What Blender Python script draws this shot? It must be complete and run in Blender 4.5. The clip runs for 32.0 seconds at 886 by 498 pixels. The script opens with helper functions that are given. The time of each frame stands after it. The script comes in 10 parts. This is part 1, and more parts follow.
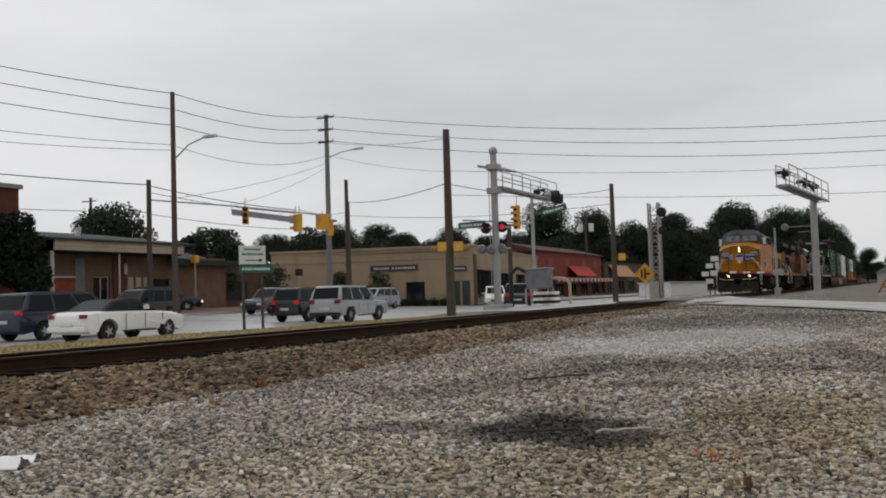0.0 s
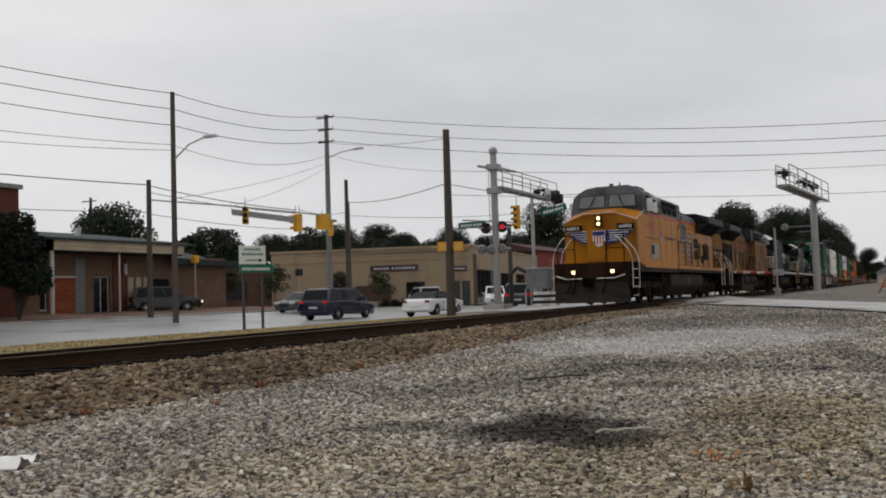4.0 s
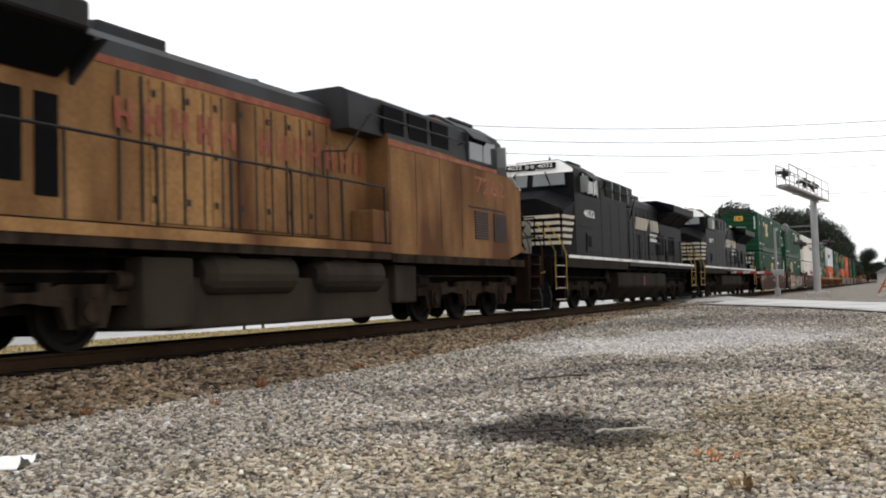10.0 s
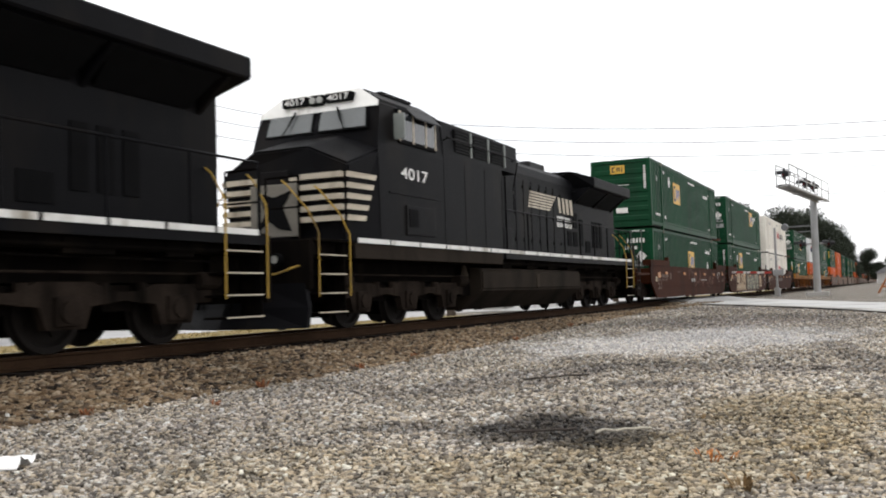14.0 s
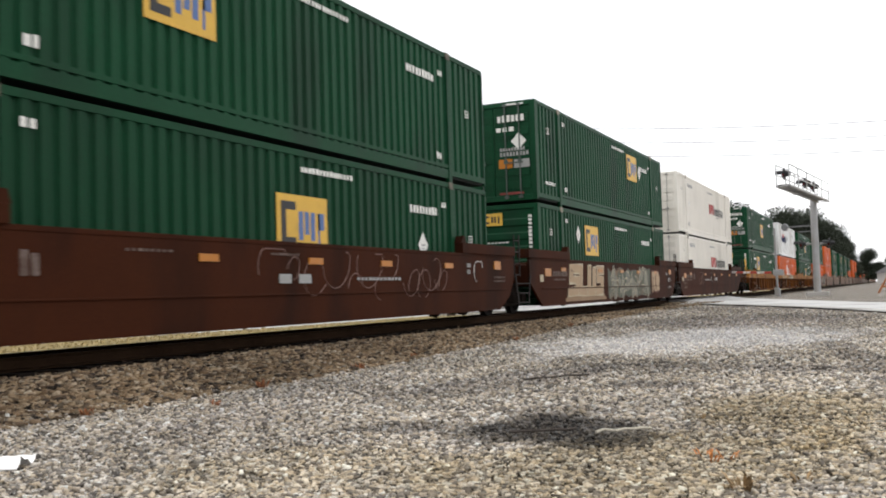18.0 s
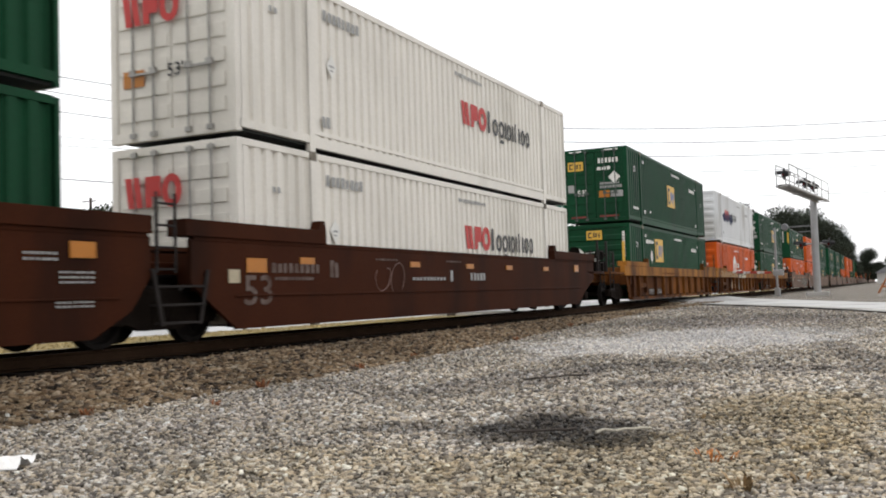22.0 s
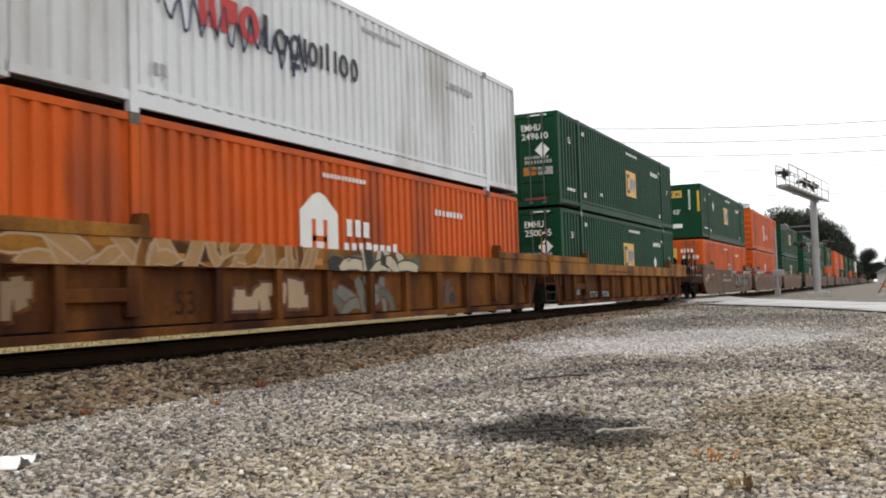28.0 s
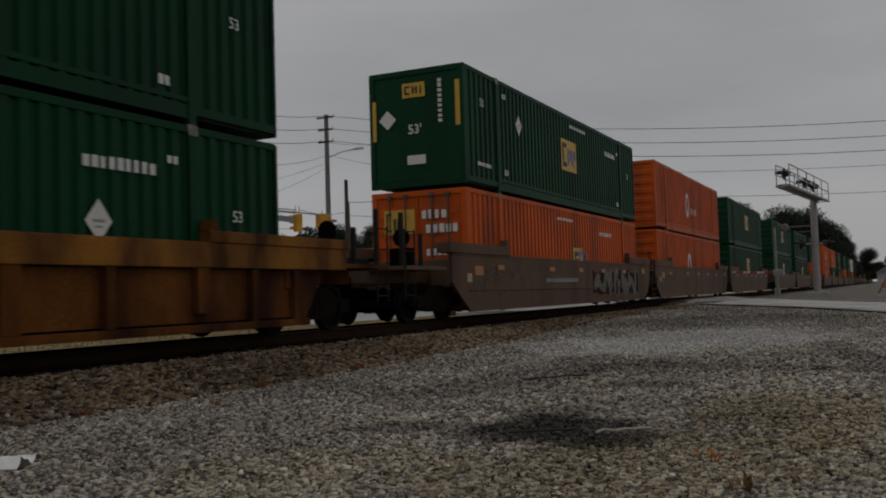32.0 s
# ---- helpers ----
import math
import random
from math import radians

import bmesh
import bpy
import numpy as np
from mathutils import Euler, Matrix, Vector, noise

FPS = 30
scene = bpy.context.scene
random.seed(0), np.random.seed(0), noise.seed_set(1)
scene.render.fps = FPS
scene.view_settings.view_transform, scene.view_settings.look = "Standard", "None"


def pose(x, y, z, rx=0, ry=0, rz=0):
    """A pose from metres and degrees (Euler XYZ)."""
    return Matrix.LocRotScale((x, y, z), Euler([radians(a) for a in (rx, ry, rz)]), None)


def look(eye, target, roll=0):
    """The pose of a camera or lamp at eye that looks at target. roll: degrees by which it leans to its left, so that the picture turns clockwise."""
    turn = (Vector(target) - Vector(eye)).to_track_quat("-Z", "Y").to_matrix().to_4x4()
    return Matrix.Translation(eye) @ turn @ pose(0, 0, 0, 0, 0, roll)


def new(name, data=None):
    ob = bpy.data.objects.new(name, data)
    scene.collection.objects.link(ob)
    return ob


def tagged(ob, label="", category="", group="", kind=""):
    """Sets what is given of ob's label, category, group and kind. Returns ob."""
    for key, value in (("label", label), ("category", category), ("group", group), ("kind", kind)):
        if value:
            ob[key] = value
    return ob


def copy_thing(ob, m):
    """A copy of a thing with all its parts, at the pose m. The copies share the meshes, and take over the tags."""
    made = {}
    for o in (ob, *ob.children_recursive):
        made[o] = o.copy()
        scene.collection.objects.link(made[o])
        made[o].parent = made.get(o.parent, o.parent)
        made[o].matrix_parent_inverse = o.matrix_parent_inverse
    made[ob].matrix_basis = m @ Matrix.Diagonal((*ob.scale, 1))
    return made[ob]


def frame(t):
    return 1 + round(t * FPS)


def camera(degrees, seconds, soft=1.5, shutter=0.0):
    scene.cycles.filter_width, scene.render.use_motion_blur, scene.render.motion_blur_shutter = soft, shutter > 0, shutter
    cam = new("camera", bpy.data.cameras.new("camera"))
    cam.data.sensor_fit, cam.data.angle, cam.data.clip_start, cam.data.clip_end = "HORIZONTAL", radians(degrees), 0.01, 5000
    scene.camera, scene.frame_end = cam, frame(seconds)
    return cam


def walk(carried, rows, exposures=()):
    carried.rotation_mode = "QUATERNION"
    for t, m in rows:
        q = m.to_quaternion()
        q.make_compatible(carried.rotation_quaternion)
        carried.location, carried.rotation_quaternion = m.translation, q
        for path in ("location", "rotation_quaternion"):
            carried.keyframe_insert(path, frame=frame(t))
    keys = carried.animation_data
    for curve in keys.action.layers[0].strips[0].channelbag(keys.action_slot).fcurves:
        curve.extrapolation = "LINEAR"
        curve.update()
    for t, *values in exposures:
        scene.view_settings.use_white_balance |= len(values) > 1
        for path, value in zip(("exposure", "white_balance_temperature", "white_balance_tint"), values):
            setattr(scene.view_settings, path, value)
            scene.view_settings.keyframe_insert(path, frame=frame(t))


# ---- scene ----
# ---- camera: it stands still beside the track ----
EYE = Vector((0.0, -10.27, 0.60))
YAW, PITCH, ROLL = radians(64.19), radians(2.79), -1.73
cam = camera(51.2, 32.0, soft=1.9, shutter=0.25)
WAY = Vector((math.sin(YAW) * math.cos(PITCH), math.cos(YAW) * math.cos(PITCH), math.sin(PITCH)))
STAND = look(EYE, EYE + WAY, ROLL)
walk(cam, [(0, STAND), (32, STAND)],
     exposures=[(0, -0.12), (5, -0.12), (6, 0.05), (7, 0.52), (8, 0.70), (11, 0.78), (14, 0.88), (18, 1.02), (21, 1.05), (22, 0.82), (23, 0.58), (24, 0.54), (25, 0.80), (28, 0.82), (29, 0.78), (30.4, 0.94), (31, 0.60), (31.5, -0.3), (32, -1.22)])

# ---- overcast daylight ----
world = bpy.data.worlds.new("sky")
scene.world = world
world.use_nodes = True
wn, wl = world.node_tree.nodes, world.node_tree.links
sky = wn.new("ShaderNodeTexSky")
sky.sky_type, sky.sun_disc = "NISHITA", False
sky.sun_elevation, sky.sun_rotation = radians(72), radians(-22)
sky.dust_density, sky.ozone_density = 3.0, 1.0
grey = wn.new("ShaderNodeHueSaturation")
grey.inputs["Saturation"].default_value = 0.08
wl.new(sky.outputs[0], grey.inputs["Color"])
cloud = wn.new("ShaderNodeTexNoise")
cloud.inputs["Scale"].default_value, cloud.inputs["Detail"].default_value = 1.4, 7
coord = wn.new("ShaderNodeTexCoord")
stretch = wn.new("ShaderNodeMapping")
stretch.inputs["Scale"].default_value = (1, 1, 3.5)
wl.new(coord.outputs["Generated"], stretch.inputs[0])
wl.new(stretch.outputs[0], cloud.inputs["Vector"])
ramp = wn.new("ShaderNodeValToRGB")
ramp.color_ramp.elements[0].position, ramp.color_ramp.elements[0].color = 0.25, (0.86, 0.87, 0.89, 1)
ramp.color_ramp.elements[1].position, ramp.color_ramp.elements[1].color = 0.58, (1.2, 1.19, 1.18, 1)
wl.new(cloud.outputs[0], ramp.inputs[0])
mixer = wn.new("ShaderNodeMix")
mixer.data_type, mixer.blend_type = "RGBA", "MULTIPLY"
mixer.inputs[0].default_value = 1
overcast = wn.new("ShaderNodeMix")
overcast.data_type = "RGBA"
overcast.inputs[0].default_value = 0.8
overcast.inputs[7].default_value = (6.2, 6.25, 6.4, 1)
wl.new(grey.outputs[0], overcast.inputs[6])
wl.new(overcast.outputs[2], mixer.inputs[6])
wl.new(ramp.outputs[0], mixer.inputs[7])
wl.new(mixer.outputs[2], wn["Background"].inputs["Color"])
wn["Background"].inputs["Strength"].default_value = 0.12
sun = new("sun", bpy.data.lights.new("sun", "SUN"))
sun.data.energy, sun.data.angle, sun.data.color = 0.5, radians(25), (1, 0.97, 0.92)
sun.matrix_world = look((0, 0, 50), (6, -15, 0))

# ---- materials ----
MATS = {}


def mat(name, color, rough=0.7, metal=0.0, var=0.25, scale=3.0, fine=40.0, bump=0.15, spread=0.0, dirt=None, dirt_amount=0.0, emit=0.0, island=False, alpha=1.0, spec=0.3):
    """A worn surface: coarse blotches and fine grain on one colour, with relief; dirt is a second colour in stains."""
    if name in MATS:
        return MATS[name]
    m = bpy.data.materials.new(name)
    m.use_nodes = True
    n, l = m.node_tree.nodes, m.node_tree.links
    b = n["Principled BSDF"]
    b.inputs["Roughness"].default_value, b.inputs["Metallic"].default_value = rough, metal
    b.inputs["Specular IOR Level"].default_value = spec
    tc = n.new("ShaderNodeTexCoord")
    big = n.new("ShaderNodeTexNoise")
    big.inputs["Scale"].default_value, big.inputs["Detail"].default_value = scale, 4
    l.new(tc.outputs["Object"], big.inputs["Vector"])
    small = n.new("ShaderNodeTexNoise")
    small.inputs["Scale"].default_value, small.inputs["Detail"].default_value = fine, 3
    l.new(tc.outputs["Object"], small.inputs["Vector"])
    add = n.new("ShaderNodeMath")
    add.operation = "ADD"
    l.new(big.outputs[0], add.inputs[0])
    l.new(small.outputs[0], add.inputs[1])
    span = n.new("ShaderNodeMapRange")
    span.inputs["From Min"].default_value, span.inputs["From Max"].default_value = 0.6, 1.4
    span.inputs["To Min"].default_value, span.inputs["To Max"].default_value = 1 - var, 1 + var
    l.new(add.outputs[0], span.inputs["Value"])
    value = span.outputs[0]
    if spread:
        rnd = n.new("ShaderNodeNewGeometry") if island else n.new("ShaderNodeObjectInfo")
        sp = n.new("ShaderNodeMapRange")
        sp.inputs["To Min"].default_value, sp.inputs["To Max"].default_value = 1 - spread, 1 + spread
        l.new(rnd.outputs["Random Per Island" if island else "Random"], sp.inputs["Value"])
        mul = n.new("ShaderNodeMath")
        mul.operation = "MULTIPLY"
        l.new(value, mul.inputs[0])
        l.new(sp.outputs[0], mul.inputs[1])
        value = mul.outputs[0]
    tint = n.new("ShaderNodeVectorMath")
    tint.operation = "SCALE"
    tint.inputs[0].default_value = color[:3]
    l.new(value, tint.inputs["Scale"])
    out = tint.outputs[0]
    if dirt:
        stain = n.new("ShaderNodeTexNoise")
        stain.inputs["Scale"].default_value, stain.inputs["Detail"].default_value = scale * 0.7, 6
        mp = n.new("ShaderNodeMapping")
        mp.inputs["Scale"].default_value, mp.inputs["Location"].default_value = (1, 1, 0.35), (3, 7, 1)
        l.new(tc.outputs["Object"], mp.inputs[0])
        l.new(mp.outputs[0], stain.inputs["Vector"])
        cut = n.new("ShaderNodeMapRange")
        cut.inputs["From Min"].default_value, cut.inputs["From Max"].default_value = 0.62 - 0.3 * dirt_amount, 0.78 - 0.2 * dirt_amount
        l.new(stain.outputs[0], cut.inputs["Value"])
        mx = n.new("ShaderNodeMix")
        mx.data_type = "RGBA"
        l.new(cut.outputs[0], mx.inputs[0])
        l.new(out, mx.inputs[6])
        mx.inputs[7].default_value = (*dirt, 1)
        out = mx.outputs[2]
    l.new(out, b.inputs["Base Color"])
    if bump:
        bp = n.new("ShaderNodeBump")
        bp.inputs["Strength"].default_value, bp.inputs["Distance"].default_value = bump, 0.02
        l.new(small.outputs[0], bp.inputs["Height"])
        l.new(bp.outputs[0], b.inputs["Normal"])
    if emit:
        b.inputs["Emission Color"].default_value = (*color[:3], 1)
        b.inputs["Emission Strength"].default_value = emit
    if alpha < 1:
        b.inputs["Alpha"].default_value = alpha
    MATS[name] = m
    return m


# ---- mesh helpers ----
def box(bm, x0, y0, z0, x1, y1, z1, bevel=0.0):
    """An axis-aligned block, with its edges rounded by bevel."""
    v = [bm.verts.new((x, y, z)) for x in (x0, x1) for y in (y0, y1) for z in (z0, z1)]
    fs = [bm.faces.new([v[i] for i in q]) for q in ((0, 1, 3, 2), (4, 6, 7, 5), (0, 4, 5, 1), (2, 3, 7, 6), (0, 2, 6, 4), (1, 5, 7, 3))]
    if bevel:
        es = list({e for f in fs for e in f.edges})
        bmesh.ops.bevel(bm, geom=es, offset=bevel, segments=2, affect="EDGES", profile=0.6)


def tube(bm, a, b, r0, r1=None, n=10, caps=True):
    """A round bar from a to b."""
    a, b = Vector(a), Vector(b)
    r1 = r0 if r1 is None else r1
    q = (b - a).to_track_quat("Z", "Y")
    rings = []
    for p, r in ((a, r0), (b, r1)):
        rings.append([bm.verts.new(p + q @ Vector((r * math.cos(2 * math.pi * i / n), r * math.sin(2 * math.pi * i / n), 0))) for i in range(n)])
    for i in range(n):
        bm.faces.new((rings[0][i], rings[0][(i + 1) % n], rings[1][(i + 1) % n], rings[1][i]))
    if caps:
        bm.faces.new(rings[0][::-1])
        bm.faces.new(rings[1])


def pipe(bm, pts, r, n=8):
    for a, b in zip(pts[:-1], pts[1:]):
        tube(bm, a, b, r, n=n)


def prism(bm, outline, axis, a, b):
    """A flat outline pushed along an axis from a to b. The outline's two numbers are the other two coordinates in order x, y, z."""
    def at(p, k):
        q = list(p)
        q.insert("xyz".index(axis), k)
        return bm.verts.new(q)
    lo, hi = [at(p, a) for p in outline], [at(p, b) for p in outline]
    n = len(outline)
    for i in range(n):
        bm.faces.new((lo[i], lo[(i + 1) % n], hi[(i + 1) % n], hi[i]))
    bm.faces.new(lo[::-1])
    bm.faces.new(hi)


def mesh_of(bm, name, material, smooth=False):
    bmesh.ops.recalc_face_normals(bm, faces=bm.faces)
    me = bpy.data.meshes.new(name)
    bm.to_mesh(me)
    bm.free()
    if smooth:
        me.polygons.foreach_set("use_smooth", [True] * len(me.polygons))
        me.set_sharp_from_angle(angle=radians(40))
    for m in (material if isinstance(material, (list, tuple)) else (material,)):
        me.materials.append(m)
    return me


def part(name, bm, material, parent=None, label="", m=None, smooth=False):
    """Links a bmesh as one mesh object under a thing or a part."""
    ob = new(name, mesh_of(bm, name, material, smooth))
    if parent:
        ob.parent = parent
    if m is not None:
        ob.matrix_basis = m
    if label:
        tagged(ob, label)
    return ob


def again(ob, m, parent=None):
    """The same part once more at another pose, on the same mesh."""
    c = ob.copy()
    scene.collection.objects.link(c)
    if parent:
        c.parent = parent
    c.matrix_basis = m
    return c


def empty(name, m, label, category, group="", kind=""):
    ob = new(name)
    ob.matrix_basis = m
    ob.empty_display_size = 0.2
    return tagged(ob, label, category, group, kind)


def sheet(name, verts, faces, material):
    me = bpy.data.meshes.new(name)
    me.from_pydata(verts, [], faces)
    me.materials.append(material)
    return new(name, me)


def ground_material(name, spots, tones, cell=26.0, relief=0.5, blot=0.35, rough=0.9):
    """Loose stone: cells of mixed tones with shade painted between them, broad patches, and stains as (x, y, rx, ry,
    strength, colour).
    """
    m = bpy.data.materials.new(name)
    m.use_nodes = True
    n, l = m.node_tree.nodes, m.node_tree.links
    b = n["Principled BSDF"]
    b.inputs["Roughness"].default_value = rough
    b.inputs["Specular IOR Level"].default_value = 0.2
    tc = n.new("ShaderNodeTexCoord")
    warp = n.new("ShaderNodeTexNoise")
    warp.inputs["Scale"].default_value = 9
    l.new(tc.outputs["Object"], warp.inputs["Vector"])
    mixv = n.new("ShaderNodeMix")
    mixv.data_type = "VECTOR"
    mixv.inputs[0].default_value = 0.06
    l.new(tc.outputs["Object"], mixv.inputs[4])
    l.new(warp.outputs["Color"], mixv.inputs[5])
    vo = n.new("ShaderNodeTexVoronoi")
    vo.inputs["Scale"].default_value, vo.inputs["Randomness"].default_value = cell, 1
    l.new(mixv.outputs[1], vo.inputs["Vector"])
    sep = n.new("ShaderNodeSeparateColor")
    l.new(vo.outputs["Color"], sep.inputs[0])
    rp = n.new("ShaderNodeValToRGB")
    rp.color_ramp.interpolation = "LINEAR"
    while len(rp.color_ramp.elements) < len(tones):
        rp.color_ramp.elements.new(0.5)
    for i, (e, t) in enumerate(zip(rp.color_ramp.elements, tones)):
        e.position, e.color = i / (len(tones) - 1), (*t, 1)
    l.new(sep.outputs[0], rp.inputs[0])
    out = rp.outputs[0]
    # the colour darkens towards cell edges, as painted shade between stones
    gap_shade = n.new("ShaderNodeMapRange")
    gap_shade.inputs["From Min"].default_value, gap_shade.inputs["From Max"].default_value = 0.25, 0.62
    gap_shade.inputs["To Min"].default_value, gap_shade.inputs["To Max"].default_value = 1.0, 0.35
    l.new(vo.outputs["Distance"], gap_shade.inputs["Value"])
    broad = n.new("ShaderNodeTexNoise")
    broad.inputs["Scale"].default_value, broad.inputs["Detail"].default_value = 0.35, 7
    l.new(tc.outputs["Object"], broad.inputs["Vector"])
    bl = n.new("ShaderNodeMapRange")
    bl.inputs["From Min"].default_value, bl.inputs["From Max"].default_value = 0.35, 0.65
    bl.inputs["To Min"].default_value, bl.inputs["To Max"].default_value = 1 - blot, 1 + blot
    l.new(broad.outputs[0], bl.inputs["Value"])
    for src in (gap_shade.outputs[0], bl.outputs[0]):
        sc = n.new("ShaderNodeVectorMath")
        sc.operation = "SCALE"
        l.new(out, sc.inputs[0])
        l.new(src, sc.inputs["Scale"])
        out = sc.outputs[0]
    ragged = n.new("ShaderNodeTexNoise")
    ragged.inputs["Scale"].default_value, ragged.inputs["Detail"].default_value = 1.7, 6
    l.new(tc.outputs["Object"], ragged.inputs["Vector"])
    for x, y, rx, ry, turn, strength, colour in spots:
        mp = n.new("ShaderNodeMapping")
        mp.vector_type = "TEXTURE"
        mp.inputs["Location"].default_value = (x, y, 0)
        mp.inputs["Rotation"].default_value = (0, 0, radians(turn))
        mp.inputs["Scale"].default_value = (rx, ry, 1000)
        l.new(tc.outputs["Object"], mp.inputs[0])
        ln = n.new("ShaderNodeVectorMath")
        ln.operation = "LENGTH"
        l.new(mp.outputs[0], ln.inputs[0])
        ad = n.new("ShaderNodeMath")
        ad.operation = "MULTIPLY_ADD"
        ad.inputs[1].default_value, ad.inputs[2].default_value = 1.5, -0.75
        l.new(ragged.outputs[0], ad.inputs[0])
        sm = n.new("ShaderNodeMath")
        l.new(ln.outputs["Value"], sm.inputs[0])
        l.new(ad.outputs[0], sm.inputs[1])
        mr = n.new("ShaderNodeMapRange")
        mr.interpolation_type = "SMOOTHSTEP"
        mr.inputs["From Min"].default_value, mr.inputs["From Max"].default_value = 0.55, 1.15
        mr.inputs["To Min"].default_value, mr.inputs["To Max"].default_value = strength, 0
        l.new(sm.outputs[0], mr.inputs["Value"])
        mx = n.new("ShaderNodeMix")
        mx.data_type = "RGBA"
        mx.blend_type = "MULTIPLY" if max(colour) < 1 else "SCREEN"
        mx.inputs[7].default_value = (*[c if max(colour) < 1 else c - 1 for c in colour], 1)
        l.new(mr.outputs[0], mx.inputs[0])
        l.new(out, mx.inputs[6])
        out = mx.outputs[2]
    l.new(out, b.inputs["Base Color"])
    bp = n.new("ShaderNodeBump")
    bp.inputs["Strength"].default_value, bp.inputs["Distance"].default_value = relief, 0.03
    bp.invert = True
    l.new(vo.outputs["Distance"], bp.inputs["Height"])
    l.new(bp.outputs[0], b.inputs["Normal"])
    return m


# stains on the lot: oil, ruts, pale limestone, rusty leaf litter
SPOTS = ((6.55, -7.98, 0.92, 0.8, 20, 0.92, (0.13, 0.13, 0.14)), (6.4, -6.95, 0.38, 0.7, 20, 0.7, (0.34, 0.34, 0.36)), (7.3, -7.7, 0.7, 0.6, 20, 0.5, (0.4, 0.4, 0.42)),
         (9.85, -8.0, 0.55, 0.55, 20, 0.65, (0.36, 0.36, 0.39)), (12.0, -8.6, 0.55, 2.2, -8, 0.55, (0.45, 0.45, 0.48)), (13, -9.9, 5.0, 0.3, 8, 0.4, (0.4, 0.4, 0.43)),
         (16.8, -7.0, 3.9, 2.5, -35, 0.6, (1.45, 1.45, 1.46)), (22.7, -7.2, 3.0, 2.6, -30, 0.5, (0.6, 0.6, 0.68)), (31, -7.0, 5.0, 3.5, 20, 0.4, (0.6, 0.6, 0.66)), (10.2, -6.2, 2.6, 0.7, -18, 0.5, (0.55, 0.55, 0.6)),
         (5.4, -9.0, 1.6, 1.3, -20, 0.5, (0.98, 0.88, 0.62)), (8.0, -9.5, 1.9, 0.9, 4, 0.65, (0.85, 0.76, 0.55)), (4.7, -7.1, 0.9, 1.1, 0, 0.4, (0.95, 0.87, 0.66)), (8.2, -4.6, 3.5, 0.8, 8, 0.35, (0.8, 0.8, 0.86)))
STONES = ((0.079, 0.069, 0.061), (0.346, 0.296, 0.234), (0.456, 0.385, 0.291), (0.057, 0.052, 0.049), (0.565, 0.517, 0.456), (0.393, 0.325, 0.234), (0.580, 0.533, 0.470), (0.103, 0.094, 0.085), (0.220, 0.192, 0.166), (0.690, 0.685, 0.640))
BALLAST = ((0.017, 0.014, 0.012), (0.072, 0.055, 0.041), (0.251, 0.194, 0.126), (0.341, 0.273, 0.185), (0.03, 0.025, 0.02), (0.19, 0.137, 0.087), (0.422, 0.364, 0.275), (0.271, 0.198, 0.122), (0.121, 0.09, 0.061), (0.447, 0.42, 0.346))
# sheet tones are lowered so gaps under the loose stones look shaded
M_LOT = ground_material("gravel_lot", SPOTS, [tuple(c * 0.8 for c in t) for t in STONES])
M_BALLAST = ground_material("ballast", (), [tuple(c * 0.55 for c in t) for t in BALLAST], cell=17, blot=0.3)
# base colour is lightened to stand for the sky's sheen on damp asphalt
M_ROAD = mat("asphalt", (0.36, 0.36, 0.362), 0.3, spec=0.7, var=0.14, scale=0.5, fine=30, bump=0.1, dirt=(0.11, 0.11, 0.11), dirt_amount=0.3)
M_WALK = mat("concrete", (0.34, 0.33, 0.31), 0.8, var=0.15, scale=0.8, fine=25, dirt=(0.2, 0.19, 0.17), dirt_amount=0.3)
M_GRASS = mat("dry_grass", (0.27, 0.21, 0.098), 0.95, var=0.3, scale=1.3, fine=60, bump=0.8, dirt=(0.14, 0.115, 0.045), dirt_amount=0.4)
M_RAIL = mat("rail_steel", (0.032, 0.0185, 0.011), 0.9, 0.0, spec=0.04, var=0.3, scale=2)
M_SHINE = mat("rail_head", (0.11, 0.105, 0.10), 0.45, 1.0, var=0.1)
M_TIE = mat("creosote_timber", (0.013, 0.0098, 0.008), 0.9, spec=0.05, var=0.4, scale=2, spread=0.35)


# ---- ground, track and road ----
def ease(a, b, v):
    u = min(1, max(0, (v - a) / (b - a)))
    return u * u * (3 - 2 * u)


def ground_z(x, y):
    """The lie of the land: a low lot, the track on its bed, a verge, and streets that rise away from it."""
    lot = -0.45 + 0.31 * ease(9, 31, x) - 0.25 * ease(-14, -40, y)
    bed = -0.235 + 0.19 * ease(40, 45.5, x) * (1 - ease(57, 62, x))
    verge = -0.47 - 0.06 * ease(18, 34, x) + 0.30 * ease(40, 46, x) * (1 - ease(57, 75, x)) * (1 - ease(8, 13, y))
    if y < -3.3:
        z = lot
    elif y < -1.75:
        z = lot + (bed - lot) * (y + 3.3) / 1.55
    elif y < 1.75:
        z = bed
    elif y < 4.0:
        z = bed + (verge - bed) * (y - 1.75) / 2.25
    elif y < 11.2:
        z = verge
    else:
        z = verge + (-0.63 - verge) * ease(11.2, 12.0, y) + 0.59 * ease(19, 38, y) * (1 - 0.6 * ease(58, 75, x))
    return z


def grid(name, xs, ys, material, lift=0.0):
    verts = [(x, y, ground_z(x, y) + lift) for x in xs for y in ys]
    k = len(ys)
    faces = [(i * k + j, i * k + k + j, i * k + k + j + 1, i * k + j + 1) for i in range(len(xs) - 1) for j in range(k - 1)]
    ob = sheet(name, verts, faces, material)
    ob.data.polygons.foreach_set("use_smooth", [True] * len(faces))
    return ob


def steps(a, b, d):
    n = max(1, round((b - a) / d))
    return [a + (b - a) * i / n for i in range(n + 1)]


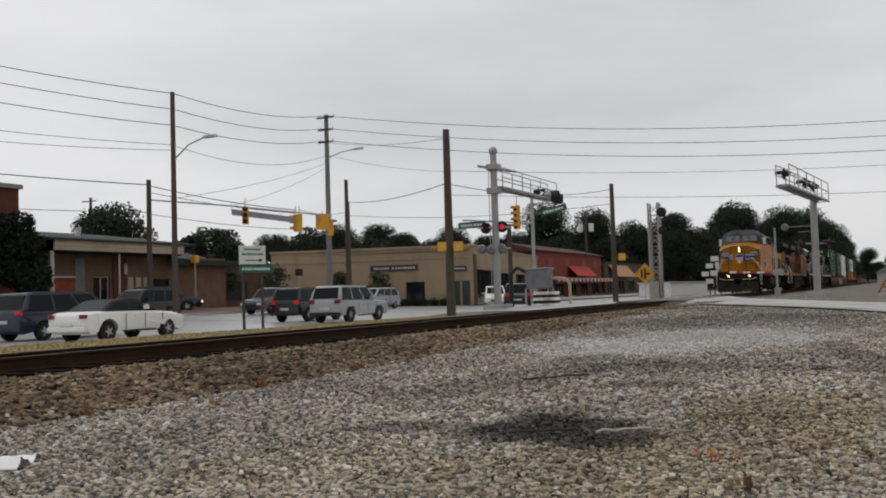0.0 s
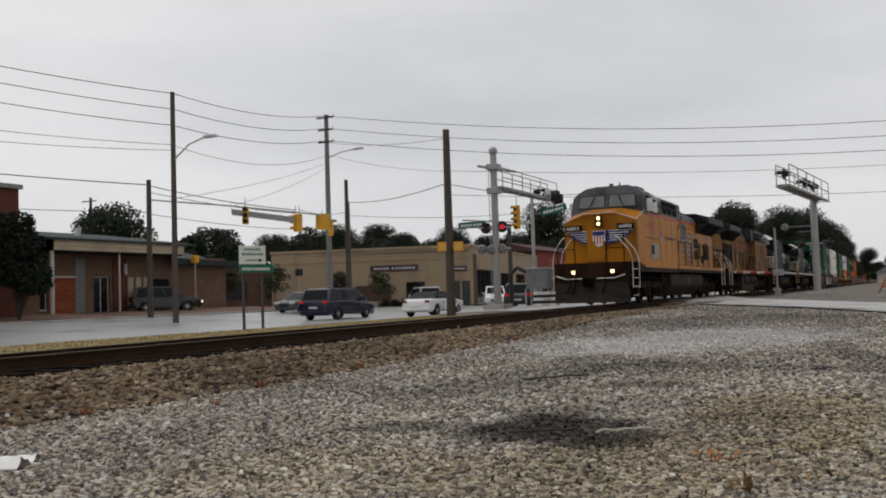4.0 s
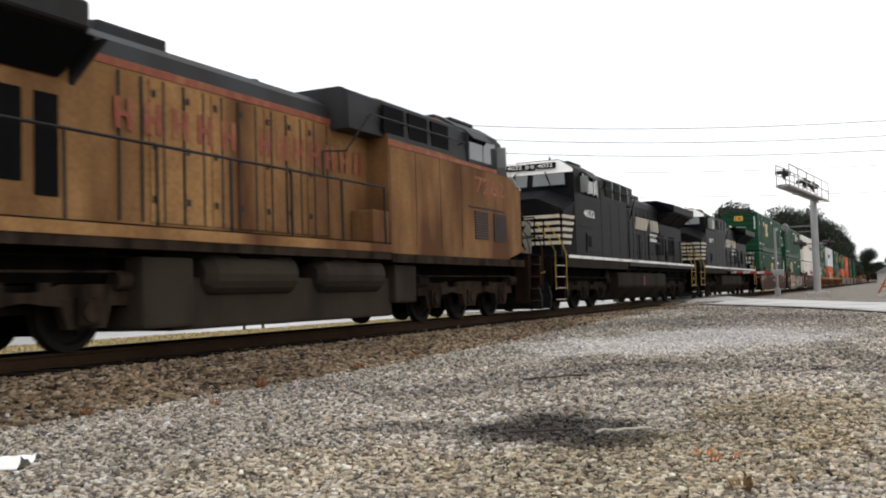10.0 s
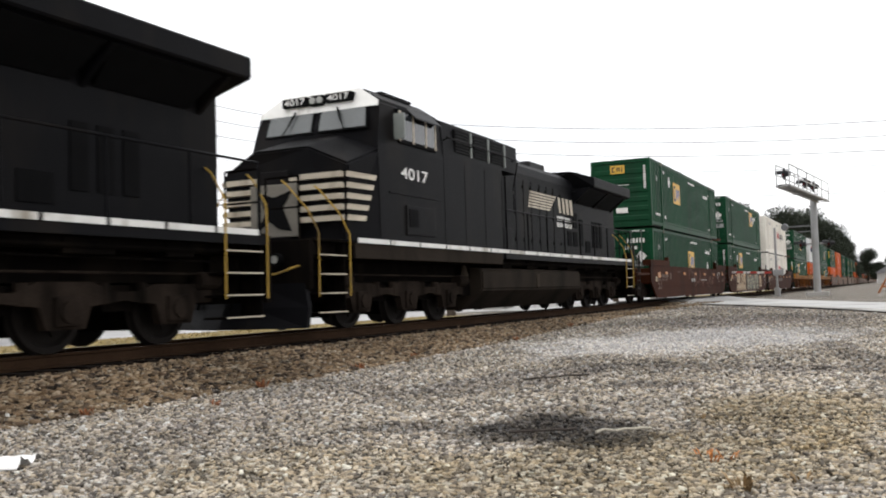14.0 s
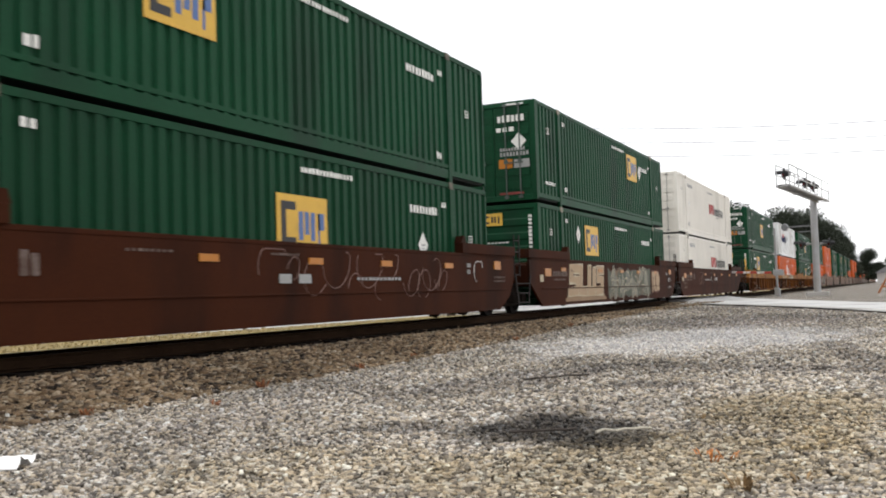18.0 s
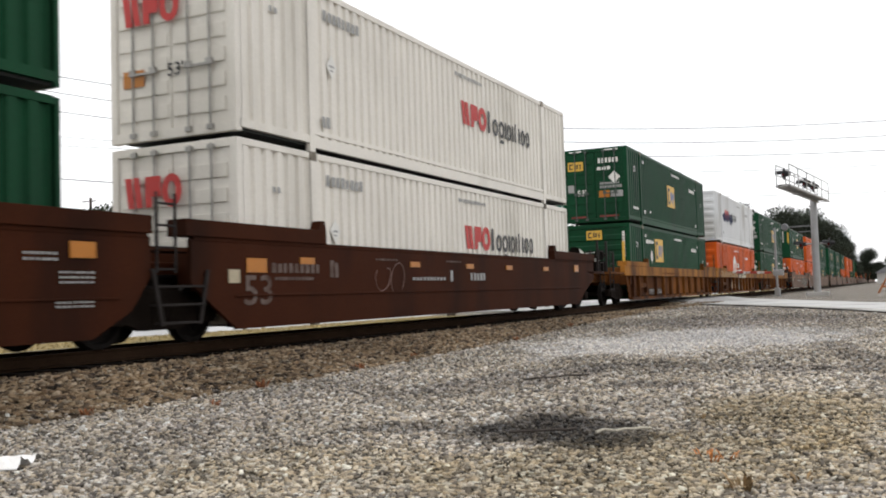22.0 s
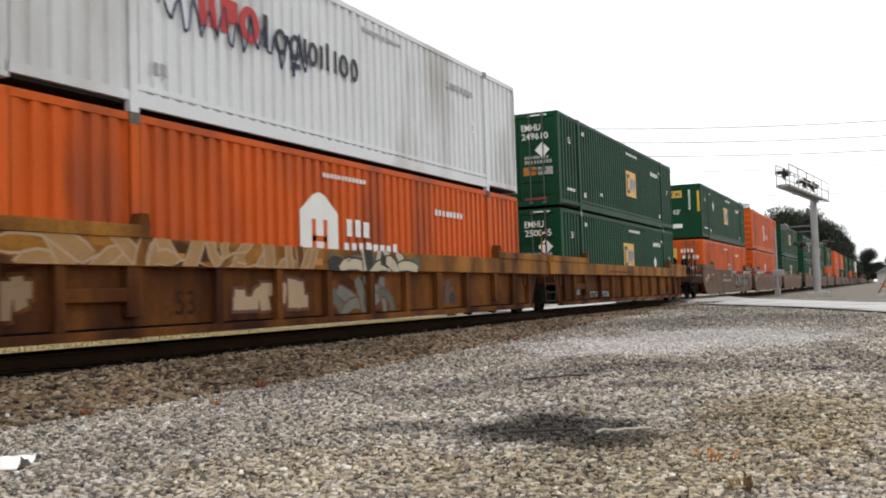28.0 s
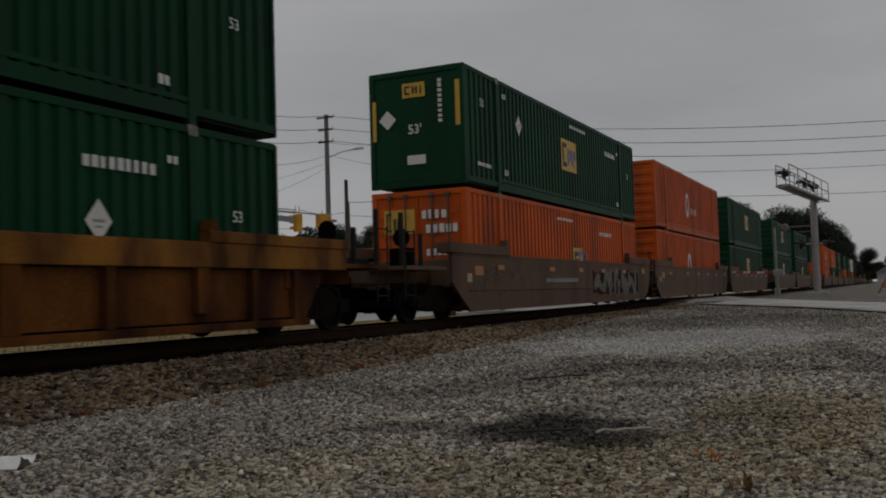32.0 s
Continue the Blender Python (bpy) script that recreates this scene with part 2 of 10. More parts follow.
XS = [-2500, -800, -300, -120, -60, -30] + steps(-20, 90, 1.5) + steps(96, 240, 8) + [300, 420, 700, 1500, 3500]
YS = [-2500, -800, -300, -100, -60, -40, -30, -22, -16] + steps(-14, 14.5, 0.4) + steps(16, 46, 1.5) + [55, 80, 140, 300, 800, 2500]
ground = tagged(grid("ground", XS, YS, M_LOT), "grey and tan crushed-stone lot with dark oil stains", "ground", kind="structure")
bed = grid("ballast_bed", [-80, -40] + steps(-20, 90, 1.5) + [120, 200, 400, 700], [-3.25, -2.8, -2.3, -1.78, -1.5, 1.5, 1.78, 2.4, 3.0, 3.6], M_BALLAST, 0.012)
tagged(bed, "brown crushed-stone ballast bed under the railway track", "ballast", kind="structure")
for x0, x1 in ((-120, 41.5), (59.0, 400)):
    v = grid("grass_verge", [x0] + steps(max(x0, -20), min(x1, 90), 2) + [x1] if x1 > 90 else [x0] + steps(-20, x1, 2), [3.6, 5, 7, 9, 10.5, 11.2, 11.5, 11.75], M_GRASS, 0.02)
    tagged(v, "strip of dry yellowed grass between the track and the street", "grass", kind="structure")
road = grid("road", [-200, -100] + steps(-60, 120, 3) + [200, 400], [11.6, 11.8, 12.0, 12.5, 14, 15, 17, 19, 21, 23, 25, 27, 29, 31], M_ROAD, 0.014)
tagged(road, "worn grey asphalt main street, slightly damp, its sheen lightened into the colour", "road", kind="structure")
M_CROSS = mat("pale_road", (0.40, 0.395, 0.385), 0.7, var=0.16, scale=0.7, fine=30, dirt=(0.22, 0.215, 0.21), dirt_amount=0.3)


def road_edge(y):
    """The near edge of the road over the track: it sweeps out towards the lot."""
    return min(43.2, 40 + 1.9 * (y + 2.2))


def road_far_edge(y):
    return min(56.8, road_edge(y) + 8.8 + 6 * min(1, max(0, (y + 9.5) / 7.8)))


def swept(name, ys, left, right, material, lift, n=10):
    xs = [[left(y) + (right(y) - left(y)) * i / n for i in range(n + 1)] for y in ys]
    verts = [(x, y, ground_z(x, y) + lift) for y, r in zip(ys, xs) for x in r]
    k = n + 1
    faces = [(j * k + i, j * k + i + 1, j * k + k + i + 1, j * k + k + i) for j in range(len(ys) - 1) for i in range(n)]
    return sheet(name, verts, faces, material)


cross = swept("crossing_road", [-40, -25] + steps(-16, -1.7, 0.7), road_edge, road_far_edge, M_CROSS, 0.03)
tagged(cross, "grey asphalt road leading over the railway crossing", "road", kind="structure")
cross = grid("crossing_road", steps(43.2, 56.8, 1.7), steps(1.7, 12.1, 1.0), M_CROSS, 0.03)
tagged(cross, "grey asphalt road between the crossing and the main street", "road", kind="structure")
lane = grid("side_street", steps(60.5, 72.5, 3), [31, 35, 40, 50, 70, 120], M_ROAD, 0.014)
tagged(lane, "asphalt side street running away between the buildings", "road", kind="structure")
edge = swept("road_edge", [-40, -25] + steps(-16, -2.4, 0.7), road_edge, lambda y: road_edge(y) + 1.3, M_WALK, 0.05, 2)
tagged(edge, "pale concrete edge of the crossing road", "kerb", kind="structure")
track = empty("railway_track", pose(0, 0, 0), "single railway track with rusty rails on dark timber sleepers", "railway track", kind="structure")
RAIL_SECTION = ((-0.07, -0.171), (0.07, -0.171), (0.07, -0.158), (0.012, -0.14), (0.010, -0.042), (0.036, -0.032), (0.037, -0.006), (0.028, 0.0), (-0.028, 0.0), (-0.037, -0.006), (-0.036, -0.032), (-0.010, -0.042), (-0.012, -0.14), (-0.07, -0.158))
for side in (-0.755, 0.755):
    bm = bmesh.new()
    prism(bm, [(y + side, z) for y, z in RAIL_SECTION], "x", -120, 800)
    for f in bm.faces:
        if all(v.co.z > -0.001 for v in f.verts):
            f.material_index = 1
    # the far rail lies a little lower
    part("rail", bm, (M_RAIL, M_SHINE), track, m=pose(0, 0, 0 if side < 0 else -0.035))
bm = bmesh.new()
box(bm, -0.115, -1.3, -0.36, 0.115, 1.3, -0.173, 0.012)
tie = part("sleeper", bm, M_TIE, track, m=pose(-6, 0, 0))
for i in range(1, 190):
    x = -6 + i * 0.5
    if not 42.5 < x < 57.5:
        again(tie, pose(x + random.uniform(-0.02, 0.02), random.uniform(-0.03, 0.03), -0.017 + random.uniform(-0.008, 0.004), -1.3, 0, random.uniform(-1, 1)))
bm = bmesh.new()
for i in range(260):
    x = 89 + i * 0.6
    box(bm, x - 0.115, -1.3, -0.36, x + 0.115, 1.3, -0.173)
tagged(part("far_sleepers", bm, M_TIE, track), kind="stuff")
M_PANEL = mat("crossing_panel", (0.13, 0.125, 0.12), 0.7, var=0.2, scale=2)
for y0, y1 in ((-0.66, 0.66), (-1.62, -0.85), (0.85, 1.62)):
    for i in range(6):
        bm = bmesh.new()
        box(bm, 43.4 + i * 2.22, y0, -0.17, 45.58 + i * 2.22, y1, 0.0, 0.015)
        part("crossing_panel", bm, M_PANEL, track, "dark concrete crossing panel")


# ---- loose stones ----
def stones(name, count, place, size, tones_mat, label, seed):
    """Count angular stones in one mesh: jittered blocks, laid by place(rng, n)."""
    rng = np.random.default_rng(seed)
    xy = place(rng, count)
    k = len(xy)
    corner = np.array([(x, y, z) for x in (-1, 1) for y in (-1, 1) for z in (-1, 1)], float)
    v = corner[None] * rng.uniform(0.45, 1.0, (k, 8, 3))
    s = size[0] + (size[1] - size[0]) * rng.random((k, 1, 1)) ** 2
    v *= s * np.stack([rng.uniform(0.7, 1.3, k), rng.uniform(0.6, 1.1, k), rng.uniform(0.35, 0.75, k)], 1)[:, None, :]
    a = rng.uniform(0, 6.283, k)
    c, d = np.cos(a)[:, None], np.sin(a)[:, None]
    tilt = rng.normal(0, 0.3, k)[:, None]
    x, y, z = v[..., 0], v[..., 1], v[..., 2]
    z = z + x * tilt
    px, py = x * c - y * d, x * d + y * c
    base = np.array([ground_z(*p) for p in xy])[:, None]
    v = np.stack([px + xy[:, :1], py + xy[:, 1:], z + base + s[:, :, 0] * 0.22 + 0.012], 2).reshape(-1, 3)
    quad = np.array([(0, 1, 3, 2), (4, 6, 7, 5), (0, 4, 5, 1), (2, 3, 7, 6), (0, 2, 6, 4), (1, 5, 7, 3)])
    f = (quad[None] + 8 * np.arange(k)[:, None, None]).reshape(-1, 4)
    me = bpy.data.meshes.new(name)
    me.vertices.add(len(v))
    me.vertices.foreach_set("co", v.ravel())
    me.loops.add(f.size)
    me.loops.foreach_set("vertex_index", f.ravel())
    me.polygons.add(len(f))
    me.polygons.foreach_set("loop_start", np.arange(0, f.size, 4))
    me.polygons.foreach_set("loop_total", np.full(len(f), 4))
    me.update(calc_edges=True)
    me.materials.append(tones_mat)
    return tagged(new(name, me), label, "gravel", kind="stuff")


def stone_material(name, tones, spots=()):
    m = ground_material(name, spots, tones, cell=90, relief=0.15, blot=0.25)
    n, l = m.node_tree.nodes, m.node_tree.links
    geo = n.new("ShaderNodeNewGeometry")
    ramp = [q for q in n if q.type == "VALTORGB"][0]
    l.new(geo.outputs["Random Per Island"], ramp.inputs[0])
    gap_shade = [q for q in n if q.type == "MAP_RANGE"][0]
    gap_shade.inputs["To Min"].default_value, gap_shade.inputs["To Max"].default_value = 1.1, 0.85
    return m


def lot_place(rng, n):
    d = 3.6 * (30 / 3.6) ** rng.random(n)
    side = rng.uniform(-0.56, 0.56, n) * d
    x = d * math.sin(YAW) + side * math.cos(YAW)
    y = EYE.y + d * math.cos(YAW) - side * math.sin(YAW)
    keep = (y < -3.0 + rng.normal(0, 0.15, n)) & (x < 31) & (x < 39.6 + 1.9 * (y + 2.2) + rng.normal(0, 0.15, n))
    return np.stack([x, y], 1)[keep]


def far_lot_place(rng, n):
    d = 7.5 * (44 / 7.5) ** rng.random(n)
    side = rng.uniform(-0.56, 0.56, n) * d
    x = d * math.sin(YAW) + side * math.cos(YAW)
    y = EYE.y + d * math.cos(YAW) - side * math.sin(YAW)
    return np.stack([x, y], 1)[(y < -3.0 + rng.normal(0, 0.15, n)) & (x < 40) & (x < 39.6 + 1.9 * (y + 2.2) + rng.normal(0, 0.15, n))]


def bed_place(rng, n):
    x = 1 + 44 * rng.random(n) ** 1.7
    y = rng.uniform(-3.5, -0.9, n)
    return np.stack([x, y], 1)[(rng.random(n) < 0.95) & (x < 43)]


def crib_place(rng, n):
    return np.stack([rng.uniform(-2, 43, n), rng.uniform(-0.6, 3.4, n)], 1)


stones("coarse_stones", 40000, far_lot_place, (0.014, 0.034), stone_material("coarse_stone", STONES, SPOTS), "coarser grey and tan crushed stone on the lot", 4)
stones("gravel_stones", 120000, lot_place, (0.008, 0.025), stone_material("gravel_stone", STONES, SPOTS), "loose crushed stone, grey, tan and white, on the lot", 3)
stones("ballast_stones", 56000, bed_place, (0.020, 0.052), stone_material("ballast_stone", [(r * 0.76, g * 0.69, b * 0.63) for r, g, b in BALLAST]), "angular brown ballast stones along the near rail", 5)
stones("crib_stones", 6000, crib_place, (0.02, 0.045), bpy.data.materials["ballast_stone"], "ballast stones between the sleepers and beyond", 7)


# ---- lettering ----
def letters(parent, text, height, material, m, name="number", width=None, label="", thick=0.004):
    """Raised lettering in the built-in font; m puts its lower left corner, its face towards the local z."""
    cu = bpy.data.curves.new(name, "FONT")
    cu.body, cu.size, cu.extrude, cu.offset = text, 1.0, 0.0, 0.012
    tmp = bpy.data.objects.new(name, cu)
    me = bpy.data.meshes.new_from_object(tmp)
    bpy.data.objects.remove(tmp)
    co = np.array([v.co for v in me.vertices])
    lo, hi = co.min(0), co.max(0)
    k = height / (hi[1] - lo[1])
    kx = width / (hi[0] - lo[0]) if width else k
    co = (co - lo) * (kx, k, 1)
    co[:, 2] = thick
    me.vertices.foreach_set("co", co.ravel())
    me.materials.append(material)
    ob = new(name, me)
    ob.parent, ob.matrix_basis = parent, m
    if label:
        tagged(ob, label)
    return ob


def side_m(x, y, z, front=True):
    """A pose whose local x runs along the track and local z out of the near side (or the far side)."""
    if front:
        return Matrix.Translation((x, y, z)) @ Matrix(((1, 0, 0, 0), (0, 0, -1, 0), (0, 1, 0, 0), (0, 0, 0, 1)))
    return Matrix.Translation((x, y, z)) @ Matrix(((-1, 0, 0, 0), (0, 0, 1, 0), (0, 1, 0, 0), (0, 0, 0, 1)))


def end_m(x, y, z):
    """A pose on a surface that faces the train's head: local x runs from far to near, local z points ahead."""
    return Matrix.Translation((x, y, z)) @ Matrix(((0, 0, -1, 0), (-1, 0, 0, 0), (0, 1, 0, 0), (0, 0, 0, 1)))


def bars(parent, m, spec, material, name="lettering", label="", thick=0.004):
    """Plain bars in one plane: spec is rows of x, y, width, height."""
    if name != "lettering":
        made = []
        for x, y, w, h in spec:
            bm = bmesh.new()
            box(bm, x, y, 0, x + w, y + h, thick)
            made.append(part(name, bm, material, parent, label, m))
        return made[0]
    bm = bmesh.new()
    for x, y, w, h in spec:
        box(bm, x, y, 0, x + w, y + h, thick)
    return tagged(part(name, bm, material, parent, label, m), kind="stuff")


def row_of_bars(width, height, count, seed):
    rnd = random.Random(seed)
    w = width / count
    return [(i * w, 0, w * rnd.uniform(0.55, 0.78), height * rnd.uniform(0.86, 1.0)) for i in range(count)]


# ---- train paints ----
GRIME = (0.035, 0.028, 0.022)
P_YELLOW = mat("armour_yellow", (0.37, 0.142, 0.004), 0.5, spec=0.16, var=0.16, scale=1.2, fine=30, bump=0.04, dirt=(0.20, 0.075, 0.008), dirt_amount=0.35)
P_FADED = mat("faded_yellow", (0.33, 0.180, 0.072), 0.75, spec=0.08, var=0.35, scale=0.8, fine=14, bump=0.02, dirt=(0.095, 0.042, 0.018), dirt_amount=0.85)
P_GREY = mat("harbour_grey", (0.080, 0.082, 0.088), 0.55, spec=0.15, var=0.2, scale=1.5, dirt=GRIME, dirt_amount=0.3)
P_SOOT = mat("sooty_grey", (0.022, 0.023, 0.025), 0.6, spec=0.18, var=0.3, scale=1.2, dirt=(0.012, 0.0108, 0.0096), dirt_amount=0.6)
P_BLACK = mat("locomotive_black", (0.0045, 0.0045, 0.0054), 0.5, var=0.25, scale=1.3, dirt=(0.011, 0.0092, 0.008), dirt_amount=0.35, spec=0.05)
# near-black: deep shade below the deck is put into this grimy colour
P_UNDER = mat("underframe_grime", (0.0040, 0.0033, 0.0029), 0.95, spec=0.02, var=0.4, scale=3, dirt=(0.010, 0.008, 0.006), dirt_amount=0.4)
P_TRUCK = mat("bogie_dust", (0.036, 0.025, 0.018), 0.95, spec=0.03, var=0.4, scale=3, dirt=(0.006, 0.005, 0.004), dirt_amount=0.5)
P_DIMTRUCK = mat("dark_bogie_dust", (0.022, 0.0165, 0.013), 0.95, spec=0.03, var=0.4, scale=3, dirt=(0.006, 0.005, 0.004), dirt_amount=0.5)
P_DIMTANK = mat("dark_tank_dust", (0.025, 0.0195, 0.015), 0.85, spec=0.05, var=0.25, scale=1.5, dirt=(0.011, 0.009, 0.007), dirt_amount=0.45)
P_RUSTY = mat("rusty_end_plate", (0.030, 0.015, 0.010), 0.9, spec=0.04, var=0.4, scale=2.5, dirt=(0.012, 0.008, 0.006), dirt_amount=0.5)
P_PLOW = mat("dusty_plough", (0.026, 0.023, 0.020), 0.85, spec=0.05, var=0.3, scale=2)
# grey base colour paints the sky's reflection onto the windscreens
P_SKYSCREEN = mat("dusty_windscreen", (0.105, 0.112, 0.112), 0.08, var=0.15, scale=1.5, bump=0, spec=0.6)
P_TANK = mat("tank_dust", (0.038, 0.030, 0.022), 0.85, spec=0.06, var=0.25, scale=1.5, dirt=(0.018, 0.0145, 0.011), dirt_amount=0.4)
P_CREAM = mat("dirty_white_paint", (0.50, 0.44, 0.35), 0.6, var=0.15, dirt=(0.22, 0.18, 0.13), dirt_amount=0.3)
P_WHITE = mat("white_paint", (0.72, 0.71, 0.68), 0.5, var=0.12, dirt=(0.3, 0.27, 0.22), dirt_amount=0.3)
P_RED = mat("red_paint", (0.34, 0.032, 0.014), 0.5, var=0.15)
P_FADERED = mat("faded_red", (0.21, 0.052, 0.026), 0.65, var=0.3, scale=5, dirt=(0.27, 0.12, 0.045), dirt_amount=0.4)
P_BLUE = mat("blue_paint", (0.02, 0.035, 0.13), 0.5, var=0.2)
P_SAFETY = mat("safety_yellow", (0.38, 0.235, 0.035), 0.5, var=0.2, dirt=GRIME, dirt_amount=0.25)
P_DARK = mat("dark_mesh", (0.004, 0.004, 0.0044), 0.8, spec=0.06, var=0.3)
P_GLASS = mat("cab_glass", (0.018, 0.021, 0.024), 0.06, var=0.05, bump=0, spec=0.9)
P_LAMP = mat("lit_lamp", (1.0, 0.72, 0.32), 0.3, var=0, bump=0, emit=4)
P_LENS = mat("unlit_lens", (0.35, 0.35, 0.33), 0.15, var=0.05, bump=0)
P_STEEL = mat("wheel_steel", (0.012, 0.010, 0.009), 0.8, spec=0.1, var=0.3)
P_BOX = mat("grey_box", (0.208, 0.224, 0.208), 0.55, var=0.12)


def ring_wheel(bm, y, r, w, flange):
    """One wheel on the y axis: tread, flange, dished web, hub."""
    prof = ((r * 0.16, w * 0.9), (r * 0.25, w * 0.9), (r * 0.32, w * 0.45), (r * 0.78, w * 0.35), (r * 0.84, w), (r, w), (r * 1.01, 0.02), (r + 0.028, 0.0), (r + 0.028, -0.02), (r * 0.84, -0.02), (r * 0.3, 0.0))
    n = 24
    rings = []
    for rad, off in prof:
        rings.append([bm.verts.new((rad * math.cos(i * 6.28319 / n), y + off * flange, rad * math.sin(i * 6.28319 / n))) for i in range(n)])
    for a, b in zip(rings[:-1], rings[1:]):
        for i in range(n):
            bm.faces.new((a[i], a[(i + 1) % n], b[(i + 1) % n], b[i]))
    bm.faces.new(rings[0])


WHEEL_MESH = {}
WHEELS = []


def wheelset(parent, x, r, y=0.0):
    """An axle with its two wheels; it turns as the train rolls."""
    if r not in WHEEL_MESH:
        bm = bmesh.new()
        ring_wheel(bm, -0.72, r, 0.11, -1)
        ring_wheel(bm, 0.72, r, 0.11, 1)
        tube(bm, (0, -1.0, 0), (0, 1.0, 0), 0.085, n=12)
        for k in range(4):
            a = k * math.pi / 2
            box(bm, 0.55 * r * math.cos(a) - 0.04, -0.785, 0.55 * r * math.sin(a) - 0.04, 0.55 * r * math.cos(a) + 0.04, -0.76, 0.55 * r * math.sin(a) + 0.04)
        WHEEL_MESH[r] = mesh_of(bm, "wheelset", P_STEEL, True)
    ob = new("wheelset", WHEEL_MESH[r])
    ob.parent = parent
    ob.matrix_parent_inverse = Matrix.Translation((x, y, r))
    WHEELS.append((ob, r))
    return ob


def truck3(loco, axles, coat):
    """A three-axle bogie: side frames with pedestals, springs, brake cylinders."""
    x0, x1 = axles[0] - 0.75, axles[-1] + 0.75
    for s in (-1, 1):
        bm = bmesh.new()
        top, bot = 0.86, 0.55
        out = [(x0, top - 0.05)]
        for i, a in enumerate(axles):
            out += [(a - 0.42, top + (0.03 if i == 1 else 0.0)), (a + 0.42, top + (0.03 if i == 1 else 0.0))]
            if i < 2:
                mid = (a + axles[i + 1]) / 2
                out += [(mid - 0.2, top - 0.1), (mid + 0.2, top - 0.1)]
        out += [(x1, top - 0.05), (x1, top - 0.28)]
        low = []
        for i, a in enumerate(axles):
            low += [(a - 0.40, bot + 0.03), (a - 0.30, 0.30), (a + 0.30, 0.30), (a + 0.40, bot + 0.03)]
            if i < 2:
                mid = (a + axles[i + 1]) / 2
                low += [(mid, bot + 0.09)]
        out += low[::-1] + [(x0, top - 0.28)]
        prism(bm, out, "y", s * 1.0, s * 1.14)
        for a in axles:
            box(bm, a - 0.2, min(s * 1.1, s * 1.2), 0.34, a + 0.2, max(s * 1.1, s * 1.2), 0.70, 0.02)
            tube(bm, (a, s * 1.15, 0.52), (a, s * 1.24, 0.52), 0.14, n=14)
        for a, b in zip(axles[:-1], axles[1:]):
            mid = (a + b) / 2
            for dx in (-0.33, 0.33):
                tube(bm, (mid + dx, s * 1.08, 0.60), (mid + dx, s * 1.08, 0.88), 0.085, n=10)
        for dx in (x0 + 0.1, x1 - 0.1):
            tube(bm, (dx - 0.22, s * 1.13, 0.90), (dx + 0.22, s * 1.13, 0.90), 0.13, n=12)
        tube(bm, (x0 + 0.2, s * 1.17, 1.02), (x1 - 0.2, s * 1.17, 1.0), 0.018, n=6)
        part("bogie_frame", bm, coat, loco, "dusty cast-steel bogie side frame")
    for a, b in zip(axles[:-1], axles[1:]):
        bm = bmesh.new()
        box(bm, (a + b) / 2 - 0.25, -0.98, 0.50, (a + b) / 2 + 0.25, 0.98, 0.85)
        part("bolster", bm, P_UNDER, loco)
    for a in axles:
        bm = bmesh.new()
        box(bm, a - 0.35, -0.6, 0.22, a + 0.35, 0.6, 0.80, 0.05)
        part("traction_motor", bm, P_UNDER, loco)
    for a in axles:
        wheelset(loco, a, 0.53)


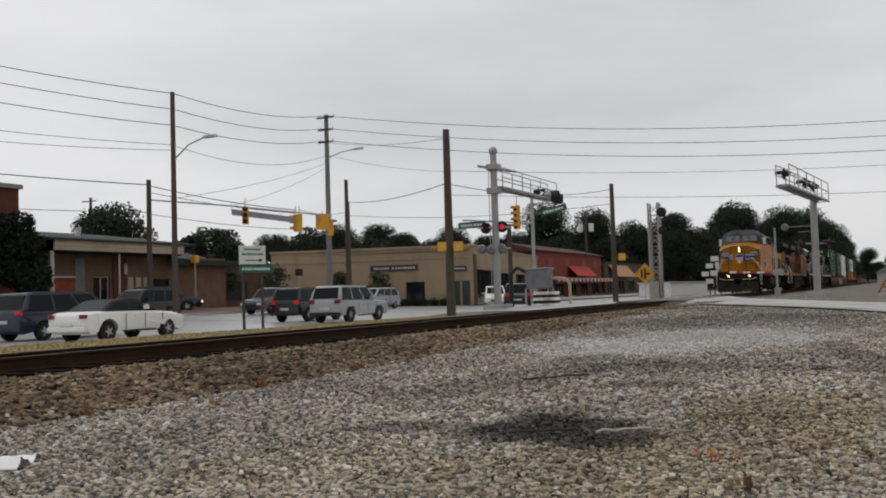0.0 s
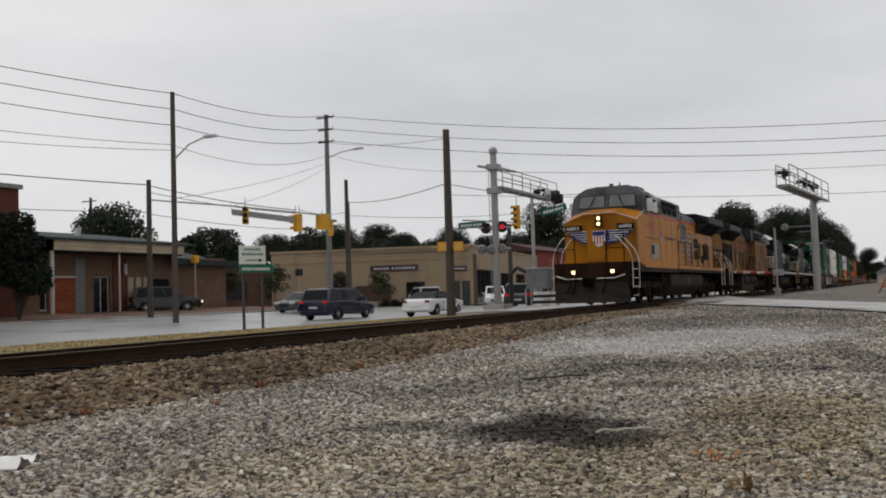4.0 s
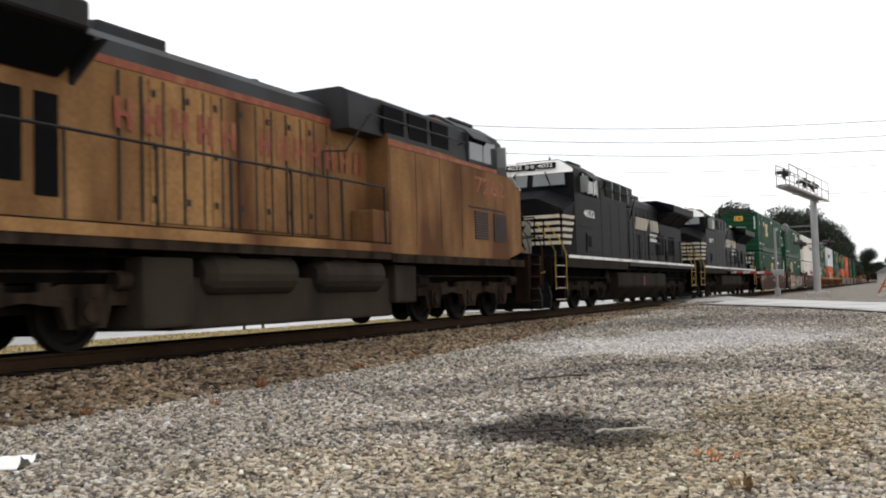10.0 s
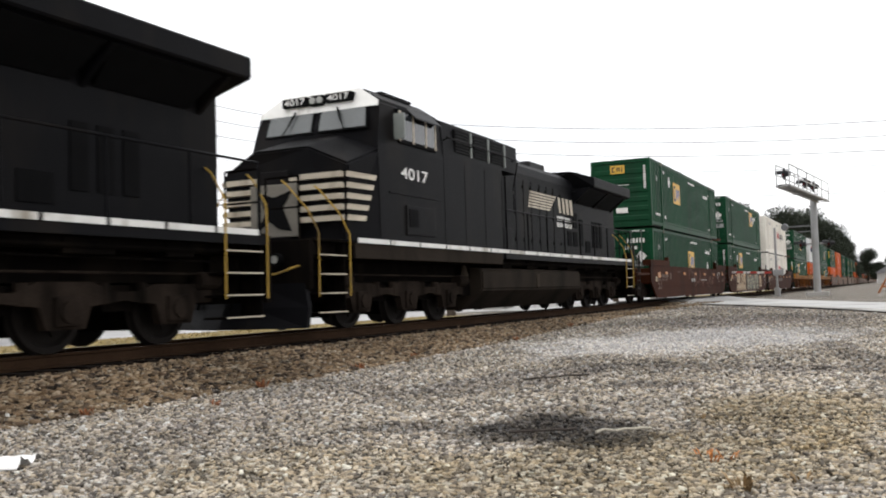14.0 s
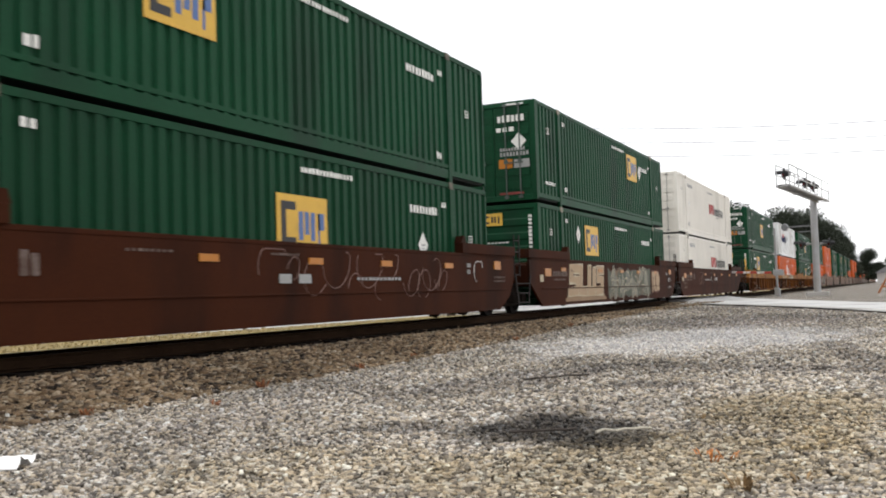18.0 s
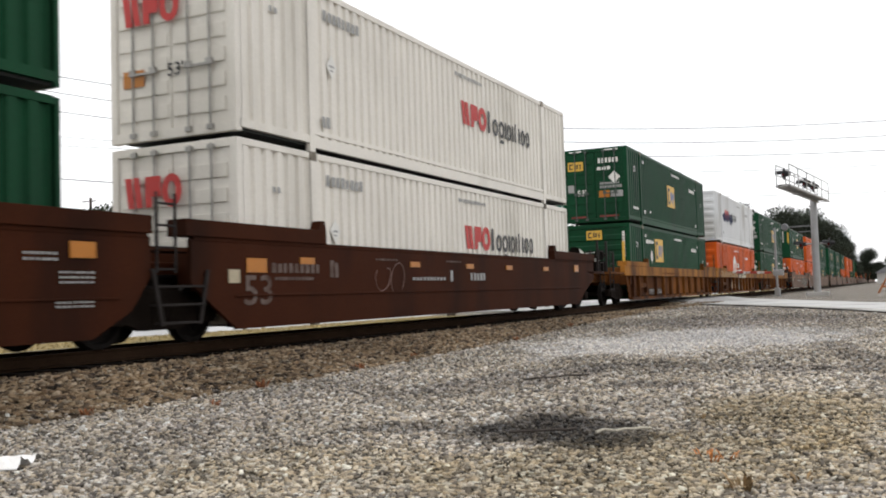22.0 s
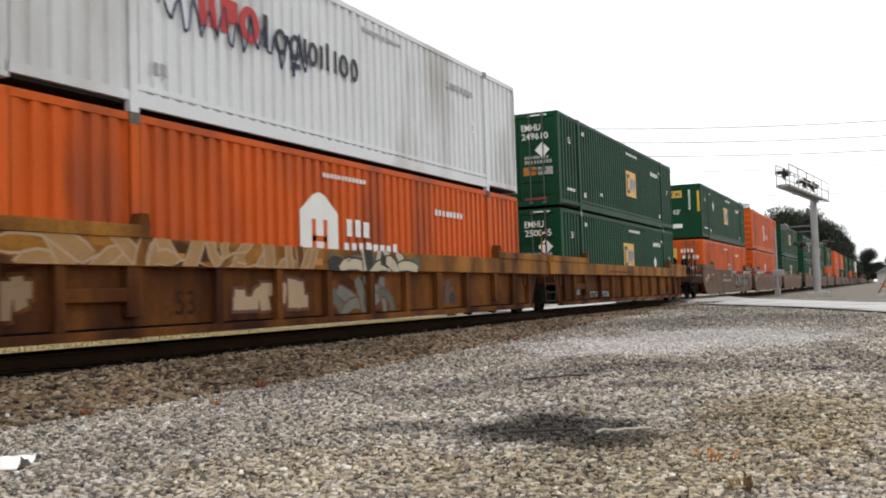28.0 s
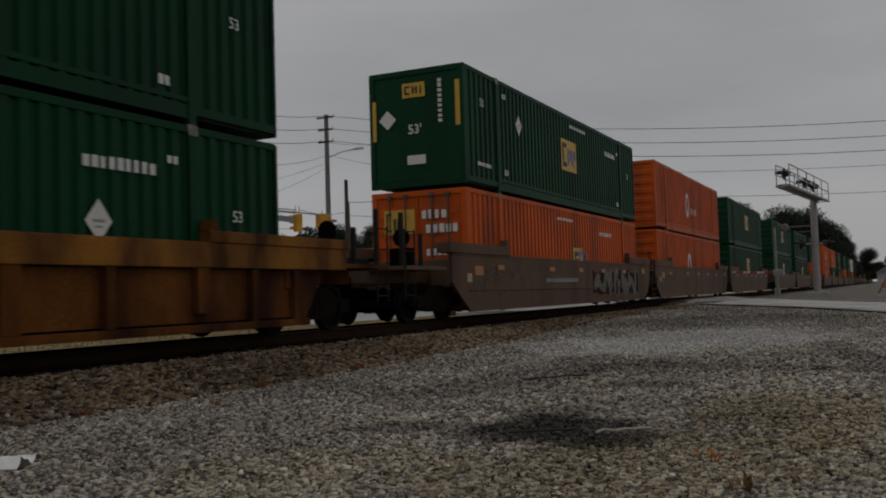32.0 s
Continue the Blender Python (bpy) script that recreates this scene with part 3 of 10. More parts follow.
def locomotive(style, number, label, m):
    """A six-axle wide-cab diesel. Its head looks along -x; 0.5 and 23.13 are its coupling faces."""
    up = style != "black"
    faded = style == "faded"
    body = P_FADED if faded else (P_YELLOW if up else P_BLACK)
    roofm = P_SOOT if faded else (P_GREY if up else P_BLACK)
    trim = P_FADERED if faded else P_RED
    gear = P_TRUCK if up else P_DIMTRUCK
    railm = P_BOX if faded else P_WHITE if up else P_SAFETY
    loco = empty("locomotive", m, label, "locomotive", "locomotives at the head of the train")
    P = lambda name, bm, mt, lab="", mm=None, smooth=False: part(name, bm, mt, loco, lab, mm, smooth)

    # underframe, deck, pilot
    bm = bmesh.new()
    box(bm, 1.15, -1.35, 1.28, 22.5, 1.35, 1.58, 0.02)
    # solid dark blocks added to close bright see-through gaps round the bogies
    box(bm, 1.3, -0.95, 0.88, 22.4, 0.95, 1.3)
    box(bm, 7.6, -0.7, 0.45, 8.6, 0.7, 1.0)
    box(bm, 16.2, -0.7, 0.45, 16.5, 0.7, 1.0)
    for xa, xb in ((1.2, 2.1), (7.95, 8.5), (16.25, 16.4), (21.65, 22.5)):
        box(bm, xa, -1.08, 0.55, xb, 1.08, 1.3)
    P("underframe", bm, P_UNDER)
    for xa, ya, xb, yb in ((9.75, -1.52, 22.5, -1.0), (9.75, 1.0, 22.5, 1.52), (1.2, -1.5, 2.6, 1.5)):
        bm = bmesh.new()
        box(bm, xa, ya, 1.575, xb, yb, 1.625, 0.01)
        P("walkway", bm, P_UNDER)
    for s in (-1, 1):
        bm = bmesh.new()
        box(bm, 9.75, s * 1.53 - 0.015, 1.44, 22.5, s * 1.53 + 0.015, 1.60, 0.005)
        P("side_sill", bm, body if up else P_BLACK)
        if up:
            bm = bmesh.new()
            box(bm, 2.5, s * 1.50 - 0.02, 1.25, 9.7, s * 1.50 + 0.02, 1.43, 0.01)
            P("skirt", bm, P_TANK if not faded else P_TRUCK)
            bm = bmesh.new()
            box(bm, 9.75, s * 1.515 - 0.015, 1.30, 22.3, s * 1.515 + 0.015, 1.44, 0.005)
            P("skirt", bm, P_TANK if not faded else P_TRUCK)
        else:
            x = 2.55
            while x < 22.2:
                w = 1.25 if x < 9 else 1.02
                bm = bmesh.new()
                box(bm, x, s * 1.552 - 0.006, 1.585, x + w - 0.07, s * 1.552 + 0.006, 1.675)
                P("reflective_stripe", bm, P_WHITE, "white reflective sill stripe")
                x += w
            bm = bmesh.new()
            box(bm, 2.5, s * 1.50 - 0.02, 1.30, 9.6, s * 1.50 + 0.02, 1.58, 0.01)
            P("skirt", bm, P_DIMTANK)
    bm = bmesh.new()
    box(bm, 1.08, -1.48, 0.75, 1.2, 1.48, 1.6, 0.02)
    P("pilot", bm, P_RUSTY if up else P_UNDER)
    bm = bmesh.new()
    rims = []
    for z, tip, wing, half in ((0.10, 0.48, 0.98, 1.45), (0.45, 0.66, 1.03, 1.47), (0.86, 0.80, 1.06, 1.36)):
        rims.append([bm.verts.new(q) for q in ((wing, -half, z), (tip + 0.1, -0.5, z), (tip, 0.0, z), (tip + 0.1, 0.5, z), (wing, half, z), (wing + 0.1, half, z), (tip + 0.35, 0.0, z), (wing + 0.1, -half, z))])
    for lo, hi in zip(rims[:-1], rims[1:]):
        for i in range(8):
            bm.faces.new((lo[i], lo[(i + 1) % 8], hi[(i + 1) % 8], hi[i]))
    bm.faces.new(rims[0][::-1])
    bm.faces.new(rims[-1])
    P("plow", bm, P_PLOW if up else P_BLACK, "dirty dark steel snow plough")
    bm = bmesh.new()
    box(bm, 22.5, -1.48, 0.55, 22.64, 1.48, 1.6, 0.02)
    P("rear_pilot", bm, P_RUSTY if up else P_UNDER)
    for x0, x1 in ((0.52, 1.1), (22.6, 23.1)):
        bm = bmesh.new()
        box(bm, x0, -0.12, 0.78, x1, 0.12, 0.98, 0.03)
        box(bm, x0 - 0.02, -0.22, 0.72, x0 + 0.22, 0.2, 1.04, 0.05)
        P("coupler", bm, P_UNDER)
        for yy in (-0.62, 0.55, 0.75):
            bm = bmesh.new()
            pipe(bm, [(x1 - 0.3 if x0 < 5 else x0 + 0.1, yy, 1.05), (x0 + 0.25, yy, 0.75), (x0 + 0.22, yy + 0.12, 0.45)], 0.03, 6)
            P("brake_hose", bm, P_DARK)

    # end steps and their handrails
    for s in (-1, 1):
        for x0, d in ((1.25, 1), (22.4, -1)):
            xa, xb = sorted((x0, x0 + d * 0.95))
            for k in range(4):
                bm = bmesh.new()
                box(bm, xa, min(s * 1.12, s * 1.54), 0.32 + k * 0.33, xb - 0.08, max(s * 1.12, s * 1.54), 0.355 + k * 0.33, 0.005)
                P("step", bm, P_UNDER)
                bm = bmesh.new()
                box(bm, xa, s * 1.552 - 0.01, 0.335 + k * 0.33, xb - 0.08, s * 1.552 + 0.01, 0.357 + k * 0.33)
                P("step_edge", bm, P_CREAM if not up else P_TRUCK if faded and d > 0 else P_BOX if d < 0 else P_WHITE, "worn step edge")
            bm = bmesh.new()
            box(bm, xb - 0.07, min(s * 1.1, s * 1.5), 0.3, xb - 0.03, max(s * 1.1, s * 1.5), 1.58)
            P("step_plate", bm, P_RUSTY if up else P_UNDER)
            for px in (x0 - d * 0.02, x0 + d * 0.98):
                bm = bmesh.new()
                lean = 0.28 * d
                pipe(bm, [(px, s * 1.56, 0.62), (px, s * 1.57, 1.72), (px - lean * 0.5, s * 1.45, 2.10), (px - lean * 0.9, s * 1.12, 2.52), (px - lean * 0.9, s * 1.0, 2.62)], 0.016, 7)
                P("grab_rail", bm, P_TRUCK if faded and d > 0 else P_WHITE if faded else railm, "bent grab rail" if faded else "white bent grab rail" if up else "yellow bent grab rail")
    for x in (1.05, 22.6):
        for a, b in ((-1.3, -0.62), (0.62, 1.3)):
            bm = bmesh.new()
            for yy in (a, b):
                tube(bm, (x, yy, 1.6), (x, yy, 2.68), 0.022, n=7)
            tube(bm, (x, a, 2.68), (x, b, 2.68), 0.022, n=7)
            tube(bm, (x, a, 2.15), (x, b, 2.15), 0.018, n=6)
            P("end_railing", bm, P_UNDER)
        bm = bmesh.new()
        pipe(bm, [(x + (-0.1 if x < 5 else 0.1), -1.35, 1.15), (x + (-0.22 if x < 5 else 0.22), -0.95, 1.02), (x + (-0.22 if x < 5 else 0.22), -0.3, 1.02)], 0.02, 6)
        P("cut_lever", bm, railm)
        bm = bmesh.new()
        pipe(bm, [(x + (-0.1 if x < 5 else 0.1), 1.35, 1.15), (x + (-0.22 if x < 5 else 0.22), 0.95, 1.02), (x + (-0.22 if x < 5 else 0.22), 0.3, 1.02)], 0.02, 6)
        P("cut_lever", bm, railm)

    # nose
    bm = bmesh.new()
    hw = 1.46
    fx = 2.35
    prof = [(-hw, 1.62), (-hw, 3.28), (-0.62, 3.58), (0.62, 3.58), (hw, 3.28), (hw, 1.62)]
    back = [(-1.5, 1.45), (-1.5, 3.66), (-0.62, 3.86), (0.62, 3.86), (1.5, 3.66), (1.5, 1.45)]
    if not up:
        prof = [(-1.3, 1.62), (-1.42, 3.05), (-0.62, 3.42), (0.62, 3.42), (1.42, 3.05), (1.3, 1.62)]
        back = [(-1.5, 1.45), (-1.5, 3.45), (-0.62, 3.80), (0.62, 3.80), (1.5, 3.45), (1.5, 1.45)]
    a = [bm.verts.new((fx + (0.12 if abs(y) > 1 else 0), y, z)) for y, z in prof]
    b = [bm.verts.new((3.55, y, z)) for y, z in back]
    for i in range(6):
        bm.faces.new((a[i], a[(i + 1) % 6], b[(i + 1) % 6], b[i]))
    bm.faces.new(a[::-1])
    bm.faces.new(b)
    bmesh.ops.bevel(bm, geom=[e for e in bm.edges], offset=0.04, segments=2, affect="EDGES")
    P("nose", bm, body, "yellow wide nose with soot and rust streaks" if up else "black wide nose with white stripes")
    if up:
        bm = bmesh.new()
        v = [(2.31, -0.62, 3.60), (2.31, 0.62, 3.60), (2.43, -1.46, 3.30), (2.43, 1.46, 3.30), (3.5, -1.52, 3.69), (3.5, 1.52, 3.69)]
        pipe(bm, [v[3], v[1], v[0], v[2]], 0.012, 6)
        tube(bm, v[2], v[4], 0.011, n=6)
        tube(bm, v[3], v[5], 0.011, n=6)
        P("nose_edge", bm, P_WHITE, "pale nose edge trim")
    # lamps and number boards
    if up:
        bm = bmesh.new()
        box(bm, 2.26, -0.13, 3.05, 2.4, 0.13, 3.52, 0.03)
        P("headlight_housing", bm, P_SOOT)
        for z in (3.17, 3.39):
            bm = bmesh.new()
            tube(bm, (2.24, 0, z), (2.27, 0, z), 0.065, n=16)
            P("headlight", bm, P_LAMP if number == "6803" else P_LENS, "round headlight, lit" if number == "6803" else "round headlight")
        for y in (-1.08, 1.02):
            bm = bmesh.new()
            box(bm, 2.22, y - 0.32, 2.93, 2.42, y + 0.32, 3.14, 0.02)
            nb = P("number_board", bm, P_DARK, "black number board with white numerals")
            letters(nb, number, 0.125, P_WHITE, end_m(2.216, y + 0.25, 2.97), "numeral", 0.5)
    else:
        bm = bmesh.new()
        box(bm, 3.62, -0.16, 4.47, 3.9, 0.16, 4.69, 0.04)
        P("headlight_housing", bm, P_DARK)
        for y in (-0.085, 0.085):
            bm = bmesh.new()
            tube(bm, (3.60, y, 4.58), (3.64, y, 4.58), 0.07, n=14)
            P("headlight", bm, P_LENS, "round headlight")
        for y in (-0.52, 0.52):
            bm = bmesh.new()
            box(bm, 3.62, y - 0.31, 4.50, 3.9, y + 0.31, 4.68, 0.02)
            nb = P("number_board", bm, P_DARK, "black number board with white numerals")
            letters(nb, number, 0.13, P_WHITE, end_m(3.616, y + 0.25, 4.525), "numeral", 0.5)
    for y in (-0.86, 0.66):
        bm = bmesh.new()
        tube(bm, (0.93, y, 1.27), (1.05, y, 1.27), 0.11, n=16)
        P("ditch_light_rim", bm, P_DARK)
        bm = bmesh.new()
        tube(bm, (0.915, y, 1.27), (0.935, y, 1.27), 0.068, n=16)
        P("ditch_light", bm, P_LAMP if number == "6803" else P_LENS, "lit white ditch light" if number == "6803" else "unlit ditch light")
    # nose door and emblem
    bm = bmesh.new()
    box(bm, 2.30, 0.15 - 0.36, 1.7, 2.36, 0.15 + 0.36, 3.0, 0.02)
    P("nose_door", bm, body)
    if up:
        for s in (-1, 1):
            bm = bmesh.new()
            prism(bm, [(s * 0.26, 2.90), (s * 1.32, 2.90), (s * 1.16, 2.68), (s * 0.9, 2.56), (s * 0.6, 2.40), (s * 0.26, 2.40)], "x", 2.315, 2.345)
            wing = P("emblem_wing", bm, P_BLUE, "blue striped wing emblem on the nose")
            for k in range(5):
                bm = bmesh.new()
                z = 2.895 - k * 0.095
                reach = 1.32 - k * 0.15
                box(bm, 2.306, min(s * 0.4, s * reach), z - 0.014, 2.345, max(s * 0.4, s * reach), z + 0.014)
                part("emblem_line", bm, P_WHITE, wing, "pale line of the wing emblem")
        bm = bmesh.new()
        prism(bm, [(-0.25, 2.9), (0.25, 2.9), (0.25, 2.5), (0.12, 2.33), (0, 2.27), (-0.12, 2.33), (-0.25, 2.5)], "x", 2.27, 2.30)
        sh = P("emblem_shield", bm, P_WHITE, "shield with red and white bars")
        bm = bmesh.new()
        for k in range(4):
            box(bm, 2.262, -0.2 + k * 0.115, 2.38, 2.272, -0.145 + k * 0.115, 2.7)
        part("shield_bar", bm, P_RED, sh, "red shield bar")
        bm = bmesh.new()
        box(bm, 2.262, -0.24, 2.71, 2.272, 0.24, 2.88)
        part("shield_band", bm, P_BLUE, sh, "blue shield band")
        bm = bmesh.new()
        box(bm, 2.33, -1.46, 1.63, 2.5, 1.46, 1.78, 0.01)
        P("nose_sill", bm, body)
    else:
        for k in range(5):
            z = 2.80 - k * 0.20
            bm = bmesh.new()
            box(bm, 2.325, -1.34, z, 2.45, 1.34, z + 0.10)
            for s in (-1, 1):
                v = [bm.verts.new(p) for p in ((2.40, s * 1.41, z), (3.30 - k * 0.10, s * 1.505, z), (3.35 - k * 0.10, s * 1.505, z + 0.10), (2.40, s * 1.43, z + 0.10))]
                w = [bm.verts.new((q.co.x, q.co.y + s * 0.012, q.co.z)) for q in v]
                for i in range(4):
                    bm.faces.new((v[i], v[(i + 1) % 4], w[(i + 1) % 4], w[i]))
                bm.faces.new(w)
                bm.faces.new(v[::-1])
            P("nose_stripe", bm, P_CREAM, "white stripe wrapped round the nose")
        bm = bmesh.new()
        box(bm, 2.27, -0.45, 1.75, 2.325, 0.65, 2.75, 0.02)
        P("emblem_plate", bm, mat("dusty_plate", (0.17, 0.155, 0.13), 0.7, var=0.3), "dusty white nose emblem plate with a dark figure")
        bm = bmesh.new()
        prism(bm, [(-0.3, 1.85), (-0.1, 2.3), (-0.32, 2.62), (0.1, 2.5), (0.42, 2.6), (0.3, 2.2), (0.5, 1.85), (0.2, 2.05), (0.0, 1.9)], "x", 2.26, 2.268)
        P("emblem_figure", bm, P_DARK)

    # cab
    bm = bmesh.new()
    zc = 3.55
    low = [(3.45, 1.5), (3.45, -1.5)]
    sec_f = [(-1.5, zc), (-1.42, 4.45), (-0.92, 4.78), (0.92, 4.78), (1.42, 4.45), (1.5, zc)]
    xf = [3.45, 3.72, 3.86, 3.86, 3.72, 3.45]
    a = [bm.verts.new((x, y, z)) for x, (y, z) in zip(xf, sec_f)]
    a = [bm.verts.new((3.50, -1.5, 1.43)), *a, bm.verts.new((3.50, 1.5, 1.43))]
    b = [bm.verts.new((6.35, v.co.y, v.co.z)) for v in a]
    k = len(a)
    for i in range(k):
        f = bm.faces.new((a[i], a[(i + 1) % k], b[(i + 1) % k], b[i]))
        f.material_index = 1 if min(q.co.z for q in f.verts) >= 3.5 else 0
    f = bm.faces.new(a[::-1])
    bm.faces.new(b)
    f.material_index = 1
    bmesh.ops.bevel(bm, geom=[e for e in bm.edges if e.verts[0].co.z > 4.4 and e.verts[1].co.z > 4.4], offset=0.06, segments=2, affect="EDGES")
    for f in bm.faces:
        f.normal_update()
        f.material_index = 1 if f.calc_center_median().z > 3.62 or (abs(f.normal.x) > 0.5 and f.calc_center_median().x < 4.5) else 0
    cab = P("cab", bm, (body, roofm), "grey and yellow crew cab" if up else "black crew cab")
    if not up:
        bm = bmesh.new()
        v = [bm.verts.new(q) for q in ((3.70, -1.40, 4.44), (3.845, -0.92, 4.76), (3.845, 0.92, 4.76), (3.70, 1.40, 4.44), (3.665, 1.41, 4.33), (3.665, -1.41, 4.33))]
        w = [bm.verts.new((q.co.x - 0.02, q.co.y, q.co.z)) for q in v]
        for i in range(6):
            bm.faces.new((v[i], v[(i + 1) % 6], w[(i + 1) % 6], w[i]))
        bm.faces.new(w)
        part("cab_front_band", bm, P_WHITE, cab, "white band above the windscreen")
    # windscreens follow the sloped cab front
    def front_x(z):
        return 3.45 + (z - 3.55) * 0.30 - 0.012
    for s in (-1, 1):
        for (ya, yb, za, zb, nm, mt, off) in ((0.10, 1.18, 3.93, 4.40, "windscreen", P_SKYSCREEN, -0.018), (0.06, 1.22, 3.89, 4.44, "windscreen_frame", P_SOOT if up else P_DARK, -0.006)):
            bm = bmesh.new()
            v = [bm.verts.new((front_x(z) + off, s * y, z)) for y, z in ((ya, za), (yb, za), (yb - 0.06, zb), (ya, zb))]
            w = [bm.verts.new((q.co.x + 0.04, q.co.y, q.co.z)) for q in v]
            for i in range(4):
                bm.faces.new((v[i], v[(i + 1) % 4], w[(i + 1) % 4], w[i]))
            bm.faces.new(v)
            bm.faces.new(w[::-1])
            part(nm, bm, mt, cab)
        bm = bmesh.new()
        pipe(bm, [(3.44, s * 0.75, 3.86), (3.58, s * 0.55, 4.25)], 0.014, 5)
        pipe(bm, [(3.52, s * 0.62, 4.10), (3.62, s * 0.50, 4.38)], 0.022, 5)
        part("wiper", bm, P_DARK, cab)
        # side windows, drip shade, mirror
        bm = bmesh.new()
        y = s * 1.475
        box(bm, 4.28, y - 0.05, 3.66, 5.95, y + 0.05, 4.36, 0.02)
        part("side_window_frame", bm, P_SOOT if up else P_DARK, cab)
        for xa, xb in (((4.34, 5.08), (5.13, 5.90)) if up else ((4.36, 4.86), (4.92, 5.42), (5.48, 5.88))):
            bm = bmesh.new()
            box(bm, xa, s * 1.53 - 0.006, 3.74, xb, s * 1.53 + 0.006, 4.28)
            part("side_window", bm, P_GLASS, cab)
        for x in () if up else (4.31, 4.88, 5.45, 5.9):
            bm = bmesh.new()
            box(bm, x - 0.025, s * 1.535 - 0.01, 3.70, x + 0.025, s * 1.535 + 0.01, 4.32)
            part("window_bar", bm, P_CREAM, cab, "pale window post")
        bm = bmesh.new()
        v = [bm.verts.new(q) for q in ((4.75, s * 1.44, 4.42), (5.95, s * 1.44, 4.42), (5.95, s * 1.66, 4.20), (4.75, s * 1.66, 4.20))]
        w = [bm.verts.new((q.co.x, q.co.y, q.co.z + 0.03)) for q in v]
        for i in range(4):
            bm.faces.new((v[i], v[(i + 1) % 4], w[(i + 1) % 4], w[i]))
        bm.faces.new(w)
        bm.faces.new(v[::-1])
        part("sun_shade", bm, P_BOX if style == "new" else P_SOOT, cab, "pale sun shade" if style == "new" else "dark sun shade")
        bm = bmesh.new()
        box(bm, 4.10, min(s * 1.5, s * 1.74), 3.70, 4.15, max(s * 1.5, s * 1.74), 4.22, 0.015)
        part("mirror", bm, P_WHITE if style == "new" else P_BOX, cab, "grey wing mirror")
        # number on the cab side
        wide = 1.8 if faded else 1.55 if up else 1.2
        h = 0.4 if faded else 0.36 if up else 0.24
        x = 3.75 if faded else 3.95 if up else 4.35
        zz = 2.98 if up else 2.95
        mt = trim if up else P_WHITE
        yy = s * 1.504
        letters(cab, number, h, mt, side_m(x, yy, zz) if s < 0 else side_m(x + wide, yy, zz, False), "cab_number", wide, "red road number" if up else "white road number")
        bm = bmesh.new()
        box(bm, 3.85, s * 1.508 - 0.012, 2.62, 5.95, s * 1.508 + 0.012, 2.645)
        part("cab_ledge", bm, P_SOOT if up else P_BLACK, cab)
        bm = bmesh.new()
        if faded:
            for xa in (3.7, 4.85):
                for k2 in range(11):
                    box(bm, xa, s * 1.515 - 0.012, 1.88 + k2 * 0.062, xa + 0.8, s * 1.515 + 0.012, 1.915 + k2 * 0.062)
        else:
            box(bm, 4.52, s * 1.515 - 0.015, 1.82, 5.82, s * 1.515 + 0.015, 2.42, 0.01)
        part("louvre" if faded else "equipment_box", bm, P_SOOT if faded else (P_BOX if up else P_BLACK), cab)
        bm = bmesh.new()
        if not faded:
            box(bm, 4.62, s * 1.535 - 0.006, 1.98, 5.0, s * 1.535 + 0.006, 2.34)
            part("vent_grille", bm, P_DARK, cab)
        else:
            bm.free()
    bm = bmesh.new()
    box(bm, 4.3, -0.75, 4.77, 6.1, 0.75, 4.86, 0.04)
    tube(bm, (5.0, -0.2, 4.85), (5.0, -0.2, 5.05), 0.03, n=6)
    box(bm, 4.5, 0.9 - 0.1, 4.74, 5.8, 1.02, 4.80)
    box(bm, 4.5, -1.02, 4.74, 5.8, -0.8, 4.80)
    part("roof_unit", bm, roofm, cab)

    # equipment cabin behind the cab
    bm = bmesh.new()
    sec = [(-1.5, 1.43), (-1.5, 3.70), (-1.44, 4.42), (-1.25, 4.52), (1.25, 4.52), (1.44, 4.42), (1.5, 3.70), (1.5, 1.43)]
    a = [bm.verts.new((6.35, y, z)) for y, z in sec]
    b = [bm.verts.new((9.75, y, z)) for y, z in sec]
    for i in range(8):
        f = bm.faces.new((a[i], a[(i + 1) % 8], b[(i + 1) % 8], b[i]))
        f.material_index = 1 if min(q.co.z for q in f.verts) > 3.6 else 0
    bm.faces.new(a[::-1])
    bm.faces.new(b)
    top = [(-1.42, 3.72), (-1.40, 4.42), (-1.22, 4.515), (1.22, 4.515), (1.40, 4.42), (1.42, 3.72)]
    a = [bm.verts.new((9.7, y, z)) for y, z in top]
    b = [bm.verts.new((11.05, y, z)) for y, z in top]
    for i in range(6):
        bm.faces.new((a[i], a[(i + 1) % 6], b[(i + 1) % 6], b[i])).material_index = 1
    bm.faces.new(a[::-1])
    bm.faces.new(b).material_index = 1
    eq = P("equipment_cabin", bm, (body, roofm))
    for s in (-1, 1):
        for i, x in enumerate((6.95, 8.0, 9.05)):
            bm = bmesh.new()
            y0 = s * 1.478
            box(bm, x, y0 - 0.02, 3.80, x + 0.85, y0 + 0.02, 4.34, 0.01)
            vent = part("vent_frame", bm, P_DARK, eq, "dark louvred vent")
            for k2 in range(0 if up else 7):
                bm = bmesh.new()
                box(bm, x + 0.04, s * 1.503 - 0.01, 3.83 + k2 * 0.07, x + 0.81, s * 1.503 + 0.01, 3.86 + k2 * 0.07)
                part("slat", bm, roofm, vent)
            if not up:
                bm = bmesh.new()
                box(bm, x + 0.88, s * 1.5 - 0.015, 3.78, x + 0.96, s * 1.5 + 0.015, 4.36)
                part("vent_post", bm, P_BOX, eq)
        bm = bmesh.new()
        tube(bm, (6.3, s * 1.62, 4.05), (10.6, s * 1.62, 4.02), 0.018, n=6)
        for x in (6.4, 7.8, 9.2, 10.5):
            tube(bm, (x, s * 1.62, 4.04), (x, s * 1.46, 4.0), 0.014, n=5)
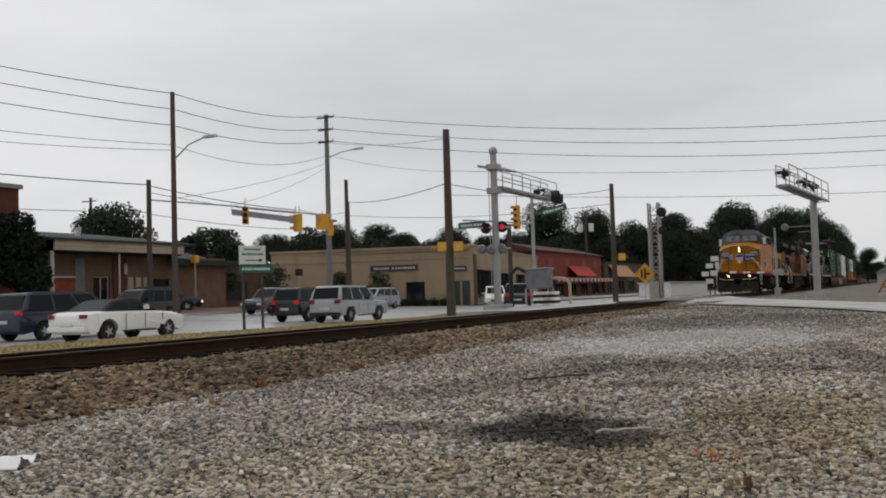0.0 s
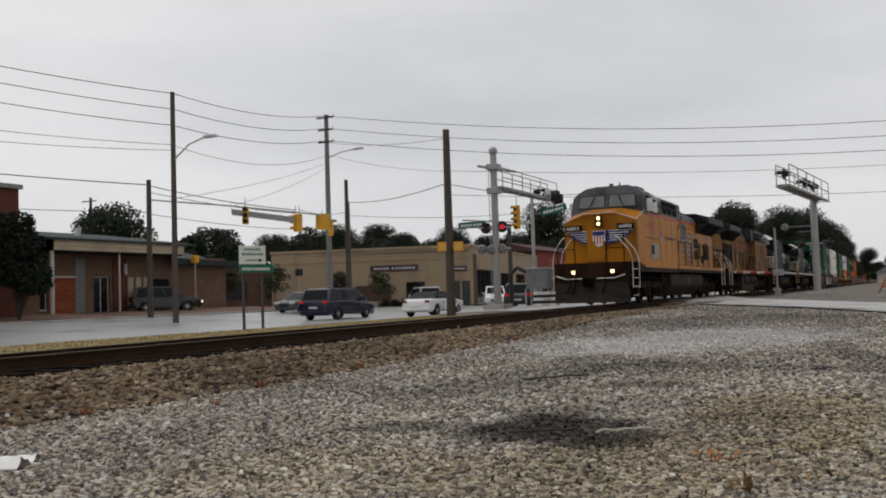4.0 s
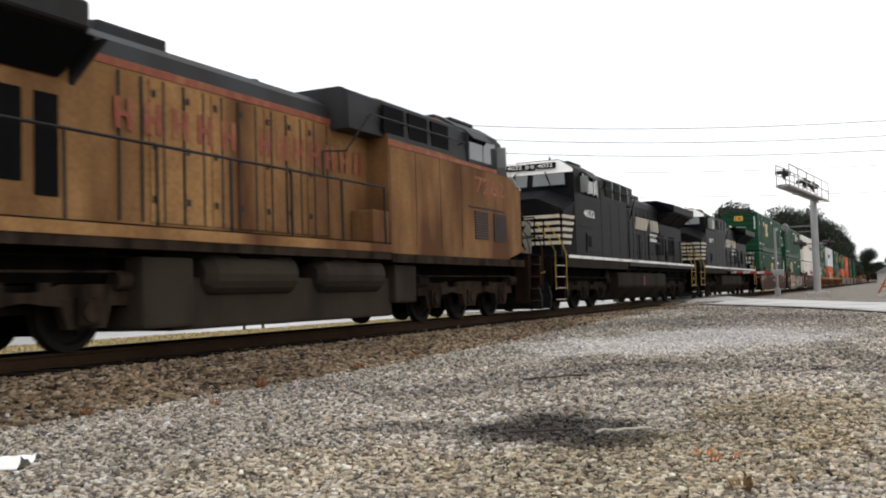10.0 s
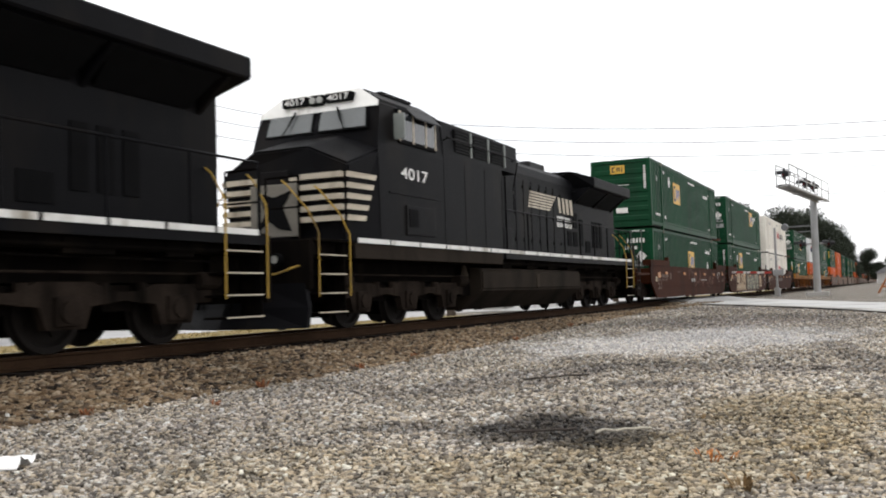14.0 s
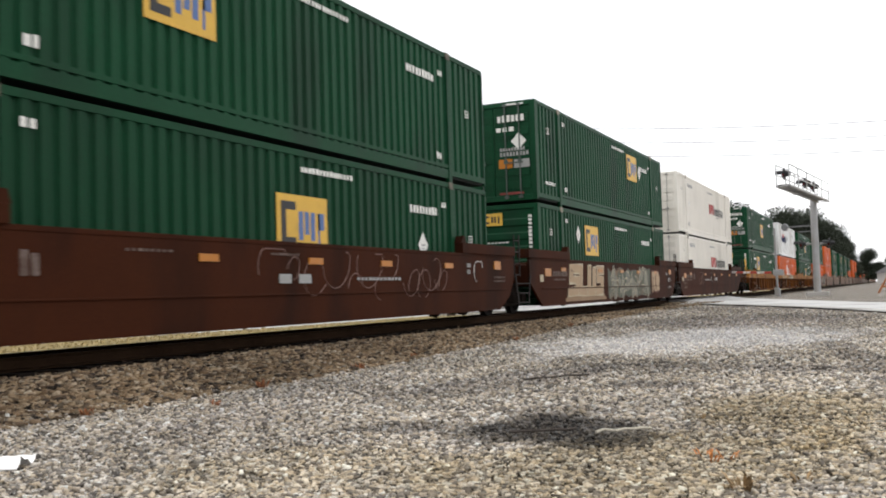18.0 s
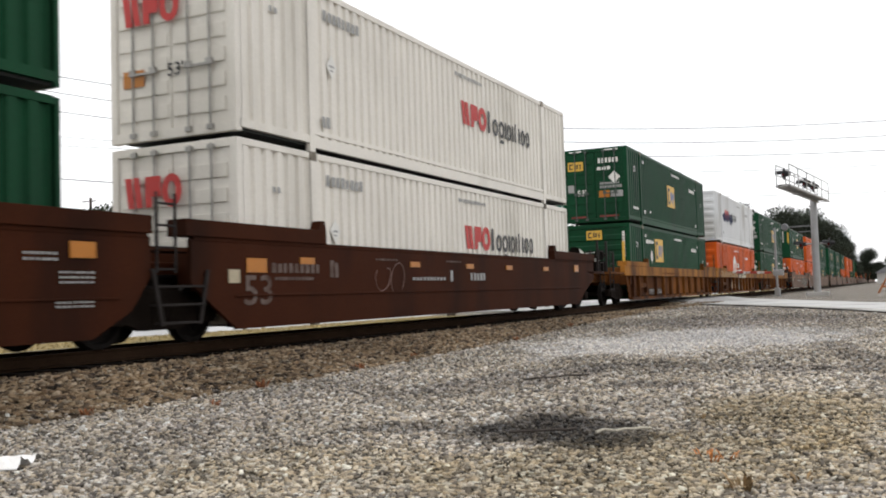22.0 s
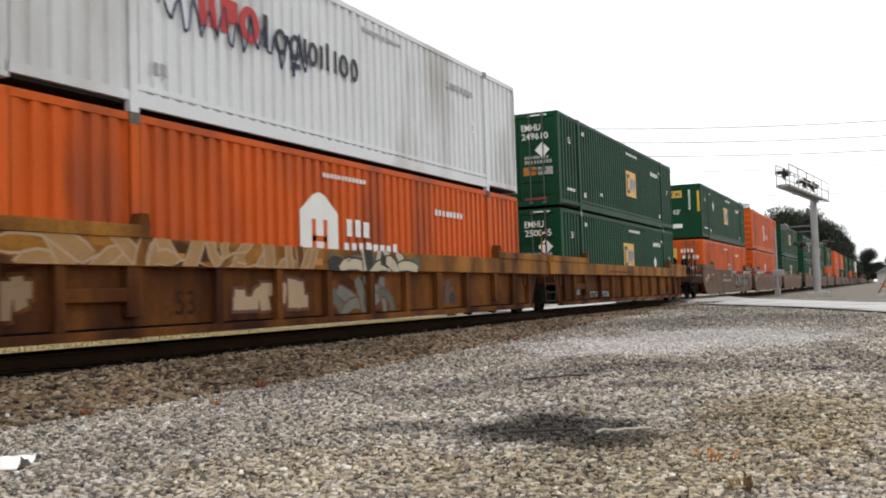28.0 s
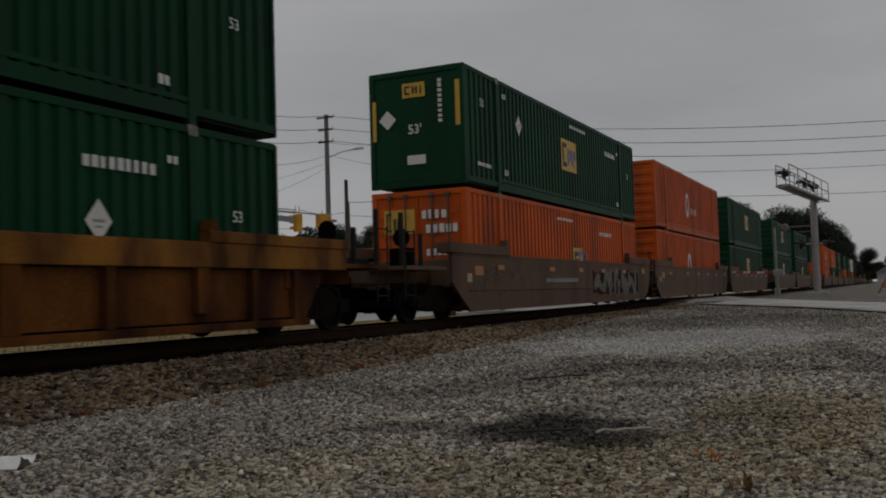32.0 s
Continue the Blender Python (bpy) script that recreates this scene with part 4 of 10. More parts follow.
        pipe(bm, [(10.6, s * 1.62, 4.02), (11.0, s * 1.3, 3.3), (11.5, s * 1.12, 3.25), (11.5, s * 1.12, 2.8)], 0.018, 6)
        part("cabin_rail", bm, P_SOOT if up else P_BLACK, eq)
        if up:
            bm = bmesh.new()
            box(bm, 4.2, s * 1.505 - 0.006, 3.56, 9.75, s * 1.505 + 0.006, 3.66)
            part("red_line", bm, trim, eq, "thin red dividing line")
            if not faded:
                bm = bmesh.new()
                prism(bm, [(6.3, 2.98), (6.72, 2.98), (6.72, 2.6), (6.62, 2.48), (6.51, 2.42), (6.4, 2.48), (6.3, 2.6)], "y", s * 1.505, s * 1.512)
                sh = part("side_shield", bm, mat("shield_pink", (0.33, 0.19, 0.15), 0.6, var=0.2), eq, "small faded pink and blue shield")
                bm = bmesh.new()
                box(bm, 6.3, min(s * 1.51, s * 1.517), 2.76, 6.72, max(s * 1.51, s * 1.517), 2.82)
                box(bm, 6.3, min(s * 1.51, s * 1.517), 2.88, 6.72, max(s * 1.51, s * 1.517), 2.98)
                part("shield_band", bm, P_BLUE, sh)
                mm = side_m(7.15, -1.506, 2.68) if s < 0 else side_m(9.45, 1.506, 2.68, False)
                letters(eq, "BUILDING AMERICA", 0.13, P_SOOT, mm, "slogan", 2.3, "small dark painted lettering")
        for x in (6.35, 7.45, 8.6, 9.7):
            bm = bmesh.new()
            box(bm, x, s * 1.502 - 0.004, 1.6, x + 0.012, s * 1.502 + 0.004, 3.55)
            part("panel_seam", bm, P_SOOT if up else P_BLACK, eq)
    for ya in (-1.5, 1.02):
        bm = bmesh.new()
        box(bm, 9.78, ya, 1.62, 10.4, ya + 0.48, 2.25, 0.03)
        part("tool_box", bm, body, eq)

    # long hood
    bm = bmesh.new()
    sec = [(-1.0, 1.6), (-1.0, 3.92), (-0.93, 4.16), (-0.72, 4.32), (0.72, 4.32), (0.93, 4.16), (1.0, 3.92), (1.0, 1.6)]
    a = [bm.verts.new((9.7, y, z)) for y, z in sec]
    b = [bm.verts.new((21.95, y, z)) for y, z in sec]
    for i in range(8):
        f = bm.faces.new((a[i], a[(i + 1) % 8], b[(i + 1) % 8], b[i]))
        f.material_index = 1 if min(q.co.z for q in f.verts) > 3.9 else 0
    bm.faces.new(a[::-1])
    bm.faces.new(b)
    hood = P("hood", bm, (body, roofm), "long engine hood with access doors")
    door_widths = (0.72, 0.62, 0.62, 0.70, 0.62, 0.62, 0.70)
    for s in (-1, 1):
        x = 11.15
        for w in door_widths:
            bm = bmesh.new()
            y0 = s * 1.006
            box(bm, x + 0.02, y0 - 0.018, 1.72, x + w - 0.02, y0 + 0.018, 3.75, 0.012)
            d = part("hood_door", bm, body, hood)
            for zz in (2.0, 2.75, 3.5):
                bm = bmesh.new()
                box(bm, x + w - 0.12, s * 1.03 - 0.014, zz, x + w - 0.06, s * 1.03 + 0.014, zz + 0.1)
                part("latch", bm, P_SOOT if up else P_UNDER, d)
            x += w
        if faded:
            for q in range(13):
                bm = bmesh.new()
                box(bm, 11.2 + q * 0.425, s * 1.024 - 0.012, 1.72, 11.225 + q * 0.425, s * 1.024 + 0.012, 3.75)
                part("door_seam", bm, P_SOOT, hood)
        for i, (xa, wa, za, zb) in enumerate(tuple((17.31 + q * 0.545, 0.36, 2.1 if q else 1.95, 3.23) for q in range(7)) if faded else ((16.4, 0.42, 2.62, 3.12), (16.4, 0.42, 2.02, 2.5), (17.0, 0.42, 2.62, 3.12), (17.0, 0.42, 2.02, 2.5), (17.65, 0.4, 2.05, 2.95), (19.1, 0.3, 2.05, 2.95), (19.55, 0.3, 2.05, 2.95), (20.0, 0.3, 2.05, 2.95), (18.3, 0.55, 1.85, 2.25))):
            bm = bmesh.new()
            y0 = s * 1.004
            box(bm, xa, y0 - 0.016, za, xa + wa, y0 + 0.016, zb, 0.01)
            part("hood_opening", bm, P_DARK, hood, "dark screened opening")
        if up:
            bm = bmesh.new()
            box(bm, 11.05, s * 1.0 - 0.012, 3.80, 17.0, s * 1.0 + 0.012, 3.91)
            part("red_line", bm, trim, hood, "thin red dividing line")
    # stack, horn
    bm = bmesh.new()
    box(bm, 14.7, -0.42, 4.3, 16.1, 0.42, 4.62, 0.05)
    part("exhaust_stack", bm, P_SOOT, hood)
    bm = bmesh.new()
    for dy in (-0.18, 0, 0.18):
        tube(bm, (12.7, dy, 4.43), (12.25, dy * 1.3, 4.45), 0.03, 0.09, 8)
        tube(bm, (12.75, dy, 4.43), (13.2, dy * 1.3, 4.42), 0.03, 0.08, 8)
    tube(bm, (12.72, 0, 4.3), (12.72, 0, 4.45), 0.04)
    part("horn", bm, P_SOOT, hood)
    # radiator wings
    bm = bmesh.new()
    sec = [(-1.66, 3.95), (-1.66, 4.28), (-1.0, 4.47), (1.0, 4.47), (1.66, 4.28), (1.66, 3.95), (0.98, 3.75), (-0.98, 3.75)]
    a = [bm.verts.new((16.9 + (0.5 if abs(y) > 1.5 else 0), y, z)) for y, z in sec]
    b = [bm.verts.new((22.0, y, z)) for y, z in sec]
    for i in range(8):
        bm.faces.new((a[i], a[(i + 1) % 8], b[(i + 1) % 8], b[i]))
    bm.faces.new(a[::-1])
    bm.faces.new(b)
    bmesh.ops.bevel(bm, geom=[e for e in bm.edges], offset=0.025, segments=1, affect="EDGES")
    rad = P("radiator", bm, P_SOOT if up else P_BLACK, "dark overhanging radiator housing")
    for s in (-1, 1):
        for xa, xb in ((17.2, 19.2), (19.35, 21.4)):
            bm = bmesh.new()
            v = [bm.verts.new(q) for q in ((xa, s * 1.56, 3.90), (xb, s * 1.56, 3.90), (xb - 0.12, s * 1.03, 3.45), (xa + 0.12, s * 1.03, 3.45))]
            w = [bm.verts.new((q.co.x, q.co.y - s * 0.06, q.co.z + 0.05)) for q in v]
            for i in range(4):
                bm.faces.new((v[i], v[(i + 1) % 4], w[(i + 1) % 4], w[i]))
            bm.faces.new(v)
            bm.faces.new(w[::-1])
            part("radiator_screen", bm, P_DARK, rad, "dark slanted intake screen")
        for xa in (17.05, 19.27, 21.5):
            bm = bmesh.new()
            v = [(xa, s * 1.6, 3.9), (xa, s * 1.0, 3.40), (xa, s * 1.0, 3.9)]
            lo = [bm.verts.new(q) for q in v]
            hi = [bm.verts.new((q[0] + 0.08, q[1], q[2])) for q in v]
            for i in range(3):
                bm.faces.new((lo[i], lo[(i + 1) % 3], hi[(i + 1) % 3], hi[i]))
            bm.faces.new(lo)
            bm.faces.new(hi[::-1])
            part("radiator_bracket", bm, P_SOOT if up else body, rad)
    # rear end
    bm = bmesh.new()
    box(bm, 21.94, -0.22, 3.72, 22.06, 0.22, 4.12, 0.03)
    rl = part("rear_light_housing", bm, P_DARK, hood)
    for z in (3.84, 4.02):
        bm = bmesh.new()
        tube(bm, (22.05, 0, z), (22.08, 0, z), 0.075, n=12)
        part("rear_light", bm, P_LENS, rl)
    bm = bmesh.new()
    box(bm, 21.95, -0.5, 3.0, 22.0, -0.2, 3.5, 0.01)
    part("rear_vent", bm, P_DARK, hood)

    # handrails along the walkway
    for s in (-1, 1):
        bm = bmesh.new()
        tube(bm, (9.95, s * 1.5, 2.70), (22.3, s * 1.5, 2.72), 0.022, n=7)
        P("handrail", bm, P_SOOT if up else P_BLACK)
        for i in range(9):
            x = 9.95 + i * 12.35 / 8
            bm = bmesh.new()
            tube(bm, (x, s * 1.51, 1.5), (x, s * 1.5, 2.71), 0.024, n=7)
            P("rail_post", bm, P_SOOT if up else P_BLACK)

    # fuel tank and air reservoirs
    bm = bmesh.new()
    sec = [(-1.42, 0.68), (-1.42, 1.16), (-1.30, 1.22), (1.30, 1.22), (1.42, 1.16), (1.42, 0.68), (0.85, 0.2), (-0.85, 0.2)]
    xa, xb = (8.5, 16.25)
    a = [bm.verts.new((xa, y, z)) for y, z in sec]
    b = [bm.verts.new((xb, y, z)) for y, z in sec]
    for i in range(8):
        bm.faces.new((a[i], a[(i + 1) % 8], b[(i + 1) % 8], b[i]))
    bm.faces.new(a[::-1])
    bm.faces.new(b)
    bmesh.ops.bevel(bm, geom=[e for e in bm.edges], offset=0.04, segments=2, affect="EDGES")
    if faded:
        bm.free()
        bm = bmesh.new()
        box(bm, 9.3, -1.25, 0.2, 15.6, 1.25, 0.95, 0.05)
        box(bm, 8.5, -1.4, 0.45, 9.4, 1.4, 1.22, 0.05)
        box(bm, 15.3, -1.4, 0.25, 16.3, 1.4, 1.22, 0.05)
    tank = P("fuel_tank", bm, P_TANK if up else P_DIMTANK, "dusty grey-brown fuel tank")
    if faded:
        for s in (-1, 1):
            for xa in (9.7, 12.6):
                bm = bmesh.new()
                tube(bm, (xa + 0.25, s * 1.15, 1.0), (xa + 2.25, s * 1.15, 1.0), 0.33, n=18)
                tube(bm, (xa + 0.1, s * 1.15, 1.0), (xa + 0.25, s * 1.15, 1.0), 0.2, 0.33, 18)
                tube(bm, (xa + 2.25, s * 1.15, 1.0), (xa + 2.4, s * 1.15, 1.0), 0.33, 0.2, 18)
                part("air_reservoir", bm, P_TANK, tank, "brown cylindrical air reservoir")
    else:
        for s in (-1, 1):
            bm = bmesh.new()
            box(bm, 12.25, s * 1.428 - 0.01, 0.72, 12.5, s * 1.428 + 0.01, 1.08, 0.008)
            part("tank_gauge", bm, mat("gauge_red", (0.12, 0.02, 0.012), 0.7, var=0.3) if number != "4017" else P_TANK, tank, "dull red fuel gauge panel")
        bm = bmesh.new()
        tube(bm, (8.1, -1.1, 1.0), (8.1, -1.1, 1.28), 0.12, 0.05, 12)
        part("bell", bm, P_TANK, tank)
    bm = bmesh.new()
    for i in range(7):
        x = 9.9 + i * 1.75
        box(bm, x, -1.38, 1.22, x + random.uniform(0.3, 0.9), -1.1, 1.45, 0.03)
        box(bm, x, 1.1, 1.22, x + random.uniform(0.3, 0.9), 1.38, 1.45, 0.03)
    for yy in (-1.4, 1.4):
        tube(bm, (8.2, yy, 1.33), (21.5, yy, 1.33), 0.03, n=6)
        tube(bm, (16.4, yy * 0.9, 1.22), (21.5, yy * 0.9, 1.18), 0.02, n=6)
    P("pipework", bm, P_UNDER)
    truck3(loco, (3.3, 5.25, 7.2), gear)
    truck3(loco, (17.0, 18.9, 20.85), gear)
    return loco


# a waving flag on the hood of the first engine: stripes and a blue corner, in slanting strips
def flag_on(loco):
    holder = None
    bm = bmesh.new()
    v0, v1, n = 12.4, 16.2, 22
    def at(u, w):
        x = v0 + (v1 - v0) * u
        top = 3.74 - 0.35 * ease(0.25, 0.5, u) - 0.12 * u + 0.06 * math.sin(u * 11)
        bot = 1.98 + 0.30 * math.sin(u * 6.5) + 0.12 * u
        return x + 0.75 * (1 - w) * (1 - u), top + (bot - top) * w
    def strip(i, j, k, m0):
        for q in range(n):
            if not (i <= q / n < j):
                continue
            c = []
            for u, w in ((q / n, k / 13), ((q + 1) / n, k / 13), ((q + 1) / n, (k + 1) / 13), (q / n, (k + 1) / 13)):
                x, z = at(u, w)
                c.append(bm.verts.new((x, -1.030, z)))
            f = bm.faces.new(c)
            f.material_index = m0
    for k in range(13):
        for q0 in range(n):
            blue = q0 / n < 0.36 and k < 7
            strip(q0 / n - 1e-6, (q0 + 0.5) / n, k, 2 if blue else k % 2)
    ob = part("painted_flag", bm, (mat("flag_red", (0.19, 0.04, 0.02), 0.6, var=0.25), mat("flag_white", (0.24, 0.17, 0.11), 0.6, var=0.4), mat("flag_blue", (0.032, 0.04, 0.052), 0.6, var=0.3)), loco, "faded red, white and blue waving flag painted on the hood")
    bm = bmesh.new()
    for i in range(5):
        for j in range(4):
            x, z = at(0.03 + i * 0.065, (0.6 + j * 1.6) / 13)
            box(bm, x - 0.025, -1.036, z - 0.03, x + 0.025, -1.031, z + 0.03)
    part("flag_star", bm, mat("flag_white", (0.42, 0.36, 0.30)), ob)


PITCH_LOCO = 22.63
HEAD = -98.2
TRAIN = []
locos = []
for i, (style, number, label) in enumerate((
        ("new", "6803", "yellow and grey diesel locomotive with lit headlights leading the train"),
        ("faded", "7262", "grimy faded yellow diesel locomotive coupled backwards"),
        ("black", "4032", "black diesel locomotive with white nose stripes"),
        ("black", "4017", "black diesel locomotive with white stripes and yellow grab rails"))):
    L = locomotive(style, number, label, pose(0, 0, 0))
    locos.append(L)
    TRAIN.append((L, HEAD + PITCH_LOCO * i + (0.35 if i == 1 else 0), i == 1))
flag_on(locos[0])
# big red lettering bars on the second engine's flank
hood2 = [c for c in locos[1].children if c.name.startswith("hood")][0]
M_BRAND = P_FADERED
for x0, n, w in ((16.4, 5, 2.75), (13.25, 7, 3.45)):
    spec = []
    for i in range(n):
        k = w / n
        spec += [(i * k, 0, k * 0.2, 0.44), (i * k + k * 0.42, 0, k * 0.2, 0.44), (i * k + k * 0.2, 0.17, k * 0.22, 0.08)]
    bars(hood2, side_m(x0, 1.034, 2.96, False), spec, M_BRAND, "lettering", "faded red lettering bars")
# emblem of slanting white bars on the black engines
for L in locos[2:]:
    hood = [c for c in L.children if c.name.startswith("hood")][0]
    for k in range(6):
        bm = bmesh.new()
        z = 3.50 - k * 0.085
        xa, xb = 13.0, 15.3 - k * 0.11
        v = [(xa - k * 0.03, -1.030, z), (xb, -1.030, z), (xb - 0.07, -1.030, z - 0.055), (xa - 0.03 - k * 0.03, -1.030, z - 0.055)]
        lo = [bm.verts.new(q) for q in v]
        hi = [bm.verts.new((q[0], -1.036, q[2])) for q in v]
        for i in range(4):
            bm.faces.new((lo[i], lo[(i + 1) % 4], hi[(i + 1) % 4], hi[i]))
        bm.faces.new(hi)
        part("emblem_bar", bm, P_CREAM, hood, "white slanting speed bar")
    for xa, w in ((15.45, 0.2), (15.85, 0.2), (16.2, 0.24), (16.6, 0.24)):
        bm = bmesh.new()
        prism(bm, [(xa, 3.50), (xa + w, 3.50), (xa + w + 0.12, 3.02), (xa + 0.12, 3.02)], "y", -1.036, -1.030)
        part("emblem_block", bm, P_CREAM, hood, "white emblem block")
    bars(hood, side_m(15.35, -1.030, 2.78), row_of_bars(1.35, 0.14, 7, 5) + [(x, y - 0.2, w, h) for x, y, w, h in row_of_bars(1.5, 0.14, 8, 6)], P_WHITE, "lettering", "white lettering bars")

# ---- containers ----
C_GREEN = mat("container_green", (0.0045, 0.0460, 0.0184), 0.5, spec=0.1, var=0.16, scale=0.8, fine=18, bump=0.03, dirt=(0.0070, 0.0285, 0.0140), dirt_amount=0.35, spread=0.12)
C_SILVER = mat("container_cool_white", (0.64, 0.65, 0.655), 0.5, var=0.08, scale=0.7, fine=18, bump=0.03, dirt=(0.38, 0.37, 0.34), dirt_amount=0.35)
C_WHITE = mat("container_white", (0.70, 0.665, 0.60), 0.5, var=0.08, scale=0.7, fine=18, bump=0.03, dirt=(0.52, 0.49, 0.43), dirt_amount=0.22)
C_ORANGE = mat("container_orange", (0.53, 0.090, 0.010), 0.5, spec=0.12, var=0.14, scale=0.8, fine=18, bump=0.03, dirt=(0.204, 0.051, 0.02125), dirt_amount=0.35, spread=0.08)
C_FRAME = mat("container_gap", (0.02, 0.022, 0.02), 0.8, var=0.2)
D_YELLOW = mat("decal_yellow", (0.60, 0.36, 0.05), 0.5, var=0.1, dirt=(0.4, 0.26, 0.06), dirt_amount=0.2)
D_BLACK = mat("decal_black", (0.02, 0.02, 0.022), 0.5, var=0.1)
D_BLUE = mat("decal_blue", (0.07, 0.13, 0.30), 0.5, var=0.1)
D_WHITE = mat("decal_white", (0.68, 0.67, 0.63), 0.5, var=0.1)
D_RED = mat("decal_red", (0.42, 0.030, 0.025), 0.5, var=0.12)
D_DULLRED = mat("dull_red_tape", (0.16, 0.035, 0.028), 0.6, var=0.3)
D_GREY = mat("decal_grey", (0.30, 0.30, 0.29), 0.5, var=0.1)
D_AMBER = mat("amber_reflector", (0.40, 0.145, 0.012), 0.35, var=0.12)
M_GASKET = mat("lock_rod", (0.07, 0.085, 0.075), 0.5, 0.3, var=0.2)
M_PALEROD = mat("galvanised_rod", (0.30, 0.29, 0.27), 0.5, 0.3, var=0.2)
M_CAST = mat("worn_casting", (0.22, 0.19, 0.15), 0.8, var=0.4, scale=9, spread=0.6, dirt=(0.05, 0.045, 0.035), dirt_amount=0.6)
LEN, WID, TALL = 16.154, 1.295, 2.896


def corrugated(bm, x0, x1, y, z0, z1, s, period=0.28, depth=0.05):
    """A ribbed wall along x at y, its outer face on the side s."""
    n = max(1, round((x1 - x0) / period))
    p = (x1 - x0) / n
    pts = []
    for i in range(n):
        a = x0 + i * p
        pts += [(a, 1), (a + 0.44 * p, 1), (a + 0.55 * p, 0), (a + 0.89 * p, 0)]
    pts.append((x1, 1))
    lo = [bm.verts.new((x, y - s * depth * (0 if o else 1), z0)) for x, o in pts]
    hi = [bm.verts.new((x, y - s * depth * (0 if o else 1), z1)) for x, o in pts]
    for i in range(len(pts) - 1):
        bm.faces.new((lo[i], lo[i + 1], hi[i + 1], hi[i]))


SHELLS = {}


def container_shell(paint):
    """The meshes of a 53-foot box in one paint, made once."""
    if paint.name in SHELLS:
        return SHELLS[paint.name]
    got = {}
    for s, nm in ((-1, "near"), (1, "far")):
        bm = bmesh.new()
        corrugated(bm, 0.16, 1.97, s * (WID - 0.012), 0.2, TALL - 0.1, s)
        corrugated(bm, 2.20, LEN - 2.20, s * (WID - 0.012), 0.2, TALL - 0.1, s)
        corrugated(bm, LEN - 1.97, LEN - 0.16, s * (WID - 0.012), 0.2, TALL - 0.1, s)
        got["side_" + nm] = mesh_of(bm, "side_wall", paint)
        bm = bmesh.new()
        y0, y1 = sorted((s * (WID - 0.07), s * WID))
        box(bm, 0.1, y0, TALL - 0.11, LEN - 0.1, y1, TALL, 0.008)
        got["toprail_" + nm] = mesh_of(bm, "top_rail", paint)
        bm = bmesh.new()
        prism(bm, [(0.1, 0.07), (2.08, 0.07), (2.08, 0.0), (LEN - 2.08, 0.0), (LEN - 2.08, 0.07), (LEN - 0.1, 0.07), (LEN - 0.1, 0.2), (0.1, 0.2)], "y", y0, y1)
        got["bottomrail_" + nm] = mesh_of(bm, "bottom_rail", paint)
        bm = bmesh.new()
        box(bm, 2.1, y0, 0.235, LEN - 2.1, y1, 0.31, 0.006)
        got["rubrail_" + nm] = mesh_of(bm, "rub_rail", paint)
        for k, x in enumerate((2.08, LEN - 2.08)):
            bm = bmesh.new()
            c0, c1 = sorted((s * (WID - 0.1), s * (WID + 0.022)))
            box(bm, x - 0.1, c0, TALL - 0.15, x + 0.1, c1, TALL + 0.015, 0.012)
            got["casting_%s%d" % (nm, k)] = mesh_of(bm, "corner_casting", M_CAST)
        for k, x in enumerate((2.0, LEN - 2.16)):
            bm = bmesh.new()
            box(bm, x, *sorted((s * (WID - 0.09), s * (WID + 0.018)))[:1], -0.099, x + 0.16, sorted((s * (WID - 0.09), s * (WID + 0.018)))[1], TALL - 0.02, 0.012)
            box(bm, x - 0.02, *sorted((s * (WID - 0.12), s * (WID + 0.015)))[:1], TALL - 0.16, x + 0.18, sorted((s * (WID - 0.12), s * (WID + 0.015)))[1], TALL + 0.012, 0.012)
            got["post_%s%d" % (nm, k)] = mesh_of(bm, "post", paint)
    bm = bmesh.new()
    box(bm, 0.05, -WID + 0.06, TALL - 0.06, LEN - 0.05, WID - 0.06, TALL - 0.02)
    got["roof"] = mesh_of(bm, "roof", paint)
    bm = bmesh.new()
    box(bm, 0.05, -WID + 0.08, 0.03, LEN - 0.05, WID - 0.08, 0.16)
    got["floor"] = mesh_of(bm, "floor", C_FRAME)
    bm = bmesh.new()
    box(bm, 0, -WID, 0, 0.14, -WID + 0.14, TALL, 0.012)
    got["corner_a"] = mesh_of(bm, "corner_post", paint)
    bm = bmesh.new()
    box(bm, 0, WID - 0.14, 0, 0.14, WID, TALL, 0.012)
    got["corner_b"] = mesh_of(bm, "corner_post", paint)
    bm = bmesh.new()
    box(bm, 0, -WID + 0.14, TALL - 0.14, 0.1, WID - 0.14, TALL, 0.01)
    got["header"] = mesh_of(bm, "end_header", paint)
    bm = bmesh.new()
    box(bm, 0, -WID + 0.14, 0, 0.1, WID - 0.14, 0.16, 0.01)
    got["sill"] = mesh_of(bm, "end_sill", paint)
    # doors, with pressed ribs, and a ribbed blank end
    for k, (y0, y1) in enumerate(((-WID + 0.145, -0.01), (0.01, WID - 0.145))):
        bm = bmesh.new()
        box(bm, 0.03, y0, 0.165, 0.08, y1, TALL - 0.145, 0.01)
        got["door%d" % k] = mesh_of(bm, "door", paint)
        bm = bmesh.new()
        box(bm, 0.008, y0 + 0.06, 0.34, 0.032, y1 - 0.06, 0.56, 0.008)
        got["ridge%d" % k] = mesh_of(bm, "door_ridge", paint)
        bm = bmesh.new()
        for u in (0.3, 0.68):
            y = y0 + (y1 - y0) * u
            tube(bm, (-0.02, y, 0.06), (-0.02, y, TALL - 0.06), 0.018, n=6)
            for z in (0.1, 1.15, TALL - 0.12):
                box(bm, -0.045, y - 0.06, z - 0.04, 0.01, y + 0.06, z + 0.04)
        box(bm, -0.05, y0 + 0.25, 1.08, -0.02, y1 - 0.3, 1.12)
